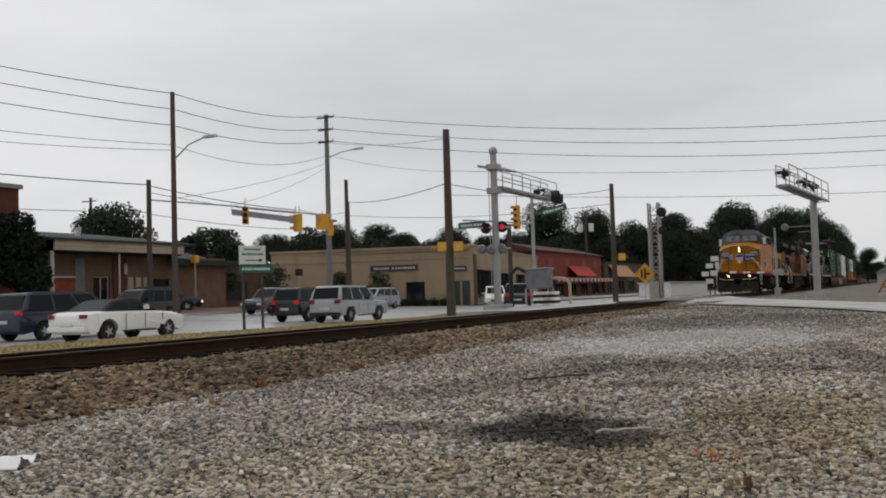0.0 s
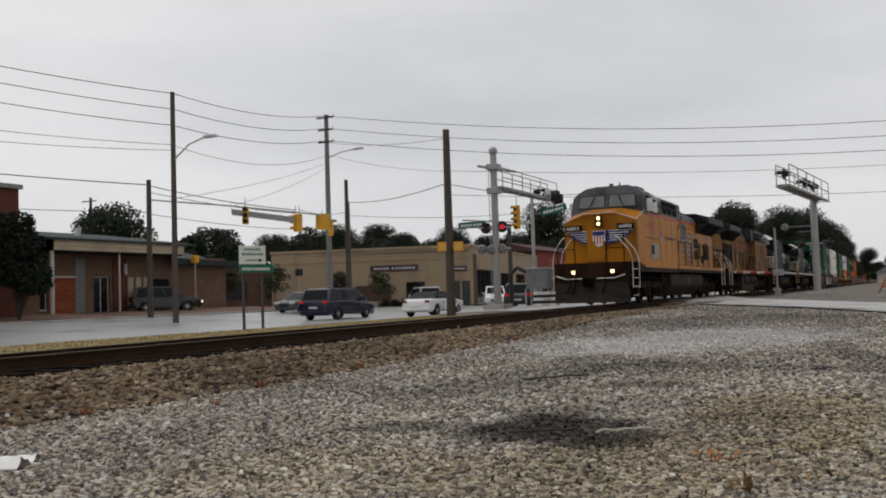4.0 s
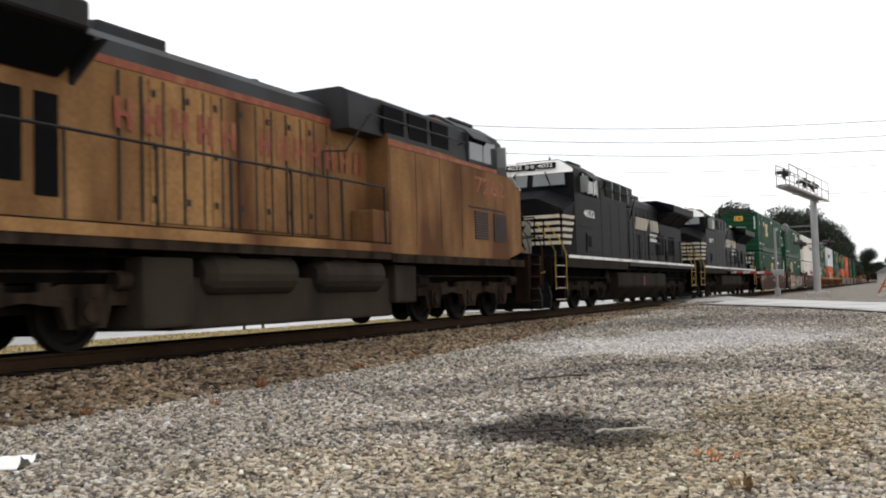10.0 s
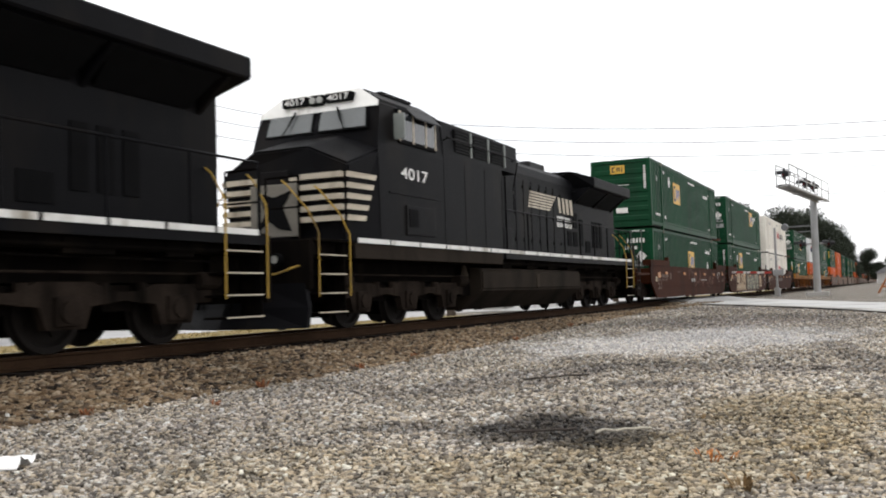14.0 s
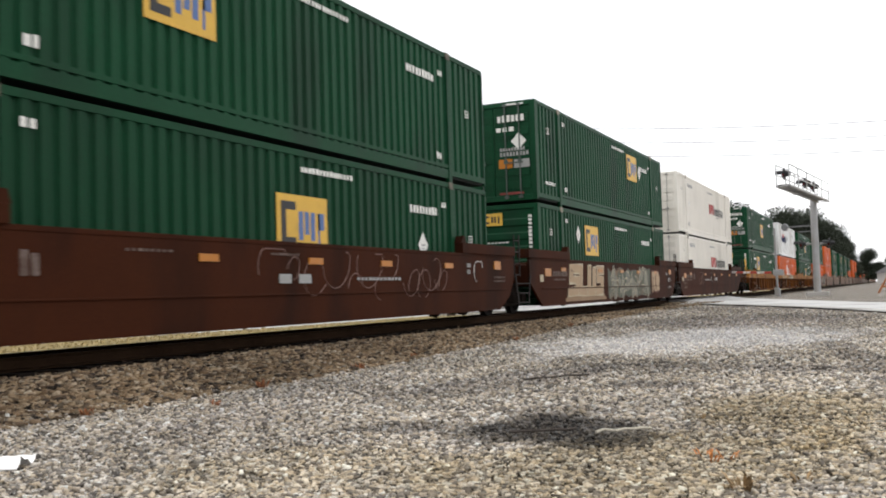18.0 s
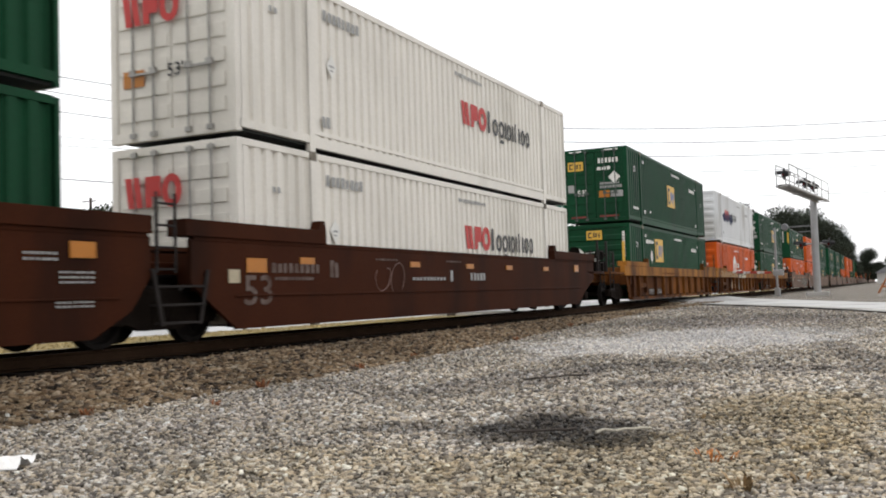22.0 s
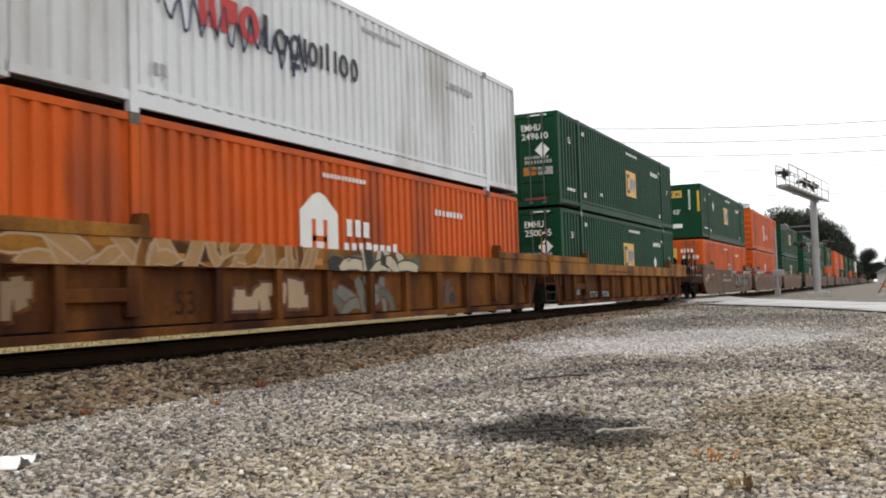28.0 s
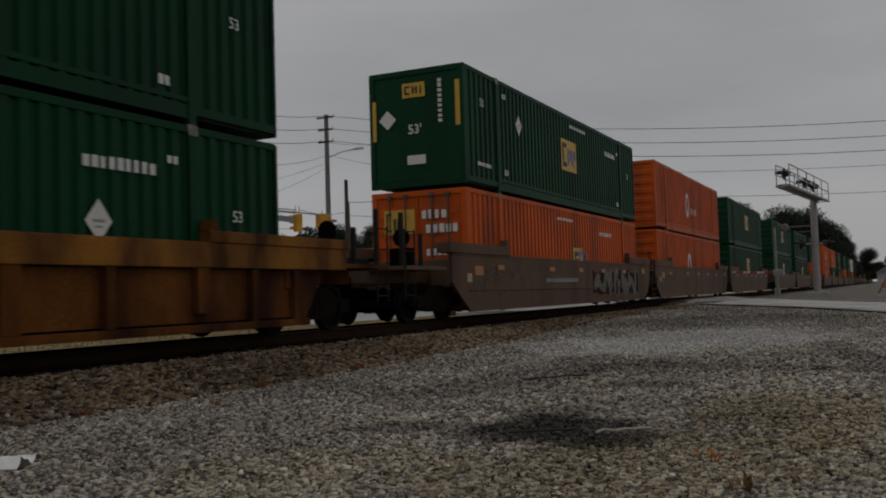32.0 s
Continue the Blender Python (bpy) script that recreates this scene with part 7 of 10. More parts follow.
M_SILVER = mat("aluminium_paint", (0.32, 0.32, 0.32), 0.5, 0.3, var=0.12, scale=3, dirt=(0.28, 0.26, 0.24), dirt_amount=0.35)
M_GUN = mat("dull_cast_grey", (0.16, 0.16, 0.165), 0.5, 0.3, var=0.2)
M_WIRE = mat("cable", (0.06, 0.06, 0.065), 0.7, var=0.1, bump=0)
M_SIGNAL = mat("signal_yellow", (0.60, 0.30, 0.02), 0.5, var=0.12, dirt=(0.35, 0.18, 0.03), dirt_amount=0.3)
M_BLACK = mat("black_enamel", (0.012, 0.012, 0.013), 0.5, var=0.15)
M_SIGNGREEN = mat("sign_green", (0.012, 0.11, 0.075), 0.5, var=0.1)
M_SIGNWHITE = mat("sign_white", (0.60, 0.62, 0.58), 0.5, var=0.1)
M_LAMPRED = mat("lit_red_lamp", (0.8, 0.04, 0.05), 0.3, var=0, bump=0, emit=0.35)
M_LAMPDARK = mat("dark_red_lens", (0.10, 0.01, 0.012), 0.25, var=0.05, bump=0)


def wallbox(parent, name, m, x0, z0, x1, z1, y0, y1, material, label="", bevel=0.01):
    bm = bmesh.new()
    box(bm, x0, y0, z0, x1, y1, z1, bevel)
    return part(name, bm, material, parent, label, m)


def wall_with_openings(parent, m, length, z0, z1, thick, openings, material, name="wall"):
    """A wall along local x from 0 to length, its outer face at y 0, built of piers round real openings (x0, x1, zb, zt)."""
    bm = bmesh.new()
    x = 0.0
    for a, b, zb, zt in sorted(openings):
        if a > x:
            box(bm, x, 0, z0, a, thick, z1)
        if zb > z0:
            box(bm, a, 0, z0, b, thick, zb)
        if zt < z1:
            box(bm, a, 0, zt, b, thick, z1)
        x = b
    if x < length:
        box(bm, x, 0, z0, length, thick, z1)
    bmesh.ops.remove_doubles(bm, verts=bm.verts[:], dist=1e-4)
    return part(name, bm, material, parent, "", m)


def window(parent, m, a, b, zb, zt, bars_x=1, trim=None, deep=0.12, name="window"):
    """Frame, panes and sill set back into an opening."""
    fr = bmesh.new()
    f = 0.07
    box(fr, a, deep, zb, a + f, deep + 0.06, zt)
    box(fr, b - f, deep, zb, b, deep + 0.06, zt)
    box(fr, a + f, deep, zt - f, b - f, deep + 0.06, zt)
    box(fr, a + f, deep, zb, b - f, deep + 0.06, zb + f)
    w = (b - a) / bars_x
    for i in range(1, bars_x):
        box(fr, a + i * w - 0.03, deep, zb + f, a + i * w + 0.03, deep + 0.06, zt - f)
    win = part(name, fr, trim or B_FRAME, parent, "", m)
    for i in range(bars_x):
        bm = bmesh.new()
        box(bm, a + i * w + 0.02, deep + 0.02, zb + 0.02, a + (i + 1) * w - 0.02, deep + 0.04, zt - 0.02)
        part("pane", bm, B_GLASS, win)
    return win


# ---- the bank-like brick building with the green roof ----
bank = empty("brick_building", pose(39.0, 37.0, 0), "low brick building with beige fascia and dark green hipped roof", "building")
I4 = Matrix.Identity(4)
ops = [(1.47, 2.05, 0.3, 2.3), (5.75, 7.15, -0.05, 2.45), (10.9, 12.85, -0.1, 2.3)]
wall_with_openings(bank, I4, 19.2, -0.6, 3.9, 0.3, ops, mat("tan_brown_brick", (0.14, 0.083, 0.055), 0.85, var=0.3, scale=1.5, fine=12, bump=0.3))
wallbox(bank, "back_wall", I4, 0, -0.6, 19.2, 3.9, 11.7, 12.0, B_BROWN)
for xw in (0.0, 18.9):
    wallbox(bank, "side_wall", I4, xw, -0.6, xw + 0.3, 3.9, 0.3, 11.7, B_BROWN)
wallbox(bank, "floor", I4, 0.3, -0.3, 18.9, -0.15, 0.3, 11.7, B_SHADOW)
window(bank, I4, 1.47, 2.05, 0.3, 2.3, 1)
d = window(bank, I4, 5.75, 7.15, -0.05, 2.45, 2, name="door")
window(bank, I4, 10.9, 12.85, -0.1, 2.3, 1, B_SHADOW)
wallbox(bank, "brick_panel", I4, 2.1, -0.3, 4.1, 2.35, -0.08, -0.01, B_ORANGE, "orange brick panel")
for r in range(12):
    for c in range(8):
        bm = bmesh.new()
        xo = 2.12 + c * 0.245 + (0.06 if r % 2 else 0)
        box(bm, xo, -0.1, -0.24 + r * 0.215, min(xo + 0.225, 4.08), -0.08, -0.24 + r * 0.215 + 0.19)
        part("brick", bm, B_ORANGE, bank)
wallbox(bank, "white_cap", I4, 2.0, 2.36, 4.2, 2.46, -0.14, 0.0, B_FRAME)
wallbox(bank, "grey_panel", I4, 4.2, -0.3, 5.0, 3.6, -0.06, -0.01, mat("grey_panel", (0.16, 0.16, 0.15), 0.7))
wallbox(bank, "dark_brick_pier", I4, 7.4, -0.3, 8.6, 3.7, -0.1, -0.01, B_BRICK)
for xa in (8.75, 9.5, 10.2):
    wallbox(bank, "beige_pilaster", I4, xa, -0.3, xa + 0.5, 2.4, -0.08, -0.01, B_BEIGE)
wallbox(bank, "canopy", I4, 1.2, 3.9, 12.4, 4.02, -1.6, 0.0, B_SHADOW)
for i in range(3):
    wallbox(bank, "fascia_board", I4, 1.1, 4.0 + i * 0.25, 12.5, 4.24 + i * 0.25, -1.72 - i * 0.03, -1.6, B_BEIGE, "beige fascia board")
for xa in (1.2, 6.65):
    bm = bmesh.new()
    tube(bm, (xa, -1.4, -0.4), (xa, -1.4, 3.95), 0.13 if xa < 2 else 0.07, n=12)
    part("column", bm, B_FRAME, bank, "white round column")
bm = bmesh.new()
tube(bm, (8.3, -0.3, 2.6), (8.3, -0.3, 3.3), 0.12, n=10)
part("wall_lamp", bm, B_FRAME, bank)
for name, verts in (("front_roof_slope", ((0.5, -1.9, 4.75), (13.6, -1.9, 4.75), (12.0, 5.5, 5.75), (4.0, 5.5, 5.75))), ("wing_roof_slope", ((12.4, -0.7, 3.85), (20.0, -0.7, 3.35), (18.5, 5.5, 5.0), (12.0, 5.5, 5.7))),
                    ("back_roof_slope", ((20.0, 12.5, 3.9), (0.5, 12.5, 4.75), (4.0, 5.5, 5.75), (18.5, 5.5, 5.0))), ("side_roof_slope", ((0.5, 12.5, 4.75), (0.5, -1.9, 4.75), (4.0, 5.5, 5.75)))):
    bm = bmesh.new()
    top = [bm.verts.new(v) for v in verts]
    low = [bm.verts.new((v[0], v[1], v[2] - 0.15)) for v in verts]
    k = len(top)
    bm.faces.new(top)
    bm.faces.new(low[::-1])
    for i in range(k):
        bm.faces.new((top[i], low[i], low[(i + 1) % k], top[(i + 1) % k]))
    part(name, bm, B_ROOF, bank)
wallbox(bank, "wing_fascia", I4, 12.4, 3.3, 20.0, 3.7, -0.75, -0.6, B_ROOF)
bm = bmesh.new()
prism(bm, [(6.0, 5.05), (6.35, 5.1), (6.5, 5.85), (6.15, 5.8)], "y", 1.8, 2.0)
part("roof_vent", bm, B_FRAME, bank, "pale roof vent")

# ---- taller red brick building at the corner ----
tall = empty("corner_building", pose(19.0, 33.6, 0), "tall dark red brick building with a stone cornice", "building")
wall_with_openings(tall, I4, 17.2, -0.6, 7.2, 0.4, [(2, 4, 0.3, 3.0), (6, 8, 0.3, 3.0), (10, 12, 0.3, 3.0), (14, 15.5, -0.3, 2.3)], B_BRICK)
for a, b in ((2, 4), (6, 8), (10, 12)):
    window(tall, I4, a, b, 0.3, 3.0, 2)
window(tall, I4, 14, 15.5, -0.3, 2.3, 1, name="door")
wallbox(tall, "side_wall", I4, 16.8, -0.6, 17.2, 7.2, 0.4, 12, B_BRICK)
wallbox(tall, "side_wall", I4, 0, -0.6, 0.4, 7.2, 0.4, 12, B_BRICK)
wallbox(tall, "back_wall", I4, 0.4, -0.6, 16.8, 7.2, 11.6, 12, B_BRICK)
wallbox(tall, "roof", I4, 0.4, 6.7, 16.8, 6.85, 0.4, 11.6, B_ROOF)
wallbox(tall, "cornice", I4, -0.15, 7.2, 17.35, 7.45, -0.18, 0.5, mat("grey_stone", (0.22, 0.22, 0.21), 0.8), "grey stone cornice")
annex = empty("annex", pose(36.6, 37.6, 0), "beige rendered annex with a dark flat roof edge", "building")
wallbox(annex, "wall", I4, 0, -0.6, 2.0, 6.6, 0, 5, B_BEIGE)
wallbox(annex, "roof_edge", I4, -0.08, 6.6, 2.08, 6.85, -0.08, 5, B_BROWN)

# ---- tan corner store ----
u = Vector((-5.1, 19.4, 0)).normalized()
# local x runs along the front from its far end to the street corner, local y into the building
tanm = Matrix(((-u.x, u.y, 0, 74.4), (-u.y, -u.x, 0, 44.5), (0, 0, 1, 0), (0, 0, 0, 1)))
store = empty("corner_store", tanm, "single-storey tan stucco corner store with dark sign and parapet", "building")
FL = 20.06
ops = [(FL - 6.54, FL - 4.68, -0.35, 1.85), (FL - 2.35, FL - 1.3, -0.5, 1.8), (FL - 1.1, FL - 0.3, -0.5, 1.8), (FL - 11.6, FL - 8.0, 0.1, 1.6)]
wall_with_openings(store, I4, FL, -0.8, 5.0, 0.35, ops, B_TAN, "front_wall")
window(store, I4, *ops[0], 1, M_BLACK)
window(store, I4, *ops[1], 1, M_BLACK, name="door")
window(store, I4, *ops[2], 1, M_BLACK, name="door")
wallbox(store, "lower_panel", I4, *(ops[3][0], 0.1, ops[3][1], 1.6), 0.1, 0.2, B_BROWN)
wallbox(store, "cornice", I4, -0.1, 5.0, FL + 0.1, 5.22, -0.12, 0.4, B_TAN)
wallbox(store, "band", I4, 0.0, 3.95, FL, 4.08, -0.06, 0.0, B_TAN)
sg = wallbox(store, "sign_board", I4, FL - 10.0, 2.95, FL - 5.3, 3.5, -0.14, -0.02, B_SIGN, "dark sign board with pale lettering bars")
bars(sg, Matrix.Translation((FL - 9.6, -0.145, 3.1)) @ Matrix(((1, 0, 0, 0), (0, 0, -1, 0), (0, 1, 0, 0), (0, 0, 0, 1))), row_of_bars(1.5, 0.22, 6, 3) + [(1.75, 0.02, 0.2, 0.18)] + [(xx + 2.1, yy, ww, hh) for xx, yy, ww, hh in row_of_bars(2.0, 0.22, 8, 4)], B_FRAME, "lettering")
sg = wallbox(store, "sign_board", I4, FL - 1.9, 2.75, FL - 0.6, 3.2, -0.12, -0.02, B_SIGN, "small dark sign board")
bars(sg, Matrix.Translation((FL - 1.75, -0.125, 2.9)) @ Matrix(((1, 0, 0, 0), (0, 0, -1, 0), (0, 1, 0, 0), (0, 0, 0, 1))), row_of_bars(1.0, 0.14, 6, 5), B_FRAME, "lettering")
bush = [(FL - 8.0 + i * 0.75, -0.7) for i in range(6)]
# its long side along the street
v = Vector((35.5, 6.5, 0)).normalized()
inner = tanm.inverted() @ Matrix(((v.x, -v.y, 0, 79.5), (v.y, v.x, 0, 25.1), (0, 0, 1, 0), (0, 0, 0, 1)))
ops2 = [(1.4, 9.5, -0.5, 2.9), (12, 18, -0.3, 2.7), (21, 27, -0.3, 2.7)]
wall_with_openings(store, inner, 36, -0.8, 5.0, 0.35, ops2, B_TAN, "street_wall")
for o in ops2:
    window(store, inner, *o, 4, M_BLACK)
wallbox(store, "cornice", inner, 0, 5.0, 36, 5.2, -0.1, 0.4, B_TAN)
wallbox(store, "brown_pier", inner, 0.05, -0.8, 1.4, 4.3, -0.06, 0.0, B_BROWN)
bm = bmesh.new()
f = [bm.verts.new(q) for q in ((79.2, 25.4, 4.7), (74.5, 44.2, 4.7), (108, 51, 4.7), (114, 31.8, 4.7))]
bm.faces.new(f)
part("flat_roof", bm, B_ROOF, store, "", tanm.inverted())
bm = bmesh.new()
box(bm, 0, 0, -0.8, 0.3, 18, 4.9)
part("back_wall", bm, B_TAN, store, "", Matrix.Translation((0.0, 0.35, 0)))

# ---- shops farther along ----
shop = empty("shop", pose(116.0, 31.9, 0, 0, 0, 1.2), "red brick shop with a red canvas awning and scalloped valance", "building")
ops = [(1.5, 5.5, -0.3, 1.7), (7.5, 11.5, -0.3, 1.7), (13.5, 18, -0.3, 1.7), (20, 24, -0.3, 1.7), (26, 30.5, -0.3, 1.7)]
wall_with_openings(shop, I4, 32, -0.9, 6.0, 0.35, ops, mat("bright_brick", (0.17, 0.036, 0.026), 0.85, var=0.25, scale=1.5, fine=12, bump=0.3))
for o in ops:
    window(shop, I4, *o, 3)
for i, xa in enumerate((4.0, 12.0, 20.5, 27.0)):
    wallbox(shop, "upper_window", I4, xa, 4.0, xa + 2.2, 5.2, -0.05, -0.01, mat("dull_orange", (0.20, 0.055, 0.03), 0.8), "boarded upper window")
bm = bmesh.new()
prism(bm, [(-0.05, 6.0), (-0.5, 6.05), (4.5, 7.3), (4.9, 7.2), (4.9, 6.0)], "x", -0.3, 32.3)
part("roof", bm, mat("brown_roof", (0.07, 0.03, 0.025), 0.8), shop)
bm = bmesh.new()
prism(bm, [(0.0, 4.2), (-0.1, 4.2), (-1.6, 2.7), (-1.55, 2.6)], "x", 13.2, 23.5)
part("awning", bm, B_RED, shop, "red canvas awning")
wallbox(shop, "flat_canopy", I4, 0.5, 2.2, 33.5, 2.35, -2.2, 0, mat("grey_canopy", (0.25, 0.22, 0.2), 0.7))
for i in range(33):
    bm = bmesh.new()
    prism(bm, [(i + 0.5, 2.2), (i + 1.48, 2.2), (i + 1.35, 1.85), (i + 1.0, 1.72), (i + 0.65, 1.85)], "y", -2.24, -2.21)
    part("valance", bm, B_FRAME if i % 2 else B_RED, shop)
row = empty("shop", pose(150.5, 32.6, 0, 0, 0, 1.2), "low brick shop with a tan sloped awning", "building")
wall_with_openings(row, I4, 42, -0.9, 5.0, 0.35, [(1, 6, -0.4, 2.2), (8, 13, -0.4, 2.2), (16, 21, -0.4, 2.2), (25, 31, -0.4, 2.2)], B_BROWN)
for o in [(1, 6, -0.4, 2.2), (8, 13, -0.4, 2.2), (16, 21, -0.4, 2.2), (25, 31, -0.4, 2.2)]:
    window(row, I4, *o, 3)
bm = bmesh.new()
prism(bm, [(0.0, 4.7), (-0.1, 4.7), (-1.8, 2.7), (-1.7, 2.6)], "x", 2, 15)
part("awning", bm, mat("tan_canvas", (0.36, 0.21, 0.10), 0.8), row, "tan sloped awning")
wallbox(row, "flat_roof", I4, 0, 5.0, 42, 5.2, -0.1, 9, B_ROOF)
depot = empty("white_shed", pose(118, 15.0, 0), "long low white shed beyond the crossing", "building")
wallbox(depot, "wall", I4, 0, -0.6, 26, 1.2, 0, 4, mat("white_wall", (0.62, 0.62, 0.60), 0.7))
wallbox(depot, "roof", I4, -0.2, 1.2, 26.2, 1.32, -0.3, 4.2, M_GALV)
house = empty("far_house", pose(290, -14.6, -0.3), "small pale house far down the line", "house")
wallbox(house, "wall", I4, 0, 0, 9, 3.2, 0, 8, B_FRAME)
bm = bmesh.new()
prism(bm, [(-0.5, 3.2), (8.5, 3.2), (4, 6.0)], "x", -0.4, 9.4)
part("roof", bm, mat("grey_shingle", (0.2, 0.2, 0.21), 0.8), house)

# pavements along the far kerb
M_PAVER = mat("brick_paver", (0.15, 0.085, 0.06), 0.8, var=0.25, scale=0.9, fine=30, bump=0.08, dirt=(0.06, 0.045, 0.035), dirt_amount=0.5)
walk_strip = grid("pavement", steps(-40, 60, 4), [29.6, 31.0, 33, 35.4, 36.9], M_PAVER, 0.15)
tagged(walk_strip, "red-brown brick and concrete pavement before the shops", "pavement", kind="structure")
for x0, y0, x1, y1 in ((-40, 29.45, 60, 29.6),):
    bm = bmesh.new()
    for xa in steps(x0, x1, 4)[:-1]:
        za = ground_z(xa, y0)
        box(bm, xa, y0, za - 0.1, xa + 3.99, y1, za + 0.15, 0.01)
    tagged(part("kerb", bm, M_WALK), "pale concrete kerb", "kerb", kind="structure")
walk2 = grid("pavement", steps(79, 190, 6), [23.6, 25, 27, 29, 31.5], M_WALK, 0.16)
tagged(walk2, "concrete pavement before the row of shops", "pavement", kind="structure")
strip = mat("road_paint", (0.5, 0.49, 0.45), 0.6, var=0.2)
for i in range(14):
    bm = bmesh.new()
    xa = -20 + i * 7
    q = [bm.verts.new((xx, yy, ground_z(xx, yy) + 0.022)) for xx, yy in ((xa, 20.4), (xa + 3, 20.4), (xa + 3, 20.55), (xa, 20.55))]
    w = [bm.verts.new((p.co.x, p.co.y, p.co.z + 0.004)) for p in q]
    bm.faces.new(w)
    for k in range(4):
        bm.faces.new((q[k], q[(k + 1) % 4], w[(k + 1) % 4], w[k]))
    tagged(part("lane_mark", bm, strip), "worn white lane mark", "road marking", kind="structure")


# ---- poles and wires ----
def pole(x, y, top, r, label, arms=(), name="utility_pole", material=None, group="utility poles"):
    z0 = ground_z(x, y) - 0.02
    ob = empty(name, pose(x, y, z0), label, "pole", group)
    bm = bmesh.new()
    tube(bm, (0, 0, -0.3), (0, 0, top - z0), r, r * 0.72, 12)
    part("shaft", bm, material or M_WOOD, ob)
    for z, half in arms:
        bm = bmesh.new()
        box(bm, -half * 0.3, -half, z - z0 - 0.06, half * 0.3 * -1 + 0.12, half, z - z0 + 0.06)
        arm = part("crossarm", bm, M_WOOD, ob)
        for s in (-1, 1):
            bm = bmesh.new()
            tube(bm, (0, s * (half - 0.1), z - z0 + 0.06), (0, s * (half - 0.1), z - z0 + 0.26), 0.05, 0.03, 8)
            part("insulator", bm, mat("porcelain", (0.3, 0.3, 0.3), 0.3), arm)
    return ob


def street_lamp_arm(ob, z0, a, b, head):
    bm = bmesh.new()
    pipe(bm, [a, ((a[0] + b[0]) / 2, (a[1] + b[1]) / 2, a[2] + (b[2] - a[2]) * 0.72), b], 0.045, 8)
    arm = part("lamp_arm", bm, M_GALV, ob)
    bm = bmesh.new()
    box(bm, b[0] - 0.1, b[1] - 0.75, b[2] - 0.09, b[0] + 0.1, b[1] + 0.1, b[2] + 0.08, 0.04)
    part("lamp_head", bm, M_GALV, arm, "grey cobra-head street lamp")


p1 = pole(38.5, 24.4, 12.0, 0.17, "tall brown wooden utility pole with a street lamp arm")
street_lamp_arm(p1, 0, (0, 0, 8.2 + 0.6), (0.15, -2.1, 9.9), 0)
pole(41.9, 29.4, 7.95, 0.19, "short brown wooden pole holding the signal cable")
p3 = pole(63.2, 30.5, 15.45, 0.24, "tallest grey utility pole with crossarms and lamp", ((15.2, 0.8), (14.2, 0.7), (13.2, 0.7)), material=mat("grey_pole", (0.17, 0.165, 0.16), 0.8, var=0.2))
street_lamp_arm(p3, 0, (0, 0, 12.2), (0.1, -2.6, 12.75), 0)
pole(63.9, 29.2, 10.1, 0.2, "dark wooden utility pole")
pole(66.2, 30.5, 8.6, 0.2, "shorter weathered wooden pole with a transformer")
p6 = pole(41.2, 9.3, 8.75, 0.23, "brown wooden pole with yellow pedestrian signals by the track")
p7 = pole(61.5, 6.6, 7.75, 0.2, "brown wooden pole beyond the crossing")
pole(145, 34, 13.3, 0.25, "distant pole with two pale transformers", ((12.4, 1.4),))
pole(88, 83, 14.5, 0.25, "distant pole behind the brick building", ((14.0, 1.2),))
pole(97, 11.5, 9.5, 0.2, "thin distant pole near the track")
for y in (33.1, 34.9):
    bm = bmesh.new()
    tube(bm, (145, y, 10.0), (145, y, 11.3), 0.42, n=12)
    tagged(part("transformer", bm, M_SIGNWHITE), "pale cylindrical pole transformer", "transformer")


def wire(a, b, sag, r=0.025, label="thin dark overhead wire"):
    """A hanging wire between two points."""
    bm = bmesh.new()
    a, b = Vector(a), Vector(b)
    n = 14
    pts = [a.lerp(b, i / n) - Vector((0, 0, sag * 4 * (i / n) * (1 - i / n))) for i in range(n + 1)]
    rings = []
    for p in pts:
        rings.append([bm.verts.new(p + Vector((0, r * math.cos(k * 2.0944), r * math.sin(k * 2.0944)))) for k in range(3)])
    for p, q in zip(rings[:-1], rings[1:]):
        for k in range(3):
            bm.faces.new((p[k], p[(k + 1) % 3], q[(k + 1) % 3], q[k]))
    return tagged(part("wire", bm, M_WIRE), label, "wire", "overhead wires")


for zl, z1, z3, zr in ((12.96, 11.9, 15.33, 11.42), (12.11, 11.04, 14.3, 10.39), (11.08, 10.15, 13.3, 9.41)):
    wire((30.7, 30.6, zl), (38.4, 24.3, z1), 0.1)
    wire((38.4, 24.3, z1), (63.0, 30.4, z3), 0.55)
    wire((63.0, 30.4, z3), (69.7, -12.9, zr), 0.9)
wire((30.8, 30.8, 9.64), (38.4, 24.3, 9.1), 0.1, 0.018)
wire((30.8, 30.8, 9.03), (38.4, 24.3, 8.8), 0.1, 0.018)
wire((38.4, 24.3, 9.06), (63.1, 30.5, 12.1), 0.9, 0.018)
wire((54.0, 15.0, 8.55), (69.7, -12.75, 8.43), 0.35, 0.016)
wire((54.1, 15.1, 7.0), (69.8, -12.7, 6.61), 0.3, 0.018)
wire((63.1, 30.5, 13.2), (41.1, 9.2, 8.3), 0.3, 0.015)
wire((63.1, 30.5, 12.2), (54.0, 15.0, 8.5), 0.3, 0.015)
wire((34.9, 36.2, 8.32), (41.8, 29.3, 7.63), 0.05, 0.035, "thick dark span cable")
wire((41.9, 29.4, 6.0), (34.9, 36.2, 6.3), 0.05, 0.022)
wire((41.9, 29.4, 5.9), (61.0, 31.0, 6.0), 0.2, 0.022)
wire((63.9, 29.2, 8.3), (41.2, 9.3, 6.1), 0.35, 0.025)
wire((41.2, 9.3, 6.05), (61.5, 6.6, 7.4), 0.5, 0.022)
wire((63.9, 29.2, 7.2), (61.5, 6.6, 6.4), 0.5, 0.018)
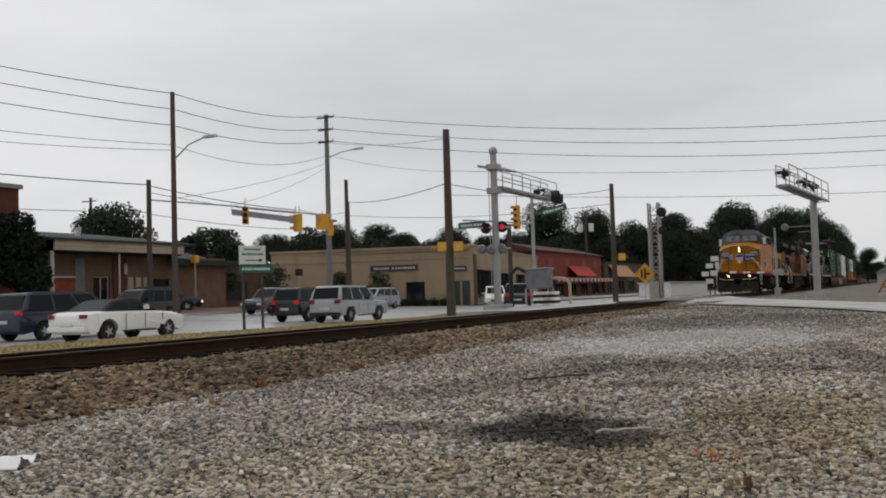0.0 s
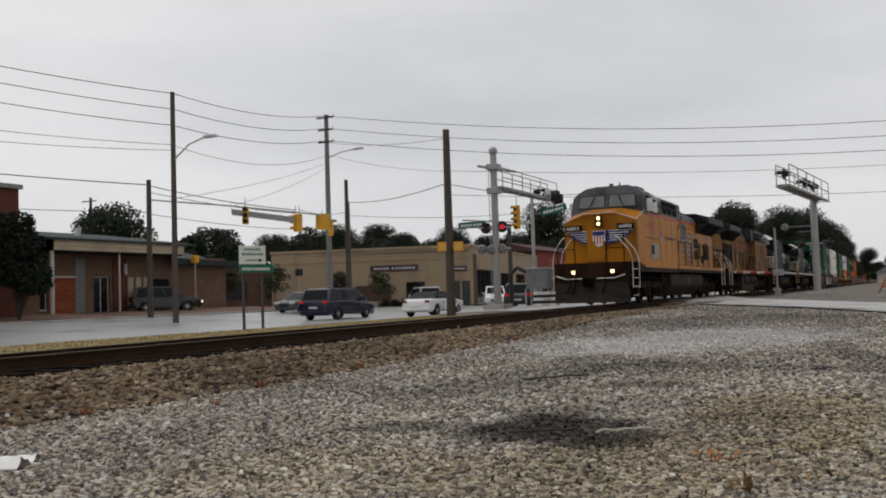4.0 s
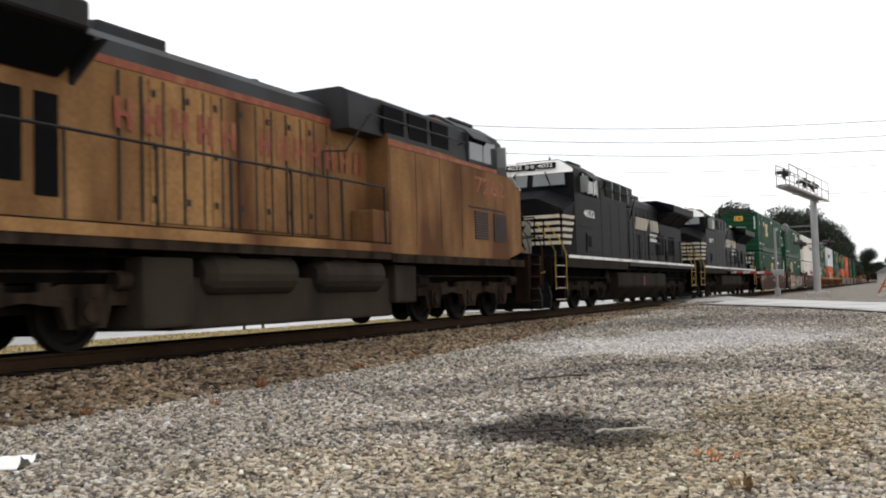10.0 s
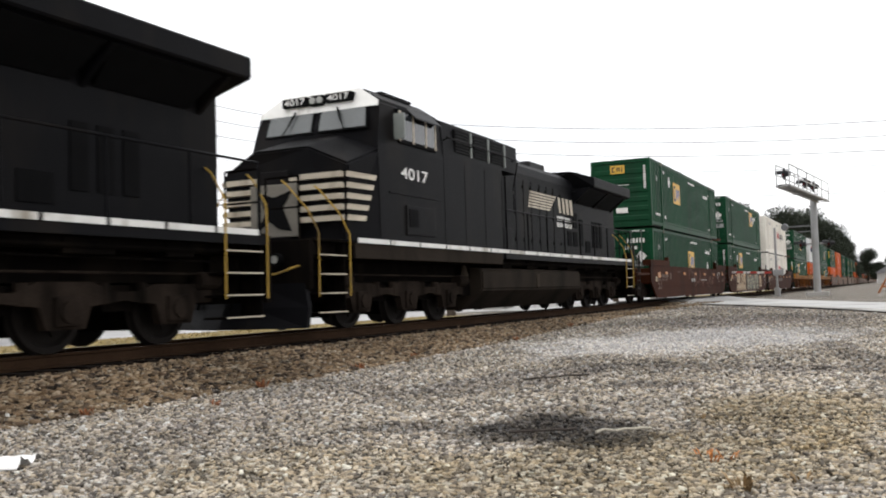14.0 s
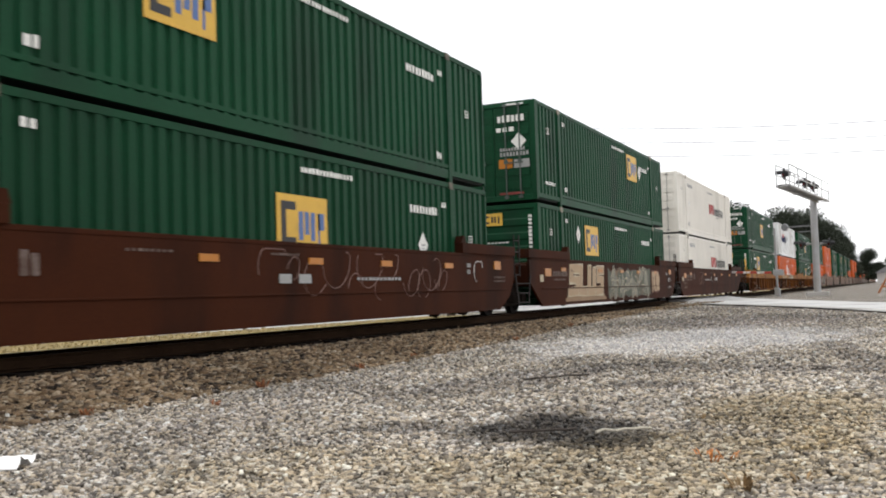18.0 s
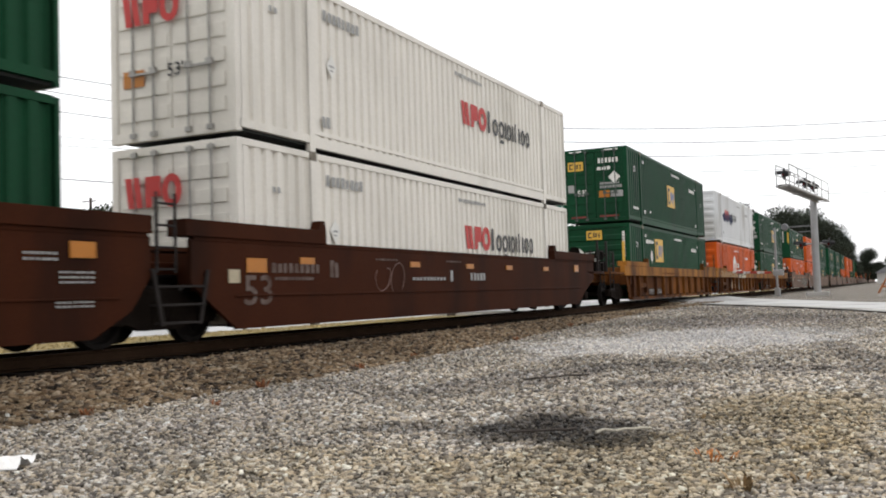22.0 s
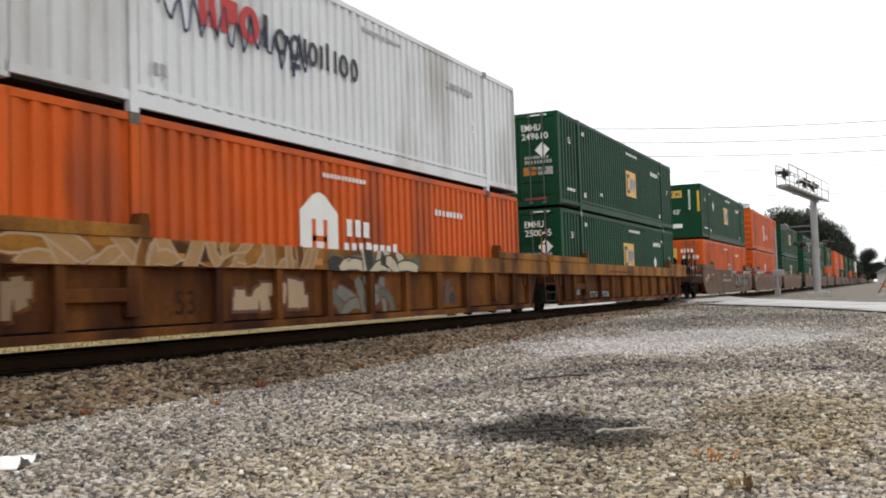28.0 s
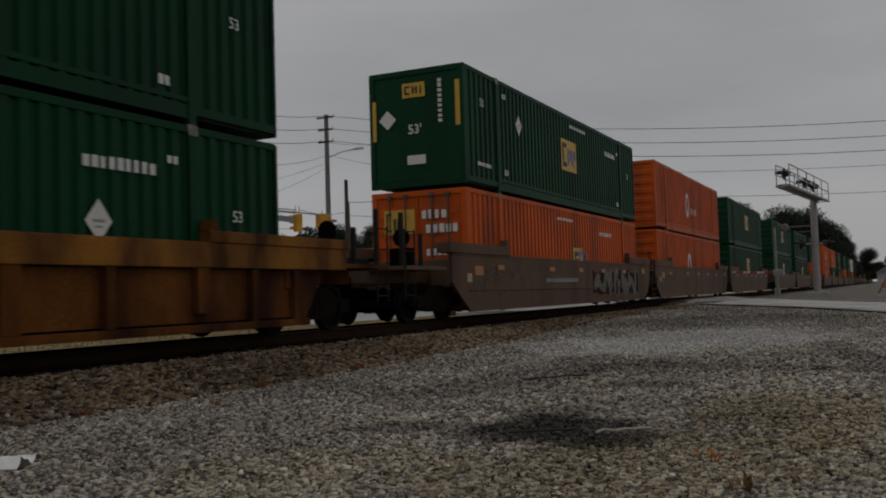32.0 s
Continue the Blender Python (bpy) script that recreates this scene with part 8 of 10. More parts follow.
wire((63.9, 29.2, 7.5), (48.5, 23.2, 6.2), 0.25, 0.02)
wire((63.1, 30.4, 11.5), (38.5, 24.4, 6.2), 0.3, 0.015)
wire((63.1, 30.4, 11.2), (45.0, 25.5, 6.4), 0.3, 0.015)
wire((41.9, 29.4, 7.6), (48.1, 23.2, 6.15), 0.18, 0.03, "thick dark span cable")
wire((41.9, 29.4, 7.2), (48.1, 23.2, 5.95), 0.15, 0.022)


def signal_head(name, m, lamps=3, label="yellow traffic signal head", back=False):
    """Housing with visors and lenses; its face looks along local -y."""
    ob = empty(name, m, label, "traffic light", "traffic signals")
    h = 0.36 * lamps
    bm = bmesh.new()
    box(bm, -0.19, -0.12, -h / 2, 0.19, 0.12, h / 2, 0.03)
    part("housing", bm, M_SIGNAL, ob)
    bm = bmesh.new()
    tube(bm, (0, 0, h / 2), (0, 0, h / 2 + 0.55), 0.025, n=6)
    part("hanger", bm, M_GALV, ob)
    for i in range(lamps):
        z = h / 2 - 0.18 - i * 0.36
        bm = bmesh.new()
        tube(bm, (0, -0.14, z), (0, -0.12, z), 0.14, n=14)
        part("lens", bm, M_LAMPDARK if i == 0 else M_BLACK, ob)
        bm = bmesh.new()
        for k in range(8):
            a0, a1 = math.pi * k / 8, math.pi * (k + 1) / 8
            q = [(0.16 * math.cos(a), z + 0.16 * math.sin(a)) for a in (a0, a1)]
            lo = [bm.verts.new((x, -0.13, zz)) for x, zz in q]
            hi = [bm.verts.new((x, -0.38, zz + 0.0)) for x, zz in q]
            bm.faces.new((lo[0], lo[1], hi[1], hi[0]))
        part("visor", bm, M_SIGNAL if back else M_BLACK, ob)
    return ob


# signals hung from the span beside the street
span = empty("signal_span", pose(0, 0, 0), "grey mast arm with long blank street sign over the street", "mast arm")
bm = bmesh.new()
pipe(bm, [(41.9, 29.4, 6.75), (45.0, 26.2, 6.42), (48.2, 23.1, 6.0), (51.0, 22.4, 5.9)], 0.05, 8)
part("arm", bm, M_GALV, span)
bm = bmesh.new()
d = Vector((3.3, -2.2, -0.42))
e = Vector((44.7, 25.5, 6.13))
q = [e, e + d, e + d - Vector((0, 0, 0.36)), e - Vector((0, 0, 0.36))]
n = Vector((-0.55, -0.83, 0)) * 0.04
a, b = [bm.verts.new(v) for v in q], [bm.verts.new(v + n) for v in q]
for i in range(4):
    bm.faces.new((a[i], a[(i + 1) % 4], b[(i + 1) % 4], b[i]))
bm.faces.new(b)
bm.faces.new(a[::-1])
part("sign_panel", bm, mat("grey_panel_sign", (0.25, 0.25, 0.26), 0.5), span, "long blank grey sign panel")
for i in range(6):
    bm = bmesh.new()
    c = e + d * (i / 5)
    tube(bm, c, c + Vector((0, 0, 0.42)), 0.015, n=5)
    part("hanger", bm, M_GALV, span)
signal_head("traffic_signal", pose(45.4, 25.0, 5.75, 0, 0, -60), 3)
signal_head("traffic_signal", pose(48.2, 23.0, 5.35, 0, 0, 120), 3, "yellow traffic signal seen from behind", True)
signal_head("traffic_signal", pose(48.4, 23.4, 5.35, 0, 0, 200), 3, "yellow traffic signal seen from the side", True)
back = empty("signal_backplate", pose(50.2, 22.6, 5.5, 0, 0, -26), "square yellow signal backplate", "traffic light")
bm = bmesh.new()
box(bm, -0.47, -0.05, -0.52, 0.47, 0.05, 0.52, 0.02)
part("plate", bm, M_SIGNAL, back)
bm = bmesh.new()
tube(bm, (0, 0, 0.5), (0, 0, 0.75), 0.03, n=6)
part("hanger", bm, M_GALV, back)
signal_head("traffic_signal", pose(50.9, 22.42, 5.15, 0, 0, 60), 3, "dark edge-on traffic signal")
# pedestrian signals on poles
for x, y, z, rz in ((41.0, 8.72, 2.9, -64), (41.05, 9.62, 2.93, -64), (61.6, 6.1, 2.75, -60)):
    ob = empty("pedestrian_signal", pose(x, y, z, 0, 0, rz), "yellow pedestrian signal box with a hood", "pedestrian signal", "pedestrian signals")
    bm = bmesh.new()
    box(bm, -0.24, -0.12, -0.24, 0.24, 0.12, 0.24, 0.02)
    part("housing", bm, M_SIGNAL, ob)
    bm = bmesh.new()
    box(bm, -0.2, -0.13, -0.2, 0.2, -0.118, 0.2)
    part("screen", bm, mat("amber_screen", (0.62, 0.36, 0.06), 0.4), ob)
    bm = bmesh.new()
    box(bm, -0.04, 0.1, -0.03, 0.04, 0.42, 0.03)
    box(bm, -0.5, 0.3, -0.03, 0.5, 0.36, 0.03)
    part("bracket", bm, M_SIGNAL, ob)
for x, y, top, col in ((53.5, 36.0, 3.9, M_SIGNAL), (62.5, 33.0, 2.9, M_BLACK)):
    z0 = ground_z(x, y)
    ob = empty("signal_post", pose(x, y, z0), "slim post with a pedestrian signal" if col is M_SIGNAL else "pale post with a dark pedestrian signal", "pedestrian signal", "pedestrian signals")
    bm = bmesh.new()
    tube(bm, (0, 0, -0.1), (0, 0, top - z0 - 0.4), 0.07, n=8)
    part("post", bm, B_BEIGE, ob)
    bm = bmesh.new()
    box(bm, -0.25, -0.2, top - z0 - 0.45, 0.25, 0.2, top - z0 + 0.1, 0.03)
    part("housing", bm, col, ob)

# signals and street signs beyond the crossing mast
signal_head("traffic_signal", pose(52.2, 9.95, 5.1, 0, 0, -115), 4, "yellow traffic signal seen from the side", True)
sp = empty("sign_pole", pose(58.3, 11.2, ground_z(58.3, 11.2)), "slim silver pole with a green street sign", "road sign")
bm = bmesh.new()
tube(bm, (0, 0, -0.1), (0, 0, 7.6), 0.13, 0.11, 10)
part("shaft", bm, M_SILVER, sp)
for x, y, z, rz, w, h, lean in ((0.6, -1.3, 6.45, -65, 1.8, 0.42, -14), (-5.5, 2.0, 5.3, -62, 1.7, 0.4, -3)):
    bm = bmesh.new()
    box(bm, -w / 2, -0.02, -h / 2, w / 2, 0.02, h / 2, 0.01)
    gs = part("street_sign", bm, M_SIGNGREEN, sp, "green street sign with pale bars", pose(x, y, z, 0, lean, rz))
    bars(gs, Matrix.Translation((-w * 0.4, -0.022, -0.08)) @ Matrix(((1, 0, 0, 0), (0, 0, -1, 0), (0, 1, 0, 0), (0, 0, 0, 1))), row_of_bars(w * 0.8, 0.16, 7, 5), M_SIGNWHITE, "lettering")
bm = bmesh.new()
tube(bm, (0, 0, 6.9), (0.9, -2.0, 6.9), 0.05, n=8)
tube(bm, (0, 0, 5.6), (-6.0, 2.4, 5.6), 0.05, n=8)
part("arm", bm, M_SILVER, sp)
pole(55.8, 11.9, 5.0, 0.17, "short brown wooden pole behind the crossing mast")
low = empty("low_building", pose(72.0, 62.0, -0.2, 0, 0, -64), "low brown brick building closing the side street", "building")
wallbox(low, "front_wall", I4, 0, -0.4, 24, 4.3, 0, 0.4, B_BROWN)
wallbox(low, "side_wall", I4, 0, -0.4, 0.4, 4.3, 0.4, 10, B_BROWN)
wallbox(low, "side_wall", I4, 23.6, -0.4, 24, 4.3, 0.4, 10, B_BROWN)
wallbox(low, "roof", I4, -0.2, 4.3, 24.2, 4.5, -0.2, 10, B_ROOF)
for k in range(5):
    wallbox(low, "window", I4, 2 + k * 4.4, 0.8, 4.4 + k * 4.4, 2.8, -0.05, -0.01, M_BLACK)

# direction sign between the track and the street
sign = empty("direction_sign", pose(30.6, 13.2, ground_z(30.6, 13.2) + 0.02, 0, 0, -26), "white direction sign above a green board on two posts", "road sign")
for x in (-0.42, 0.42):
    bm = bmesh.new()
    box(bm, x - 0.045, -0.045, -0.3, x + 0.045, 0.045, 3.2 if x < 0 else 3.0, 0.005)
    part("post", bm, mat("brown_post", (0.06, 0.05, 0.04), 0.8), sign)
bm = bmesh.new()
box(bm, -0.62, -0.09, 2.66, 0.56, -0.05, 3.42, 0.01)
w = part("white_board", bm, M_SIGNWHITE, sign, "white board with dark lettering bars and an arrow")
fm = Matrix.Translation((0, -0.094, 0)) @ Matrix(((1, 0, 0, 0), (0, 0, -1, 0), (0, 1, 0, 0), (0, 0, 0, 1)))
bars(w, fm, [(xx - 0.4, 3.22, ww, hh) for xx, _, ww, hh in row_of_bars(0.75, 0.09, 9, 1)] + [(xx - 0.5, 3.02, ww, hh) for xx, _, ww, hh in row_of_bars(0.95, 0.1, 9, 2)] + [(-0.35, 2.80, 0.6, 0.045)], M_SIGNGREEN, "lettering")
bm = bmesh.new()
prism(bm, [(0.25, 2.74), (0.42, 2.822), (0.25, 2.905)], "y", -0.098, -0.09)
part("arrow_head", bm, M_BLACK, w)
bm = bmesh.new()
box(bm, -0.64, -0.1, 2.32, 0.92, -0.05, 2.64, 0.01)
g = part("green_board", bm, M_SIGNGREEN, sign, "green name board with white lettering bars")
bars(g, fm @ Matrix.Translation((0, 0, 0.008)), [(xx - 0.5, 2.41, ww, hh) for xx, _, ww, hh in row_of_bars(1.25, 0.12, 11, 3)], M_SIGNWHITE, "lettering")

# ---- level-crossing signals ----
MZ = ground_z(44.8, 8.3)
mast = empty("crossing_signal", pose(44.8, 8.3, MZ), "silver level-crossing mast with cantilever walkway and lit red lamps", "railway signal", "crossing signals")
bm = bmesh.new()
tube(bm, (0, 0, -0.2), (0, 0, 8.1), 0.20, 0.17, 16)
part("mast", bm, M_SILVER, mast)
bm = bmesh.new()
for k in range(5):
    a0, a1 = math.pi * (k / 5 - 0.5), math.pi * ((k + 1) / 5 - 0.5)
    tube(bm, (0, 0, 8.3 + 0.24 * math.sin(a0)), (0, 0, 8.3 + 0.24 * math.sin(a1)), max(0.02, 0.24 * math.cos(a0)), max(0.02, 0.24 * math.cos(a1)), 14, False)
part("bell", bm, M_SILVER, mast, "round silver crossing bell")
bm = bmesh.new()
box(bm, -0.6, -0.6, -0.1, 0.6, 0.6, 0.25, 0.05)
part("footing", bm, M_WALK, mast)
for z in (7.45, 6.2):
    bm = bmesh.new()
    box(bm, -0.32, -0.32, z - 0.16, 0.32, 0.32, z + 0.16, 0.04)
    part("collar", bm, M_SILVER, mast)
bm = bmesh.new()
tube(bm, (-0.9, 0.5, 7.45), (2.4, -0.3, 7.45), 0.07, n=8)
part("top_arm", bm, M_SILVER, mast)


def cantilever(parent, a, b, drop, lamps, side, posts=5):
    """A walkway arm from a to b with a railing, hung with lamp pairs."""
    a, b = Vector(a), Vector(b)
    d = (b - a)
    across = Vector((-d.y, d.x, 0)).normalized() * 0.3
    bm = bmesh.new()
    for s in (-1, 1):
        tube(bm, a + across * s, b + across * s, 0.06, n=8)
    n = 9
    for i in range(n + 1):
        c = a + d * (i / n)
        tube(bm, c - across, c + across, 0.025, n=6)
    part("walkway_beam", bm, M_SILVER, parent)
    bm = bmesh.new()
    q = [a + across, b + across, b - across, a - across]
    lo, hi = [bm.verts.new(v + Vector((0, 0, 0.07))) for v in q], [bm.verts.new(v + Vector((0, 0, 0.09))) for v in q]
    for i in range(4):
        bm.faces.new((lo[i], lo[(i + 1) % 4], hi[(i + 1) % 4], hi[i]))
    bm.faces.new(lo[::-1])
    bm.faces.new(hi)
    part("walkway_deck", bm, M_SILVER, parent)
    for s in (-1, 1):
        bm = bmesh.new()
        for i in range(posts):
            c = a + d * (i / (posts - 1)) + across * s
            tube(bm, c, c + Vector((0, 0, 1.05)), 0.028, n=6)
        for h in (0.55, 1.05):
            tube(bm, a + across * s + Vector((0, 0, h)), b + across * s + Vector((0, 0, h)), 0.028, n=6)
        part("railing", bm, M_SILVER, parent)
    for f, lit in lamps:
        c = a + d * f - Vector((0, 0, drop))
        lamp_pair(parent, c, side, lit)


def lamp_pair(parent, c, side, lit):
    """A round signal lamp with black backing and hood on each side of c."""
    c = Vector(c)
    bm = bmesh.new()
    tube(bm, c - side * 0.02, c + side * 0.02, 0.30, n=20)
    bk = part("backing", bm, M_BLACK, parent, "round black lamp backing")
    bm = bmesh.new()
    tube(bm, c + side * 0.02, c + side * 0.12, 0.14, n=16)
    part("lens", bm, M_LAMPRED if lit else M_LAMPDARK, bk, "lit red lamp" if lit else "dark red lamp")
    bm = bmesh.new()
    up = Vector((0, 0, 1))
    r = up.cross(side)
    for k in range(9):
        a0, a1 = math.pi * k / 9, math.pi * (k + 1) / 9
        q = [c + r * (0.17 * math.cos(t)) + up * (0.17 * math.sin(t)) for t in (a0, a1)]
        v = [bm.verts.new(q[0]), bm.verts.new(q[1]), bm.verts.new(q[1] + side * 0.4), bm.verts.new(q[0] + side * 0.4)]
        bm.faces.new(v)
    part("hood", bm, M_BLACK, bk)
    bm = bmesh.new()
    tube(bm, c - side * 0.02, c - side * 0.3, 0.17, 0.1, 12)
    part("lamp_case", bm, M_BLACK, bk)


TOCAM = Vector((-0.92, -0.38, 0)).normalized()
cantilever(mast, (0.2, -0.1, 6.1 - MZ), (9.0, -0.1, 6.1 - MZ), -0.35, ((0.72, False), (0.9, False)), Vector((0.25, -1, 0)).normalized(), 4)
for dx, z, lit in ((-0.5, 4.25, False), (0.35, 4.3, True)):
    r = Vector((0.38, -0.92, 0))
    lamp_pair(mast, r * dx + Vector((0, 0, z)), TOCAM, lit)
for dx, z in ((-0.75, 3.15), (-0.25, 3.1), (0.3, 3.15)):
    r = Vector((0.38, -0.92, 0))
    c = r * dx + Vector((0, 0, z))
    bm = bmesh.new()
    tube(bm, c, c + TOCAM * 0.25, 0.26, 0.16, 14)
    part("rear_lamp_case", bm, M_GUN, mast, "grey back of a lamp")
for z in (3.15, 4.27):
    bm = bmesh.new()
    r = Vector((0.38, -0.92, 0))
    tube(bm, r * -0.95 + Vector((0, 0, z)), r * 0.75 + Vector((0, 0, z)), 0.05, n=8)
    part("lamp_bar", bm, M_SILVER, mast)
bm = bmesh.new()
for x in (-0.16, 0.16):
    tube(bm, (x, 0.24, 0.3), (x, 0.24, 7.4), 0.02, n=5)
for i in range(22):
    tube(bm, (-0.16, 0.24, 0.5 + i * 0.32), (0.16, 0.24, 0.5 + i * 0.32), 0.014, n=5)
part("ladder", bm, M_SILVER, mast)
# a cluster of large lamps at the walkway's tip
for q, (dx, dz) in enumerate(((7.6, 0.15), (8.3, 0.25), (8.9, 0.1))):
    c = Vector((dx, -0.35, 6.1 - MZ + dz))
    way = Vector((0.55, -0.8, 0)).normalized()
    bm = bmesh.new()
    tube(bm, c - way * 0.25, c + way * 0.05, 0.2, 0.36, 16)
    case = part("lamp_drum", bm, M_SILVER if q < 2 else M_BLACK, mast, "silver drum of a crossing lamp")
    bm = bmesh.new()
    tube(bm, c + way * 0.06, c + way * 0.4, 0.34, 0.30, 16)
    part("lamp_hood", bm, M_BLACK, case, "black lamp hood")

RZ = ground_z(57.3, -6.4)
mast2 = empty("crossing_signal", pose(57.3, -6.4, RZ), "silver level-crossing mast with a caged cantilever of red lamps", "railway signal", "crossing signals")
bm = bmesh.new()
tube(bm, (0, 0, -0.2), (0, 0, 5.55), 0.2, 0.19, 16)
part("mast", bm, M_SILVER, mast2)
bm = bmesh.new()
box(bm, -0.6, -0.6, -0.1, 0.6, 0.6, 0.22, 0.05)
part("footing", bm, M_WALK, mast2)
cantilever(mast2, (0.7, -0.5, 5.3 - RZ), (-10.2, 0.62, 5.3 - RZ), -0.62, ((0.28, False), (0.5, False), (0.97, False)), Vector((-0.25, 0.97, 0)).normalized(), 6)
for dy, z in ((-0.75, 3.0), (0.75, 3.0)):
    lamp_pair(mast2, (0, dy, z), Vector((-0.3, 0.95, 0)).normalized(), False)
bm = bmesh.new()
tube(bm, (0, -0.9, 3.0), (0, 0.9, 3.0), 0.05, n=8)
part("lamp_bar", bm, M_SILVER, mast2)
bm = bmesh.new()
box(bm, -0.05, 0.15, 4.0, 0.05, 1.5, 4.08, 0.01)
box(bm, -0.05, 0.15, 3.7, 0.05, 0.9, 3.76, 0.01)
tube(bm, (0.1, 1.62, 4.04), (-0.16, 1.62, 4.04), 0.22, 0.17, 14)
part("bracket_lamp", bm, M_GUN, mast2, "grey lamp on a thin bracket")
gate = empty("gate_mechanism", pose(58.5, -4.1, ground_z(58.5, -4.1)), "silver gate post with a lowered white barrier arm", "barrier", "crossing signals")
bm = bmesh.new()
tube(bm, (0, 0, -0.1), (-0.15, 0, 4.1), 0.075, 0.06, 12)
part("post", bm, M_SILVER, gate)
bm = bmesh.new()
box(bm, -0.18, -0.16, 0.0, 0.18, 0.16, 0.5, 0.04)
part("foot_box", bm, M_SILVER, gate)
bm = bmesh.new()
box(bm, -0.16, -0.4, 1.25, 0.16, 0.2, 1.6, 0.05)
part("gear_case", bm, M_SILVER, gate, "silver gate gear case")
for i in range(6):
    bm = bmesh.new()
    box(bm, -0.04 + i * 0.12, 0.3 + i * 0.42, 1.38 + i * 0.02, 0.06 + i * 0.12, 0.71 + i * 0.42, 1.50 + i * 0.02, 0.01)
    part("barrier_section", bm, P_WHITE if i % 2 else mat("barrier_red", (0.4, 0.05, 0.04), 0.6), gate)

tower = empty("railway_signal", pose(80, 8.0, ground_z(80, 8.0)), "silver lattice wayside signal tower with black heads", "railway signal")
for x, y in ((-0.42, -0.42), (0.42, -0.42), (-0.42, 0.42), (0.42, 0.42)):
    bm = bmesh.new()
    box(bm, x - 0.07, y - 0.07, -0.3, x + 0.07, y + 0.07, 8.45, 0.01)
    part("leg", bm, M_SILVER, tower)
for i in range(9):
    bm = bmesh.new()
    z = 0.2 + i * 0.9
    for (xa, ya), (xb, yb) in (((-0.42, -0.42), (0.42, -0.42)), ((0.42, -0.42), (0.42, 0.42)), ((0.42, 0.42), (-0.42, 0.42)), ((-0.42, 0.42), (-0.42, -0.42))):
        tube(bm, (xa, ya, z), (xb, yb, z + 0.85), 0.035, n=5)
        tube(bm, (xa, ya, z), (xb, yb, z), 0.03, n=5)
    part("brace", bm, M_SILVER, tower)
for z in (7.6, 6.0):
    bm = bmesh.new()
    tube(bm, (-0.5, -0.75, z), (-0.4, -0.75, z), 0.42 if z > 7 else 0.34, n=18)
    tube(bm, (-0.5, -0.75, z), (-0.95, -0.75, z), 0.15, n=10)
    hd = part("signal_head", bm, M_BLACK, tower, "round black signal head")
bm = bmesh.new()
box(bm, -0.7, -0.3, 0.0, -0.42, 0.5, 1.6, 0.03)
part("relay_case", bm, M_SILVER, tower)

hut = empty("relay_cabinet", pose(52.3, 8.6, ground_z(52.3, 8.6)), "silver equipment cabinet with a curved conduit", "cabinet")
bm = bmesh.new()
box(bm, -0.5, -0.6, 1.0, 0.5, 0.75, 2.15, 0.04)
part("case", bm, M_GUN, hut)
bm = bmesh.new()
box(bm, -0.56, -0.68, 2.15, 0.56, 0.83, 2.23, 0.03)
part("lid", bm, M_SILVER, hut)
for x, y in ((-0.45, -0.6), (0.45, -0.6), (-0.45, 0.8), (0.45, 0.8)):
    bm = bmesh.new()
    tube(bm, (x, y, -0.1), (x, y, 1.02), 0.05, n=8)
    part("leg", bm, M_SILVER, hut)
bm = bmesh.new()
pipe(bm, [(0, -0.7, 1.6), (0, -1.5, 1.55), (0, -1.8, 1.3), (0, -1.8, -0.1)], 0.09, 8)
part("conduit", bm, B_BEIGE, hut, "pale bent conduit")
bm = bmesh.new()
pipe(bm, [(0.0, 0.9, 2.0), (0, 1.5, 2.3), (0, 1.9, 1.9), (0, 1.9, -0.1)], 0.11, 8)
part("conduit", bm, M_BLACK, hut)
pad = empty("striped_block", pose(47.6, 6.7, ground_z(47.6, 6.7)), "low block with black and white bands beside the road", "barrier")
for i in range(5):
    bm = bmesh.new()
    box(bm, -0.4, -0.75 + i * 0.01, i * 0.16, 0.4, 0.55 - i * 0.01, i * 0.16 + 0.155, 0.01)
    part("band", bm, P_WHITE if i % 2 == 0 else M_BLACK, pad)
warn = empty("warning_sign", pose(75, 7.8, ground_z(75, 7.8), 0, 0, -58), "yellow diamond warning sign with a black symbol", "road sign")
bm = bmesh.new()
tube(bm, (0, 0.05, -0.1), (0, 0.05, 2.9), 0.04, n=8)
part("post", bm, M_GALV, warn)
bm = bmesh.new()
prism(bm, [(-0.85, 2.3), (0, 1.45), (0.85, 2.3), (0, 3.15)], "y", -0.03, 0.0)
dd = part("diamond", bm, M_SIGNAL, warn)
bm = bmesh.new()
for x0, z0, x1, z1 in ((-0.08, 1.85, 0.08, 2.75), (0.08, 2.2, 0.4, 2.36), (-0.35, 1.95, -0.2, 2.65)):
    box(bm, x0, -0.045, z0, x1, -0.031, z1)
part("symbol", bm, M_BLACK, dd)
for x, y, h, label in ((100, 6.5, 3.4, "back of small signs on a dark post"), (103, 7.5, 2.6, "small pale sign on a post"), (92, 4.6, 3.9, "small white square sign near the track")):
    ob = empty("small_sign", pose(x, y, ground_z(x, y)), label, "road sign", "small signs past the crossing")
    bm = bmesh.new()
    tube(bm, (0, 0, -0.1), (0, 0, h), 0.05, n=8)
    part("post", bm, M_BLACK, ob)
    for i, (dy, dz) in enumerate(((-0.5, 0.0), (0.45, -0.1), (0.0, -0.9))):
        bm = bmesh.new()
        box(bm, -0.06, dy - 0.38, h + dz - 0.3, -0.03, dy + 0.38, h + dz + 0.2, 0.01)
        part("panel", bm, M_SIGNWHITE, ob)
cone = empty("orange_barricade", pose(62.5, -10.2, ground_z(62.5, -10.2)), "leaning orange and white barricade by the gravel road", "barricade")
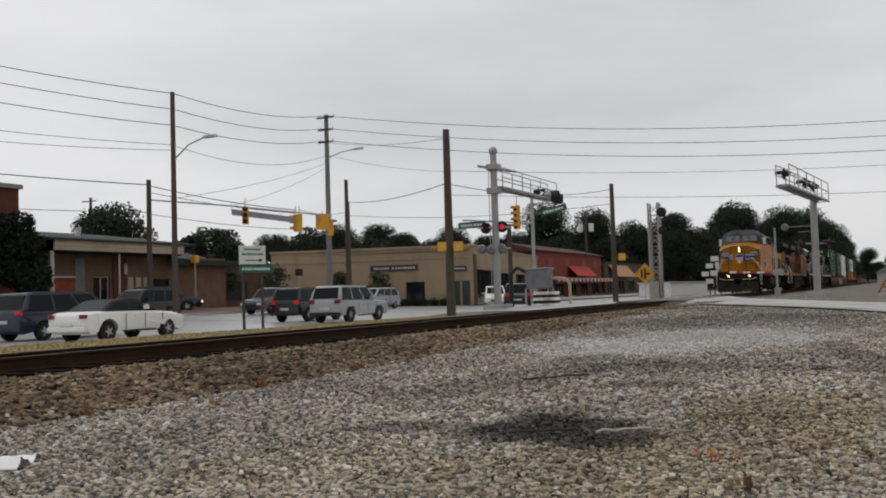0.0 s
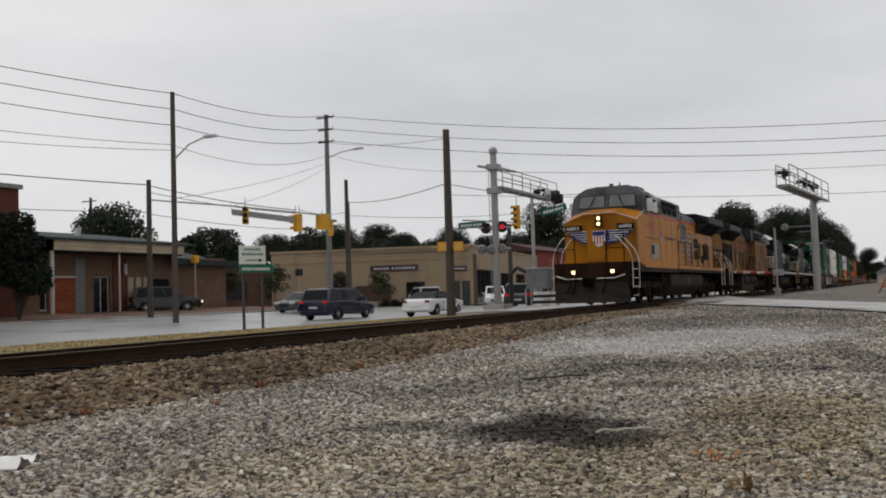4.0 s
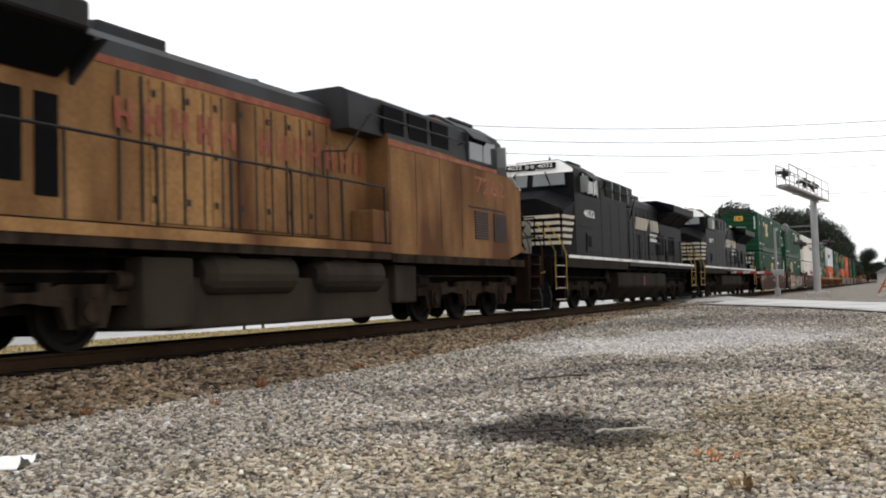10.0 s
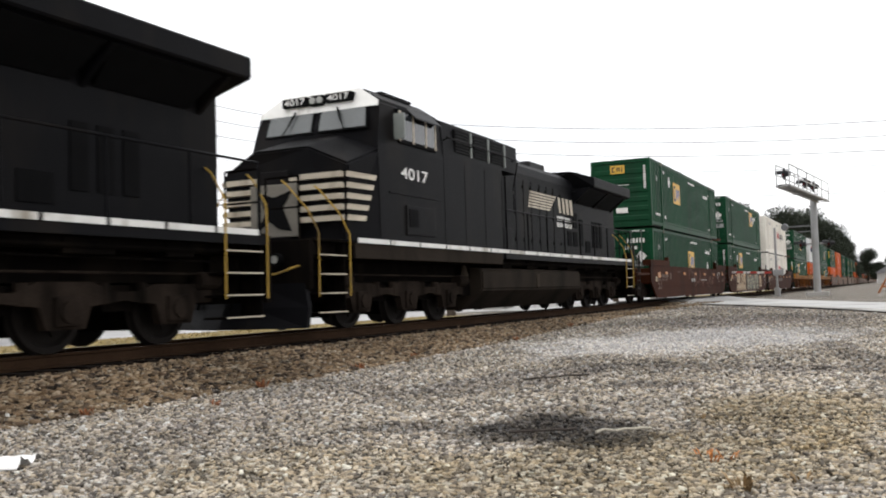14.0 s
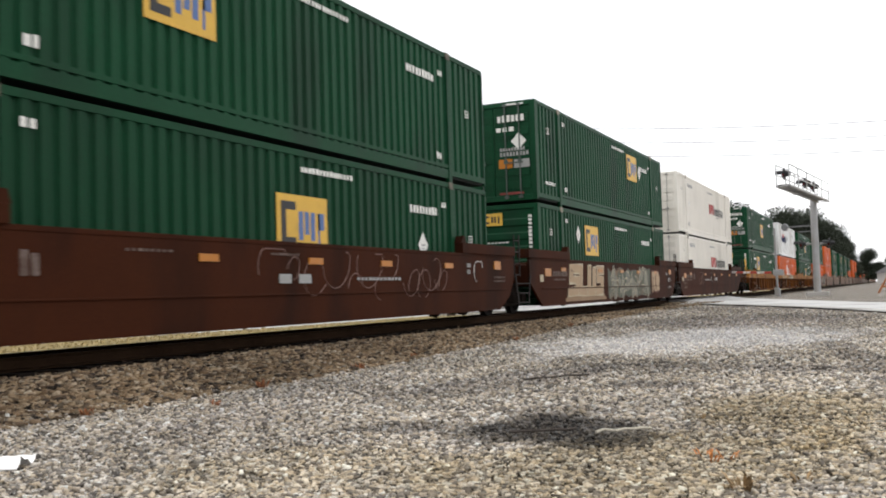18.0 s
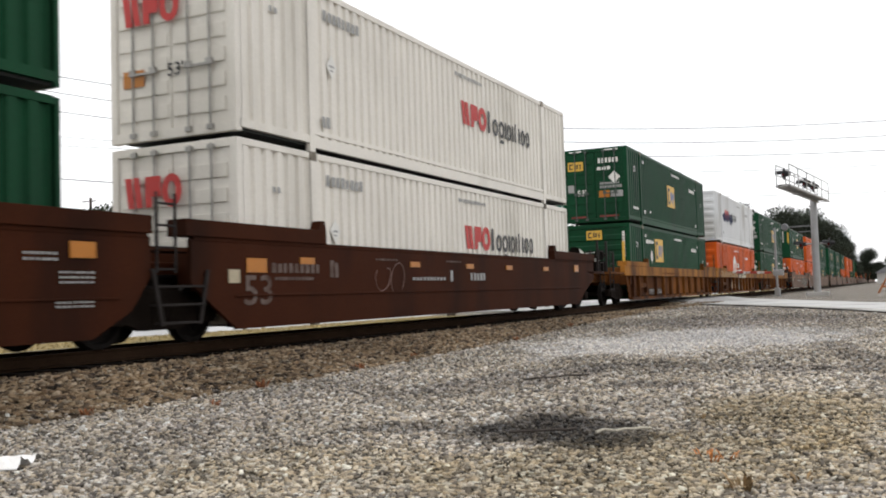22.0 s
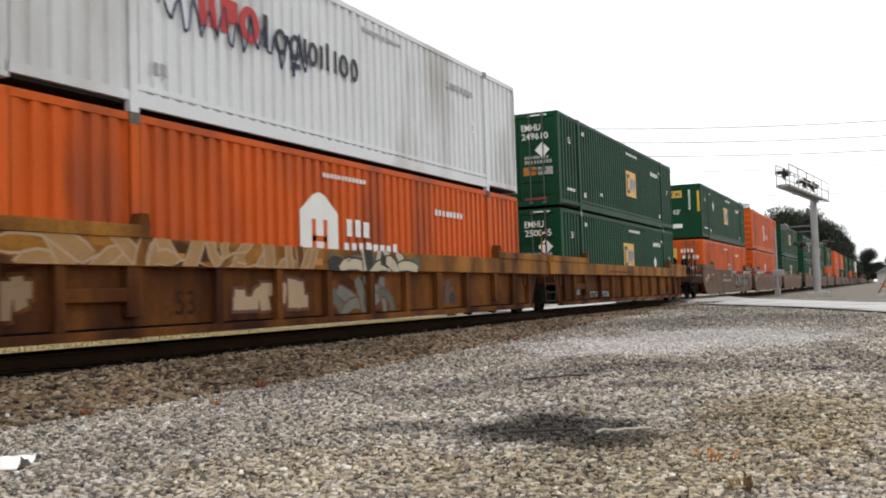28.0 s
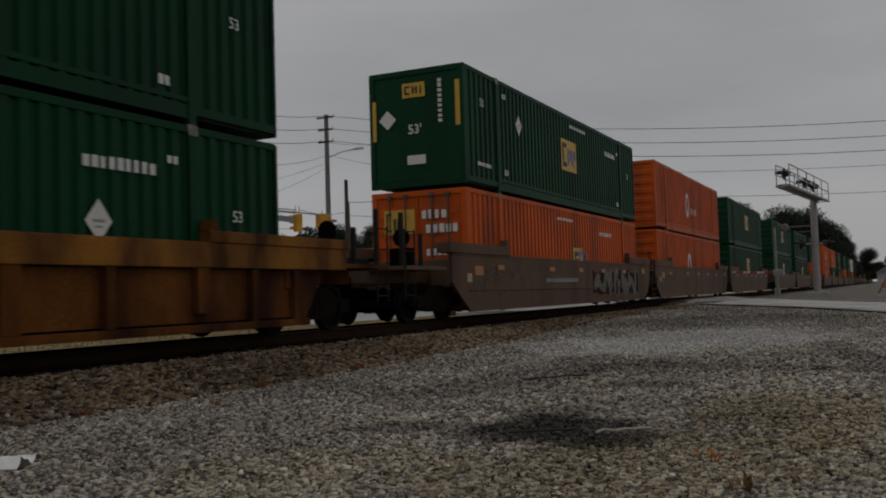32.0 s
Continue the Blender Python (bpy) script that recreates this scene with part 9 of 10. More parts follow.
for i, (a, b) in enumerate((((0, -0.5, 0), (0, 0.1, 1.1)), ((0, 0.7, 0), (0, 0.1, 1.1)), ((0, -0.3, 0.4), (0, 0.5, 0.4)))):
    bm = bmesh.new()
    tube(bm, a, b, 0.07, n=6)
    part("bar", bm, mat("barricade_orange", (0.28, 0.10, 0.04), 0.6), cone)
post = empty("marker_post", pose(60.5, -11.6, ground_z(60.5, -11.6)), "pale wooden marker post beside the gravel road", "post")
bm = bmesh.new()
box(bm, -0.06, -0.06, -0.1, 0.06, 0.06, 1.0, 0.01)
part("stake", bm, B_BEIGE, post)
verge2 = grid("grass_patch", steps(58.5, 130, 6), [-40, -25, -16, -13, -11.5, -10.5], M_GRASS, 0.02)
tagged(verge2, "patch of dry grass beside the gravel road", "grass", kind="structure")


# ---- trees ----
def leaf_mat(name, c, var=0.4):
    return mat(name, c, 0.7, var=0.3, scale=0.8, fine=6, bump=0, spread=var, island=True, spec=0.2)


LEAF_FAR = leaf_mat("far_leaves", (0.024, 0.031, 0.019))
LEAF_MID = leaf_mat("leaves", (0.024, 0.034, 0.016))
LEAF_DARK = leaf_mat("dark_leaves", (0.010, 0.015, 0.008))
LEAF_DULL = leaf_mat("dull_leaves", (0.045, 0.045, 0.022))
BARK = mat("bark", (0.06, 0.045, 0.035), 0.9, var=0.3, scale=3, fine=25, bump=0.5)


def crown_mesh(name, clumps, leaves, size, material, seed, hollow=0.55, stray=0.12):
    """Small leaf faces spread through the outer part of several clumps (x, y, z, rx, ry, rz)."""
    rng = np.random.default_rng(seed)
    w = np.array([c[3] * c[4] for c in clumps])
    pick = rng.choice(len(clumps), leaves, p=w / w.sum())
    c = np.array(clumps)[pick]
    d = rng.normal(size=(leaves, 3))
    d /= np.linalg.norm(d, axis=1, keepdims=True)
    rad = (hollow + (1.08 - hollow) * rng.random((leaves, 1)) ** 0.7) * (1 + stray * rng.normal(size=(leaves, 1)))
    p = c[:, :3] + d * c[:, 3:6] * rad
    a = rng.normal(size=(leaves, 3))
    a /= np.linalg.norm(a, axis=1, keepdims=True)
    b = np.cross(a, rng.normal(size=(leaves, 3)))
    b /= np.linalg.norm(b, axis=1, keepdims=True)
    s = size * rng.uniform(0.6, 1.3, (leaves, 1))
    v = np.stack([p - a * s, p - b * s * 0.55, p + a * s, p + b * s * 0.55], 1).reshape(-1, 3)
    me = bpy.data.meshes.new(name)
    me.vertices.add(len(v))
    me.vertices.foreach_set("co", v.ravel())
    me.loops.add(4 * leaves)
    me.loops.foreach_set("vertex_index", np.arange(4 * leaves))
    me.polygons.add(leaves)
    me.polygons.foreach_set("loop_start", np.arange(0, 4 * leaves, 4))
    me.polygons.foreach_set("loop_total", np.full(leaves, 4))
    me.update(calc_edges=True)
    me.materials.append(material)
    return me


def tree(m, height, spread, label, seed, leaves=1600, size=0.45, leafmat=None, trunk=0.3, low=0.25, group="trees", hollow=0.55):
    """Tapered trunk, forking limbs, and an uneven crown with gaps."""
    rnd = random.Random(seed)
    ob = empty("tree", m, label, "tree", group)
    bm = bmesh.new()
    h0 = height * low
    tube(bm, (0, 0, -0.3), (0, 0, h0), trunk, trunk * 0.7, 9)
    clumps = []
    for i in range(rnd.randint(9, 13)):
        a = i * 2.4 + rnd.uniform(-0.4, 0.4)
        f = rnd.random()
        z = h0 + (height - h0) * (0.18 + 0.66 * f)
        r = spread * rnd.uniform(0.35, 0.72) * (1.15 - 0.75 * f)
        c = (r * math.cos(a), r * math.sin(a), z)
        mid = (c[0] * 0.4, c[1] * 0.4, h0 + (z - h0) * 0.45)
        tube(bm, (0, 0, h0 * 0.9), mid, trunk * 0.5, trunk * 0.3, 6)
        tube(bm, mid, c, trunk * 0.3, trunk * 0.08, 5)
        q = spread * rnd.uniform(0.32, 0.55)
        clumps.append((*c, q, q, q * rnd.uniform(0.6, 0.85)))
    clumps.append((0, 0, height - spread * 0.4, spread * 0.42, spread * 0.42, spread * 0.36))
    part("trunk", bm, BARK, ob)
    me = crown_mesh("crown", clumps, leaves, size, leafmat or LEAF_MID, seed, hollow, 0.05)
    cr = new("crown", me)
    cr.parent = ob
    return ob


far_kinds = [tree(pose(600 + i * 30, 300, 0), 1.0 * h, s, "dark green broadleaf tree on the far rise", 40 + i, 24000, 0.22, LEAF_FAR, 0.35, 0.12, "far trees", 0.25) for i, (h, s) in enumerate(((15, 7), (17, 8), (13, 6.5), (18, 7.5)))]
rows = []
rnd = random.Random(11)
# a wooded rise behind the shops and along the line
for k in range(30):
    rows.append((190 + rnd.uniform(-14, 30) + k * 3.2, 118 - k * 2.3 + rnd.uniform(-5, 5), rnd.uniform(0.85, 1.12)))
for x, y, s in ((236, 33, 1.1), (250, 26, 1.1), (262, 29, 1.3), (243, 41, 1.0), (225, 46, 1.0), (275, 20, 1.0), (215, 55, 1.0), (205, 62, 1.05), (232, 24, 0.9), (222, 36, 0.9), (214, 43, 0.9), (206, 50, 0.95),
                (198, 56, 0.9), (245, 17.5, 0.8), (258, 15.5, 0.85), (212, 9.6, 0.78), (221, 8.2, 0.85), (230, 8.5, 0.86), (240, 7.8, 0.9), (251, 7.6, 0.88), (263, 6.4, 0.85), (276, 5.2, 0.82), (292, 4.6, 0.75),
                (300, -4, 0.85), (318, -7, 0.85), (335, -12, 0.85), (352, -18, 0.9), (370, -26, 0.9), (395, -36, 1.0), (420, -48, 1.0), (380, 6, 0.9), (345, 7, 0.9), (320, 6, 0.8)):
    rows.append((x, y, s * (0.72 if y < 0 else 1.22 if y < 20 else 1.1)))
for k in range(44):
    rows.append((200 + k * 2.6 + rnd.uniform(-4, 4), 134 - k * 2.55 + rnd.uniform(-3, 3), rnd.uniform(0.95, 1.1)))
for i, (x, y, s) in enumerate(rows):
    src = far_kinds[i % 4]
    m = pose(x, y, -0.4, 0, 0, rnd.uniform(0, 360)) @ Matrix.Diagonal((s, s, s * rnd.uniform(0.9, 1.08), 1))
    if i < 4:
        src.matrix_basis = m
    else:
        c = copy_thing(src, pose(0, 0, 0))
        c.matrix_basis = m
# a low dark thicket closes the foot of the rise
thick = crown_mesh("thicket", [(150 + i * 4.5, 88 - i * 1.55 + 4 * math.sin(i * 1.3), 2.0 + math.sin(i * 2.1), 7, 5, 4.2) for i in range(48)], 30000, 0.42, LEAF_FAR, 77, 0.2)
woods = crown_mesh("woods", [(192 + k * 3.2 + 3 * math.sin(k * 2.3), 122 - k * 2.45 + 3 * math.cos(k * 1.7), 6.0 + 1.2 * math.sin(k * 1.9), 6.5, 6.0, 4.8 + math.sin(k * 2.9)) for k in range(38)], 60000, 0.26, LEAF_FAR, 78, 0.3, 0.05)
tagged(new("woods", woods), "dark green understorey closing the gaps between far trees", "woods", kind="stuff")
tagged(new("thicket", thick), "dense dark green thicket at the foot of the trees", "bushes", kind="stuff")
tree(pose(74, 66, -0.2), 11.0, 6.2, "broadleaf tree behind the brick building", 61, 15000, 0.2, LEAF_MID, 0.32, 0.3)
tree(pose(84, 63, -0.2), 8.6, 2.8, "smaller broadleaf tree behind the brick building", 62, 9000, 0.18, LEAF_MID, 0.26, 0.3)
tree(pose(95, 66, -0.2), 8.6, 3.2, "broadleaf tree behind the side street", 63, 9000, 0.18, LEAF_MID, 0.26, 0.3)
tree(pose(112, 82, -0.2), 12.0, 5, "broadleaf tree behind the corner store", 64, 5000, 0.26, LEAF_FAR, 0.3, 0.25)
tree(pose(104, 60, -0.2), 10.5, 3.6, "broadleaf tree rising above the store roof", 67, 4500, 0.22, LEAF_FAR, 0.25, 0.3)
tree(pose(122, 62, -0.2), 10.5, 4.5, "broadleaf tree rising above the store roof", 68, 4500, 0.24, LEAF_FAR, 0.25, 0.3)
tree(pose(34.2, 31.2, -0.3), 6.0, 1.9, "dense dark evergreen tree before the brick corner", 65, 16000, 0.10, LEAF_DARK, 0.16, 0.06)
tree(pose(32.0, 31.6, -0.3), 6.4, 2.2, "dense dark evergreen tree before the brick corner", 66, 16000, 0.10, LEAF_DARK, 0.16, 0.06)
for x, y, h, s, sd in ((66.0, 38.0, 3.9, 1.5, 71), (69.5, 33.5, 3.3, 1.3, 72), (71.5, 30.8, 3.2, 1.3, 73), (61.8, 39.5, 3.4, 1.1, 74)):
    tree(pose(x, y, ground_z(x, y)), h, s, "young street tree with thin dull foliage", sd, 1500, 0.11, LEAF_DULL, 0.06, 0.35, "street trees")
# conifer behind the sign
con = empty("conifer", pose(61.0, 42.0, -0.2), "narrow dark conifer beside the side street", "tree")
bm = bmesh.new()
tube(bm, (0, 0, -0.2), (0, 0, 7.0), 0.12, 0.02, 8)
part("trunk", bm, BARK, con)
cr = new("crown", crown_mesh("crown", [(0, 0, 1.2 + i * 0.62, 1.25 - i * 0.12, 1.25 - i * 0.12, 0.5) for i in range(10)], 4200, 0.14, LEAF_DARK, 9, 0.3))
cr.parent = con
for i in range(7):
    b = empty("shrub", Matrix.Translation(tanm @ Vector((FL - 8.4 + i * 0.95, -0.9, -0.55))), "low dark clipped shrub before the store", "shrub", "shrubs before the store")
    c = new("foliage", crown_mesh("foliage", [(0, 0, 0.35, 0.55, 0.5, 0.42)], 500, 0.09, LEAF_DARK, 200 + i, 0.3))
    c.parent = b

# ---- small things on the lot ----
litter = empty("litter", pose(4.25, -5.1, ground_z(4.25, -5.1) + 0.02, 0, 0, 30), "crumpled white paper litter on the gravel", "litter")
for k, (x0, w, lift) in enumerate(((-0.2, 0.19, 0.06), (0.02, 0.21, 0.04))):
    bm = bmesh.new()
    rr = random.Random(k)
    n = 5
    vs = [[bm.verts.new((x0 + w * i / n, -0.07 + 0.15 * j / 3 + rr.uniform(-0.012, 0.012), 0.012 + lift * math.sin(math.pi * i / n) * rr.uniform(0.6, 1.2))) for j in range(4)] for i in range(n + 1)]
    lo = [[bm.verts.new(v.co - Vector((0, 0, 0.006))) for v in r] for r in vs]
    for i in range(n):
        for j in range(3):
            bm.faces.new((vs[i][j], vs[i + 1][j], vs[i + 1][j + 1], vs[i][j + 1]))
            bm.faces.new((lo[i][j], lo[i][j + 1], lo[i + 1][j + 1], lo[i + 1][j]))
    part("paper", bm, mat("paper", (0.78, 0.77, 0.75), 0.8, var=0.06), litter)


def stick(x, y, length, turn, colour, label, seed):
    rr = random.Random(seed)
    pts = [Vector((0, 0, 0.03))]
    for i in range(6):
        pts.append(pts[-1] + Vector((length / 6, rr.uniform(-0.035, 0.035), rr.uniform(-0.01, 0.012))))
    bm = bmesh.new()
    pipe(bm, pts, 0.011, 6)
    ob = part("twig", bm, colour, None, label, pose(x, y, ground_z(x, y) + 0.02, 0, 0, turn))
    tagged(ob, label, "twig", "twigs on the lot")


TWIG = mat("twig", (0.045, 0.036, 0.03), 0.9)
stick(9.9, -6.45, 0.9, -38, TWIG, "dark crooked twig on the gravel", 1)
stick(6.35, -8.35, 0.42, -58, mat("pale_twig", (0.4, 0.37, 0.3), 0.9), "pale bare twig beside the oil stain", 2)
stick(6.2, -7.75, 0.5, -50, TWIG, "dark twig lying in the oil stain", 3)
stick(11.5, -9.4, 0.5, -15, TWIG, "dark twig on the gravel", 4)
stick(14.5, -10.6, 0.9, -30, TWIG, "dark twig on the gravel", 5)


def tuft(x, y, h, n, colour, label, seed):
    """A tuft of dry stems and leaves."""
    rr = random.Random(seed)
    bm = bmesh.new()
    for i in range(n):
        a, r = rr.uniform(0, 6.28), rr.uniform(0, 0.07)
        b = Vector((r * math.cos(a), r * math.sin(a), 0))
        t = b + Vector((math.cos(a) * h * rr.uniform(0.2, 0.9), math.sin(a) * h * rr.uniform(0.2, 0.9), h * rr.uniform(0.3, 1)))
        s = Vector((-math.sin(a), math.cos(a), 0)) * h * 0.09
        m1 = (b + t) / 2 + Vector((0, 0, h * 0.18))
        v = [bm.verts.new(q) for q in (b - s * 0.4, b + s * 0.4, m1 + s, t, m1 - s)]
        bm.faces.new(v)
    ob = part("weed", bm, colour, None, label, pose(x, y, ground_z(x, y) + 0.01))
    tagged(ob, label, "weed", "dry weeds on the lot", "stuff")


RUSTY = mat("rusty_leaves", (0.24, 0.095, 0.04), 0.9, var=0.4, spread=0.3, island=True)
DRY = mat("dry_leaves", (0.24, 0.16, 0.08), 0.9, var=0.4, spread=0.3, island=True)
ORANGE_LEAF = mat("orange_leaf", (0.45, 0.17, 0.05), 0.8, var=0.3, spread=0.2, island=True)
for i, (x, y, h, n, c) in enumerate(((8.9, -3.55, 0.12, 26, RUSTY), (11.3, -3.45, 0.10, 20, RUSTY), (7.2, -4.25, 0.09, 16, RUSTY), (13.2, -3.3, 0.10, 20, RUSTY), (17.0, -3.6, 0.10, 18, RUSTY), (5.05, -3.7, 0.09, 22, RUSTY), (6.3, -3.5, 0.1, 20, RUSTY),
                                         (4.9, -9.55, 0.11, 24, DRY), (5.2, -9.8, 0.08, 12, DRY), (7.4, -8.9, 0.06, 10, DRY), (5.9, -5.6, 0.05, 10, DRY), (21, -3.4, 0.12, 20, RUSTY), (26, -3.5, 0.12, 20, DRY), (30, -3.4, 0.14, 20, DRY))):
    tuft(x, y, h, n, c, "small tuft of rust-brown dry weed in the gravel" if c is RUSTY else "small tuft of dry tan weed in the gravel", 300 + i)
for i, (x, y) in enumerate(((5.66, -9.26), (5.74, -9.33), (5.8, -9.2))):
    tuft(x, y, 0.07, 9, ORANGE_LEAF, "curled orange dead leaf on the gravel", 330 + i)


# blades of dry grass on the verge
def blades(name, n, x0, x1, y0, y1, h, material, label, seed):
    rng = np.random.default_rng(seed)
    x, y = rng.uniform(x0, x1, n), rng.uniform(y0, y1, n)
    z = np.array([ground_z(a, b) for a, b in zip(x, y)]) + 0.02
    a = rng.uniform(0, 6.283, n)
    hh = h * rng.uniform(0.4, 1.2, n)
    w = 0.02
    v = np.stack([np.stack([x - w * np.cos(a), y - w * np.sin(a), z], 1), np.stack([x + w * np.cos(a), y + w * np.sin(a), z], 1), np.stack([x + rng.normal(0, 0.04, n), y + rng.normal(0, 0.04, n), z + hh], 1)], 1).reshape(-1, 3)
    me = bpy.data.meshes.new(name)
    me.from_pydata(v.tolist(), [], np.arange(3 * n).reshape(-1, 3).tolist())
    me.materials.append(material)
    tagged(new(name, me), label, "grass", kind="stuff")


blades("dry_grass", 22000, 6, 41, 3.6, 13.0, 0.045, mat("grass_blade", (0.28, 0.215, 0.09), 0.9, var=0.3, spread=0.35, island=True), "short dry yellow grass on the verge", 8)


# ---- road vehicles ----
V_TYRE = mat("tyre", (0.012, 0.012, 0.012), 0.8, var=0.2)
V_RIM = mat("alloy_rim", (0.40, 0.40, 0.41), 0.35, 0.8, var=0.1)
V_GLASS = mat("car_glass", (0.008, 0.010, 0.011), 0.08, var=0.05, bump=0, spec=0.12)
V_TRIM = mat("black_trim", (0.018, 0.018, 0.018), 0.6, var=0.1)
V_TAIL = mat("tail_lamp", (0.16, 0.010, 0.010), 0.25, var=0.05, bump=0)
V_BRAKE = mat("lit_brake_lamp", (0.55, 0.02, 0.015), 0.25, var=0, bump=0, emit=0.06)
V_HEAD = mat("head_lamp", (0.55, 0.55, 0.53), 0.15, var=0.05, bump=0)
V_HEADLIT = mat("lit_head_lamp", (1.0, 0.85, 0.6), 0.15, var=0, bump=0, emit=1.5)
V_GAP = mat("panel_gap", (0.07, 0.07, 0.07), 0.7)
V_PLATE = mat("plate", (0.45, 0.45, 0.43), 0.5)


def paint(name, c):
    return mat(name, c, 0.2, var=0.04, scale=0.6, fine=10, bump=0, spec=0.5)


# side outlines from the tail (x 0) to the nose, lower body and glasshouse
SHAPES = {
    "coupe": dict(L=4.55, W=0.91, H=1.38, body=((0.06, 0.42), (0.0, 0.62), (0.05, 0.92), (0.35, 1.0), (1.25, 1.0), (2.9, 0.98), (4.0, 0.90), (4.45, 0.78), (4.55, 0.6), (4.5, 0.4), (4.35, 0.24), (0.25, 0.27)), cab=((0.70, 0.97), (1.4, 1.36), (2.1, 1.39), (2.45, 1.34), (3.2, 0.96)), base=1.0, wheel=0.34, axles=(0.92, 3.64)),
    "sedan": dict(L=4.62, W=0.89, H=1.45, body=((0.0, 0.45), (0.03, 0.9), (0.3, 1.04), (1.2, 1.0), (3.2, 0.95), (4.25, 0.82), (4.55, 0.65), (4.62, 0.4), (4.45, 0.2), (0.2, 0.25)), cab=((0.45, 1.02), (1.2, 1.40), (1.9, 1.46), (2.6, 1.41), (3.55, 0.93)), base=1.0, wheel=0.32, axles=(0.98, 3.68)),
    "minivan": dict(L=5.08, W=0.98, H=1.75, body=((0.0, 0.4), (0.02, 1.0), (0.1, 1.08), (2.5, 1.05), (4.1, 1.0), (4.85, 0.8), (5.05, 0.6), (5.08, 0.35), (4.9, 0.2), (0.15, 0.25)), cab=((0.12, 1.05), (0.38, 1.66), (0.7, 1.74), (2.9, 1.74), (3.25, 1.68), (4.25, 0.98)), base=1.05, wheel=0.34, axles=(0.98, 4.0)),
    "suv": dict(L=4.7, W=0.93, H=1.78, body=((0.0, 0.5), (0.02, 1.0), (0.08, 1.12), (2.2, 1.08), (3.4, 1.06), (4.45, 0.98), (4.66, 0.8), (4.7, 0.5), (4.5, 0.32), (0.2, 0.35)), cab=((0.08, 1.08), (0.30, 1.72), (0.6, 1.79), (2.5, 1.77), (2.8, 1.70), (3.45, 1.05)), base=1.06, wheel=0.38, axles=(0.9, 3.6)),
    "pickup": dict(L=5.6, W=0.98, H=1.85, body=((0.0, 0.55), (0.02, 1.1), (2.3, 1.1), (2.35, 1.12), (4.4, 1.12), (5.4, 1.02), (5.58, 0.8), (5.6, 0.5), (5.4, 0.35), (0.2, 0.4)), cab=((2.35, 1.1), (2.55, 1.75), (2.9, 1.84), (3.8, 1.82), (4.45, 1.1)), base=1.1, wheel=0.4, axles=(1.15, 4.6)),
}


def rounded(pts, times=2, closed=False):
    """An outline with its corners cut, so that it runs in soft curves."""
    for _ in range(times):
        out = []
        n = len(pts)
        for i in range(n if closed else n - 1):
            (xa, za), (xb, zb) = pts[i], pts[(i + 1) % n]
            out += [(xa * 0.8 + xb * 0.2, za * 0.8 + zb * 0.2), (xa * 0.2 + xb * 0.8, za * 0.2 + zb * 0.8)]
        pts = out if closed else [pts[0]] + out[1:-1] + [pts[-1]]
    return pts


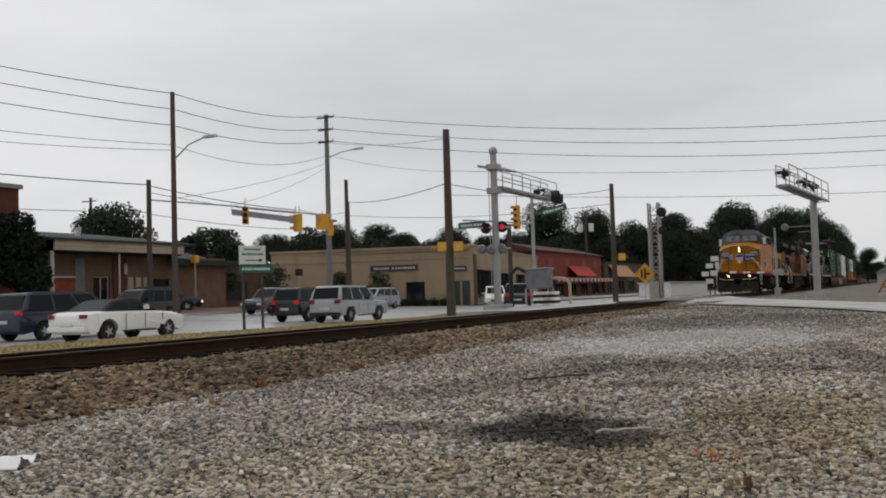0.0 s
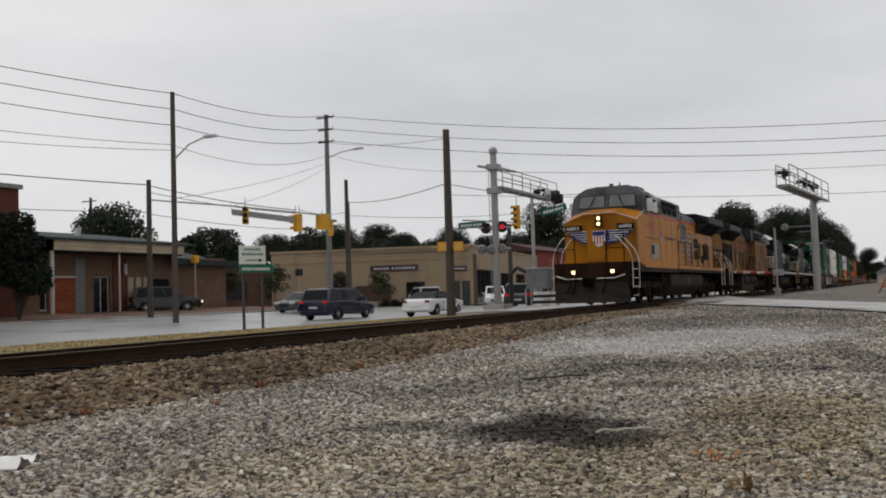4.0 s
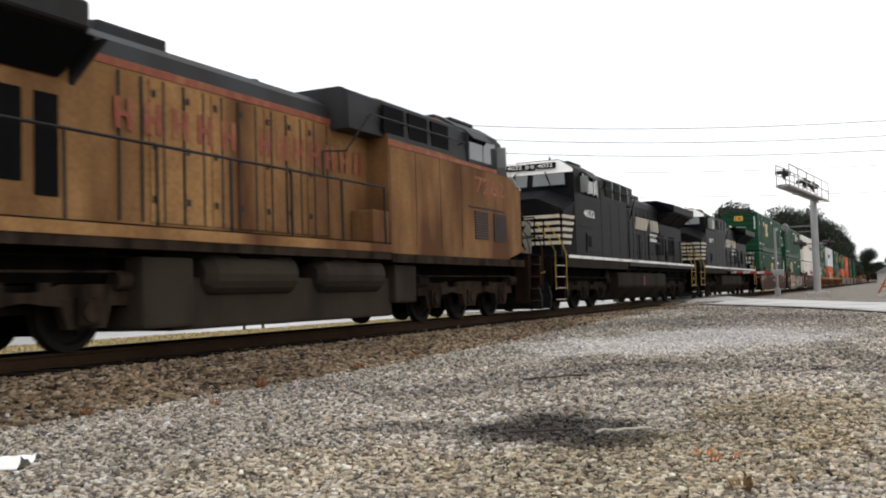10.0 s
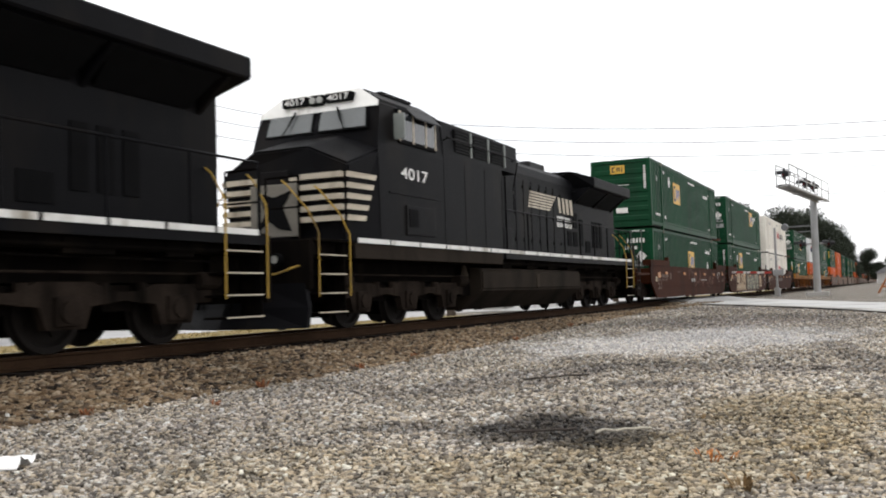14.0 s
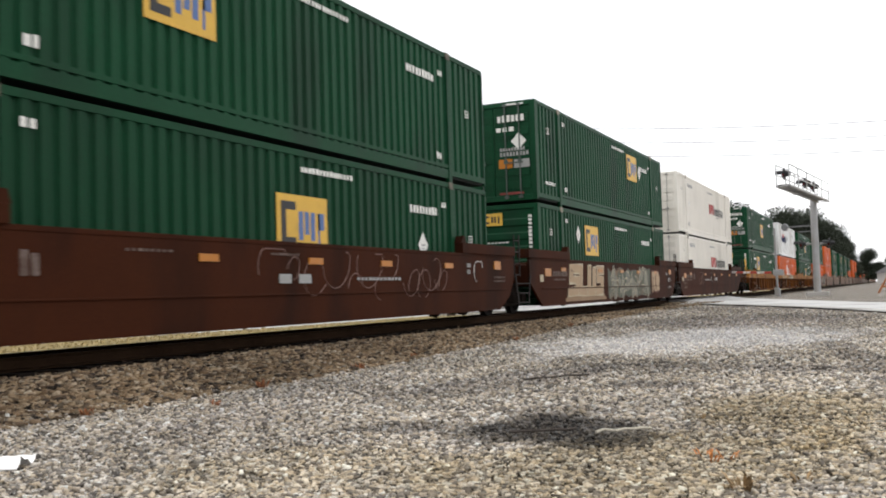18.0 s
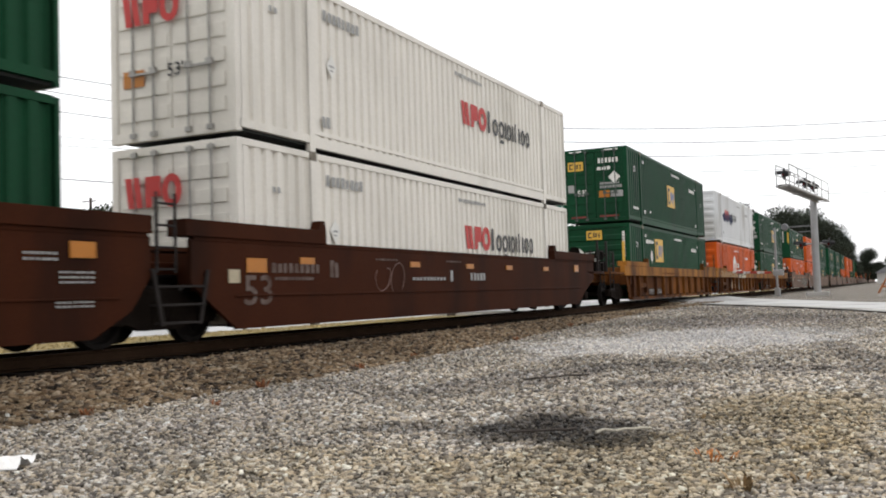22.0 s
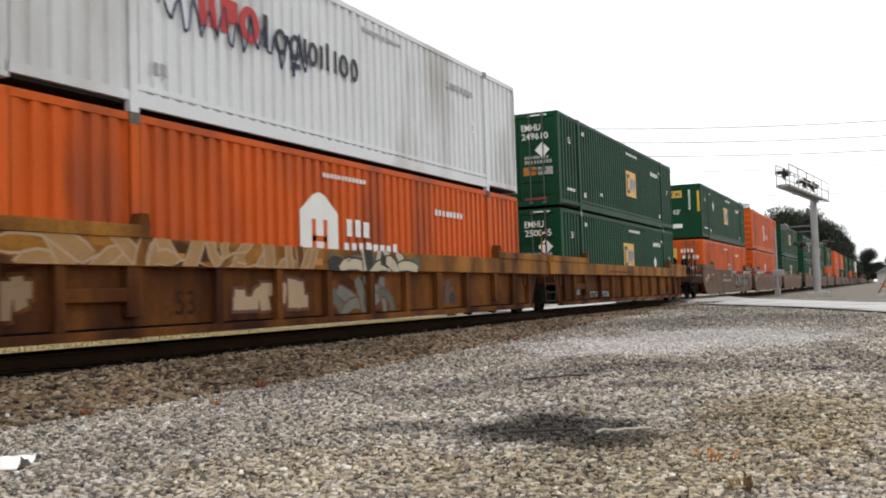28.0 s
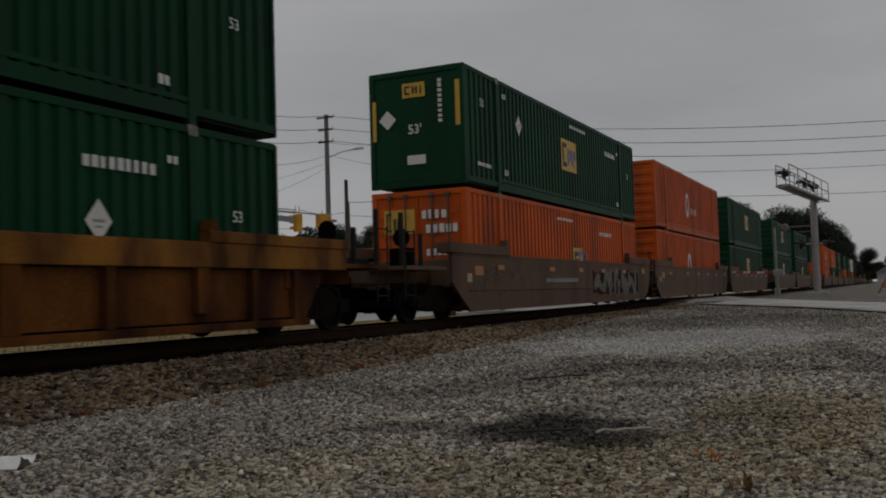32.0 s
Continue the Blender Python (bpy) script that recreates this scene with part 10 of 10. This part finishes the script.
def vehicle(kind, colour, label, soft_top=False, lit=False, brake=False, category="car"):
    """A car with its nose towards +x and its tail at x 0."""
    s = SHAPES[kind]
    W = s["W"]
    ob = empty("pickup_truck" if kind == "pickup" else kind if kind in ("suv", "minivan") else "car", pose(0, 0, 0), label, category, "vehicles on the street")
    # body with wheel arches: the outline is cut by arcs over the wheels
    bm = bmesh.new()
    low = [p for p in s["body"]]
    outline = rounded(low[:-2])
    under = []
    z0 = low[-1][1]
    r = s["wheel"] + 0.07
    for ax in reversed(s["axles"]):
        for k in range(9):
            a = math.pi * k / 8
            under.append((ax + r * math.cos(a), max(z0, s["wheel"] + r * math.sin(a) * 1.0)))
    outline = list(outline) + [low[-2]] + under + [low[-1]]
    n = len(outline)
    rings = []
    for y, inset in ((-W, 0.10), (-W + 0.012, 0.06), (-W + 0.045, 0.028), (-W + 0.11, 0.008), (-W + 0.22, 0.0), (W - 0.22, 0.0), (W - 0.11, 0.008), (W - 0.045, 0.028), (W - 0.012, 0.06), (W, 0.10)):
        ring = []
        for x, z in outline:
            tuck = 0.10 * max(0.0, z - 0.72)
            ends = 0.22 * max(0, x - (s["L"] - 0.6)) ** 1.5 + 0.16 * max(0, 0.5 - x) ** 1.5
            yy = y - math.copysign(tuck + ends + (0.05 if z < 0.35 else 0), y)
            ring.append(bm.verts.new((min(max(x, inset), s["L"] - inset), yy, z - inset if z > 0.8 else z)))
        rings.append(ring)
    for a, b in zip(rings[:-1], rings[1:]):
        for i in range(n):
            bm.faces.new((a[i], a[(i + 1) % n], b[(i + 1) % n], b[i]))
    for rg in (rings[0][::-1], rings[-1]):
        f = bm.faces.new(rg)
    bmesh.ops.triangulate(bm, faces=[f for f in bm.faces if len(f.verts) > 4])
    body = part("body", bm, colour, ob, "", None, True)
    # glasshouse: roof and pillars in paint, panes proud of it
    cab = s["cab"]
    zb = s["base"] - 0.08
    top = max(z for _, z in cab)
    bm = bmesh.new()
    def width(z):
        return W - 0.05 - 0.16 * max(0, (z - zb)) / (top - zb)
    shell = rounded(cab, 2)
    m = len(shell)
    L_, R_ = [bm.verts.new((x, -width(z), z)) for x, z in shell], [bm.verts.new((x, width(z), z)) for x, z in shell]
    for i in range(m):
        bm.faces.new((L_[i], L_[(i + 1) % m], R_[(i + 1) % m], R_[i]))
    bm.faces.new(L_[::-1])
    bm.faces.new(R_)
    bmesh.ops.bevel(bm, geom=[e for e in bm.edges if abs(e.verts[0].co.y - e.verts[1].co.y) < 0.05], offset=0.05, segments=3, affect="EDGES")
    roof = part("roof", bm, (mat("soft_top", (0.02, 0.02, 0.022), 0.8) if soft_top else colour), ob, "black fabric soft top" if soft_top else "", None, True)
    for sd in (-1, 1):
        x0, x1 = cab[0][0] + 0.16, cab[-1][0] - 0.22
        zt = top - 0.12
        def edge_x(z, front):
            seq = [(x, zz) for x, zz in (cab[-3:] if front else cab[:3])]
            for (xa, za), (xb, zb_) in zip(seq[:-1], seq[1:]):
                if min(za, zb_) <= z <= max(za, zb_) and za != zb_:
                    return xa + (xb - xa) * (z - za) / (zb_ - za)
            return seq[-1][0] if front else seq[0][0]
        zl = s["base"] + 0.04
        cuts = 3 if kind in ("minivan", "suv") else 2
        if kind == "pickup":
            cuts = 1
        fa, fb = edge_x(zl, False) + 0.12, edge_x(zl, True) - 0.16
        ta, tb = edge_x(zt, False) + 0.12, edge_x(zt, True) - 0.10
        for i in range(cuts):
            u0, u1 = i / cuts + 0.015, (i + 1) / cuts - 0.015
            q = [(fa + (fb - fa) * u0, zl), (fa + (fb - fa) * u1, zl), (ta + (tb - ta) * u1, zt), (ta + (tb - ta) * u0, zt)]
            bm = bmesh.new()
            v = [bm.verts.new((x, sd * (width(z) + 0.006), z)) for x, z in q]
            w = [bm.verts.new((x, sd * (width(z) - 0.02), z)) for x, z in q]
            for k in range(4):
                bm.faces.new((v[k], v[(k + 1) % 4], w[(k + 1) % 4], w[k]))
            bm.faces.new(v)
            part("side_window", bm, V_GLASS, roof)
    for front in (False, True):
        seq = cab[-2:][::-1] if front else cab[:2]
        (xa, za), (xb, zb2) = seq
        bm = bmesh.new()
        sgn = 1 if front else -1
        q = []
        for f, inset in ((0.12, 0.12), (0.92, 0.10)):
            x, z = xa + (xb - xa) * f, za + (zb2 - za) * f
            for y in (-1, 1):
                q.append((x + sgn * 0.012, y * (width(z) - inset), z + 0.006))
        v = [bm.verts.new(q[i]) for i in (0, 1, 3, 2)]
        w = [bm.verts.new(Vector(q[i]) - Vector((sgn * 0.03, 0, 0.012))) for i in (0, 1, 3, 2)]
        bm.faces.new(v)
        bm.faces.new(w[::-1])
        for k in range(4):
            bm.faces.new((v[k], v[(k + 1) % 4], w[(k + 1) % 4], w[k]))
        part("windscreen" if front else "rear_window", bm, V_GLASS, roof)
    # wheels
    for ax in s["axles"]:
        for sd in (-1, 1):
            bm = bmesh.new()
            tube(bm, (ax, sd * (W - 0.23), s["wheel"]), (ax, sd * (W - 0.015), s["wheel"]), s["wheel"], n=20)
            bmesh.ops.bevel(bm, geom=[e for e in bm.edges if abs(e.verts[0].co.y - e.verts[1].co.y) < 1e-5], offset=0.025, segments=2, affect="EDGES")
            wh = part("wheel", bm, V_TYRE, ob)
            bm = bmesh.new()
            tube(bm, (ax, sd * (W - 0.03), s["wheel"]), (ax, sd * (W - 0.008), s["wheel"]), s["wheel"] * 0.64, n=16)
            part("rim", bm, V_TRIM if kind != "pickup" else V_RIM, wh)
            bm = bmesh.new()
            star = [(ax + s["wheel"] * (0.6 if k % 2 else 0.2) * math.cos(k * 0.62832), s["wheel"] + s["wheel"] * (0.6 if k % 2 else 0.2) * math.sin(k * 0.62832)) for k in range(10)]
            prism(bm, star, "y", sd * (W - 0.012), sd * (W - 0.003))
            part("spokes", bm, V_RIM, wh)
    # lamps, plates, bumpers, mirrors
    zt = 0.86 if kind in ("coupe", "sedan") else 1.0
    for sd in (-1, 1):
        bm = bmesh.new()
        box(bm, -0.015, min(sd * W * 0.62, sd * W * 0.92), zt - 0.08, 0.1, max(sd * W * 0.62, sd * W * 0.92), zt + (0.05 if kind in ("coupe", "sedan") else 0.04 if kind == "minivan" else 0.12), 0.015)
        part("tail_light", bm, V_BRAKE if brake else V_TAIL, body, "red tail light")
        bm = bmesh.new()
        x = s["L"] - 0.18
        box(bm, x - 0.12, min(sd * W * 0.5, sd * W * 0.9), 0.62, x + 0.17, max(sd * W * 0.5, sd * W * 0.9), 0.78, 0.03)
        part("headlight", bm, V_HEADLIT if lit else V_HEAD, body, "lit headlight" if lit else "clear headlight")
        bm = bmesh.new()
        mx = cab[-1][0] - 0.75
        box(bm, mx, min(sd * (W - 0.02), sd * (W + 0.16)), s["base"] + 0.02, mx + 0.1, max(sd * (W - 0.02), sd * (W + 0.16)), s["base"] + 0.17, 0.02)
        part("mirror", bm, colour, body)
        bm = bmesh.new()
        box(bm, s["axles"][0] + 0.6, sd * (W - 0.012) - 0.008, 0.30, s["axles"][1] - 0.6, sd * (W - 0.012) + 0.008, 0.36)
        part("sill_trim", bm, V_TRIM, body)
        for dx in ((0.75, 1.62, 2.45) if kind != "pickup" else (2.3, 3.2)):
            bm = bmesh.new()
            box(bm, s["axles"][0] + dx, sd * (W - 0.018) - 0.012, 0.38, s["axles"][0] + dx + 0.010, sd * (W - 0.018) + 0.010, s["base"] - 0.1)
            part("door_gap", bm, V_GAP, body)
        for dx in ((1.15, 2.05) if kind != "pickup" else (3.2,)):
            bm = bmesh.new()
            box(bm, s["axles"][0] + dx, sd * (W - 0.01) - 0.012, s["base"] - 0.22, s["axles"][0] + dx + 0.2, sd * (W - 0.01) + 0.012, s["base"] - 0.18)
            part("door_handle", bm, colour, body)
    bm = bmesh.new()
    box(bm, -0.03, -0.26, 0.62 if kind != "coupe" else 0.45, 0.02, 0.26, 0.74 if kind != "coupe" else 0.57, 0.005)
    part("number_plate", bm, V_PLATE, body, "plain pale plate")
    bm = bmesh.new()
    box(bm, -0.04, -W * 0.9, 0.36, 0.12, W * 0.9, 0.52, 0.03)
    part("rear_bumper", bm, V_TRIM if kind in ("suv", "pickup") else colour, body)
    bm = bmesh.new()
    box(bm, s["L"] - 0.1, -W * 0.45, 0.42, s["L"] + 0.015, W * 0.45, 0.66, 0.02)
    part("grille", bm, V_TRIM, body)
    return ob


PT = dict(white=paint("car_white", (0.70, 0.70, 0.68)), blue=paint("car_navy", (0.004, 0.006, 0.024)), silver=paint("car_silver", (0.29, 0.30, 0.32)), black=paint("car_black", (0.005, 0.005, 0.006)), grey=paint("car_grey", (0.05, 0.05, 0.053)))
NEAR_LANE, FAR_LANE, MID_LANE = 16.6, 26.0, 20.6


def lane_z(x, y):
    return ground_z(x, y) + 0.014


DRIVES = []


def drive(ob, keys):
    """keys: seconds, x, y and heading of the car's tail point on its centre line."""
    DRIVES.append((ob, keys))


drive(vehicle("coupe", PT["white"], "white two-door convertible with black soft top raised", True), [(0, 21.3, 13.43, 0), (0.5, 23.4, 13.43, 0), (1, 25.9, 13.43, 0), (1.5, 28.6, 13.43, 0), (2, 31.6, 13.43, 0), (2.5, 34.75, 13.43, 0), (3, 38.15, 13.43, 0), (3.5, 41.9, 13.43, 0), (4, 45.3, 13.43, 0), (4.5, 48.0, 13.43, 0), (5, 50.0, 13.43, 0), (6, 51.6, 13.43, 0), (7, 51.8, 13.43, 0), (32, 51.8, 13.43, 0)])
drive(vehicle("minivan", PT["blue"], "dark blue minivan with lit brake lights", False, False, True), [(0, 22.45, 17.8, 0), (0.5, 23.5, 17.8, 0), (1, 24.9, 17.8, 0), (1.5, 26.8, 17.8, 0), (2, 29.1, 17.8, 0), (2.5, 31.8, 17.8, 0), (3, 34.8, 17.8, 0), (3.5, 38.2, 17.8, 0), (6, 57, 17.8, 0), (12, 108, 17.8, 0), (20, 185, 17.8, 0), (32, 300, 17.8, 0)])
drive(vehicle("suv", PT["silver"], "silver boxy four-wheel drive with dark windows"), [(0, 36.9, 13.9, 0), (0.5, 39.1, 13.8, 0), (1, 41.4, 13.7, 0), (1.5, 43.9, 13.6, 2), (2, 46.6, 13.6, 4), (2.5, 49.7, 14.0, 12), (3, 52.8, 15.0, 24), (3.5, 56.4, 17.0, 32), (4.5, 63.5, 23.5, 52), (5.5, 66.5, 32.0, 78), (7, 66.8, 46.0, 90), (12, 66.8, 100, 90), (20, 66.8, 180, 90), (32, 66.8, 290, 90)])
drive(vehicle("suv", PT["black"], "black sport utility vehicle with lit brake lights", False, False, True), [(0, 39.3, 17.9, 0), (0.5, 42.0, 17.9, 0), (1, 45.0, 17.9, 0), (1.5, 48.9, 17.9, 0), (2, 53.2, 17.9, 0), (2.5, 58.0, 17.9, 0), (3.5, 68, 17.9, 0), (6, 93, 17.9, 0), (12, 150, 17.9, 0), (20, 226, 17.9, 0), (32, 340, 17.9, 0)])
drive(vehicle("minivan", PT["silver"], "light silver minivan driving towards the brick building"), [(0, 67.4, 27.3, 180), (1, 56.6, 27.3, 180), (1.5, 52.2, 27.3, 180), (2, 47.6, 27.3, 180), (2.5, 43.1, 27.3, 180), (3, 38.6, 27.3, 180), (3.5, 33.3, 27.3, 180), (4.5, 22.9, 27.3, 180), (8, -13, 27.3, 180), (16, -90, 27.3, 180), (32, -170, 27.3, 180)])
drive(vehicle("suv", PT["grey"], "dark grey sport utility vehicle driving along the far lane"), [(0, 53.4, 27.3, 180), (0.5, 48.3, 27.3, 180), (1, 42.8, 27.3, 180), (1.5, 36.9, 27.3, 180), (2, 30.7, 27.3, 180), (4, 6, 27.3, 180), (10, -60, 27.3, 180), (32, -185, 27.3, 180)])
drive(vehicle("suv", PT["black"], "black sport utility vehicle leaving along the far lane"), [(0, 41.2, 27.3, 180), (0.5, 36.0, 27.3, 180), (1, 30.7, 27.3, 180), (2, 20, 27.3, 180), (4, -2, 27.3, 180), (10, -66, 27.3, 180), (32, -190, 27.3, 180)])
drive(vehicle("sedan", PT["grey"], "dark grey sedan driving along the far lane"), [(0, 98, 27.3, 180), (1.5, 82.5, 27.3, 180), (2.5, 72.3, 27.3, 180), (3.5, 62.1, 27.3, 180), (5.5, 41.0, 27.3, 180), (6, 35.55, 27.3, 180), (6.5, 30.2, 27.3, 180), (8, 14, 27.3, 180), (12, -20, 27.3, 180), (20, -95, 27.3, 180), (32, -150, 27.3, 180)])
drive(vehicle("sedan", PT["silver"], "bright silver sedan on the second lane"), [(0, -13, 18.3, 0), (3.5, 11.0, 18.3, 0), (5.5, 24.2, 18.3, 0), (6, 27.45, 18.3, 0), (6.5, 30.9, 18.3, 0), (8, 42.0, 18.2, 0), (14, 95, 18, 0), (22, 170, 18, 0), (32, 262, 18, 0)])
for ob, x, y, rz in ((vehicle("suv", PT["black"], "black sport utility vehicle waiting with lit headlights", False, True), 47.2, 36.2, -38),
                     (vehicle("suv", PT["white"], "white sport utility vehicle waiting at the corner"), 76.1, 21.6, 204),
                     (vehicle("pickup", PT["black"], "black pickup truck stopped beyond the crossing", False, False, True, "truck"), 59.0, 12.7, 22)):
    ob.matrix_basis = pose(x, y, lane_z(x, y) if y < 31 else ground_z(x, y - 2) + 0.02, 0, 0, rz)


# ---- what moves ----
def run(t):
    """How far the train has come by t seconds, counted from its place at 19 s."""
    return (t - 19) * 8.3 - (t - 19) ** 2 * 0.03


def turn_all(r, step):
    """The wheels of one size turn alike: one is keyed, the others share its keys."""
    kin = [ob for ob, rr in WHEELS if rr == r]
    for ob in kin:
        if ob.parent == locos[1]:
            ob.matrix_parent_inverse = ob.matrix_parent_inverse @ pose(0, 0, 0, 0, 0, 180)
    n = round(32 / step)
    walk(kin[0], [(i * 32 / n, pose(0, 0, 0, 0, -math.degrees(run(i * 32 / n) / r) % 360, 0)) for i in range(n + 1)])
    keys = kin[0].animation_data
    for ob in kin[1:]:
        ob.rotation_mode = "QUATERNION"
        ob.animation_data_create()
        ob.animation_data.action = keys.action
        ob.animation_data.action_slot = keys.action_slot


def motions():
    times = [0.0, 2.0, 4.0] + [5.0 + i for i in range(27)] + [32.0]
    for ob, x, turned, *z in TRAIN:
        h = z[0] if z else 0.0
        walk(ob, [(t, pose(x + 23.63 - run(t), 0, h, 0, 0, 180) if turned else pose(x - run(t), 0, h)) for t in times])
    for ob, keys in DRIVES:
        walk(ob, [(t, pose(x, y, lane_z(x, y), 0, 0, h)) for t, x, y, h in keys])
    turn_all(0.53, 1 / 15)
    turn_all(0.42, 1 / 15)


motions()
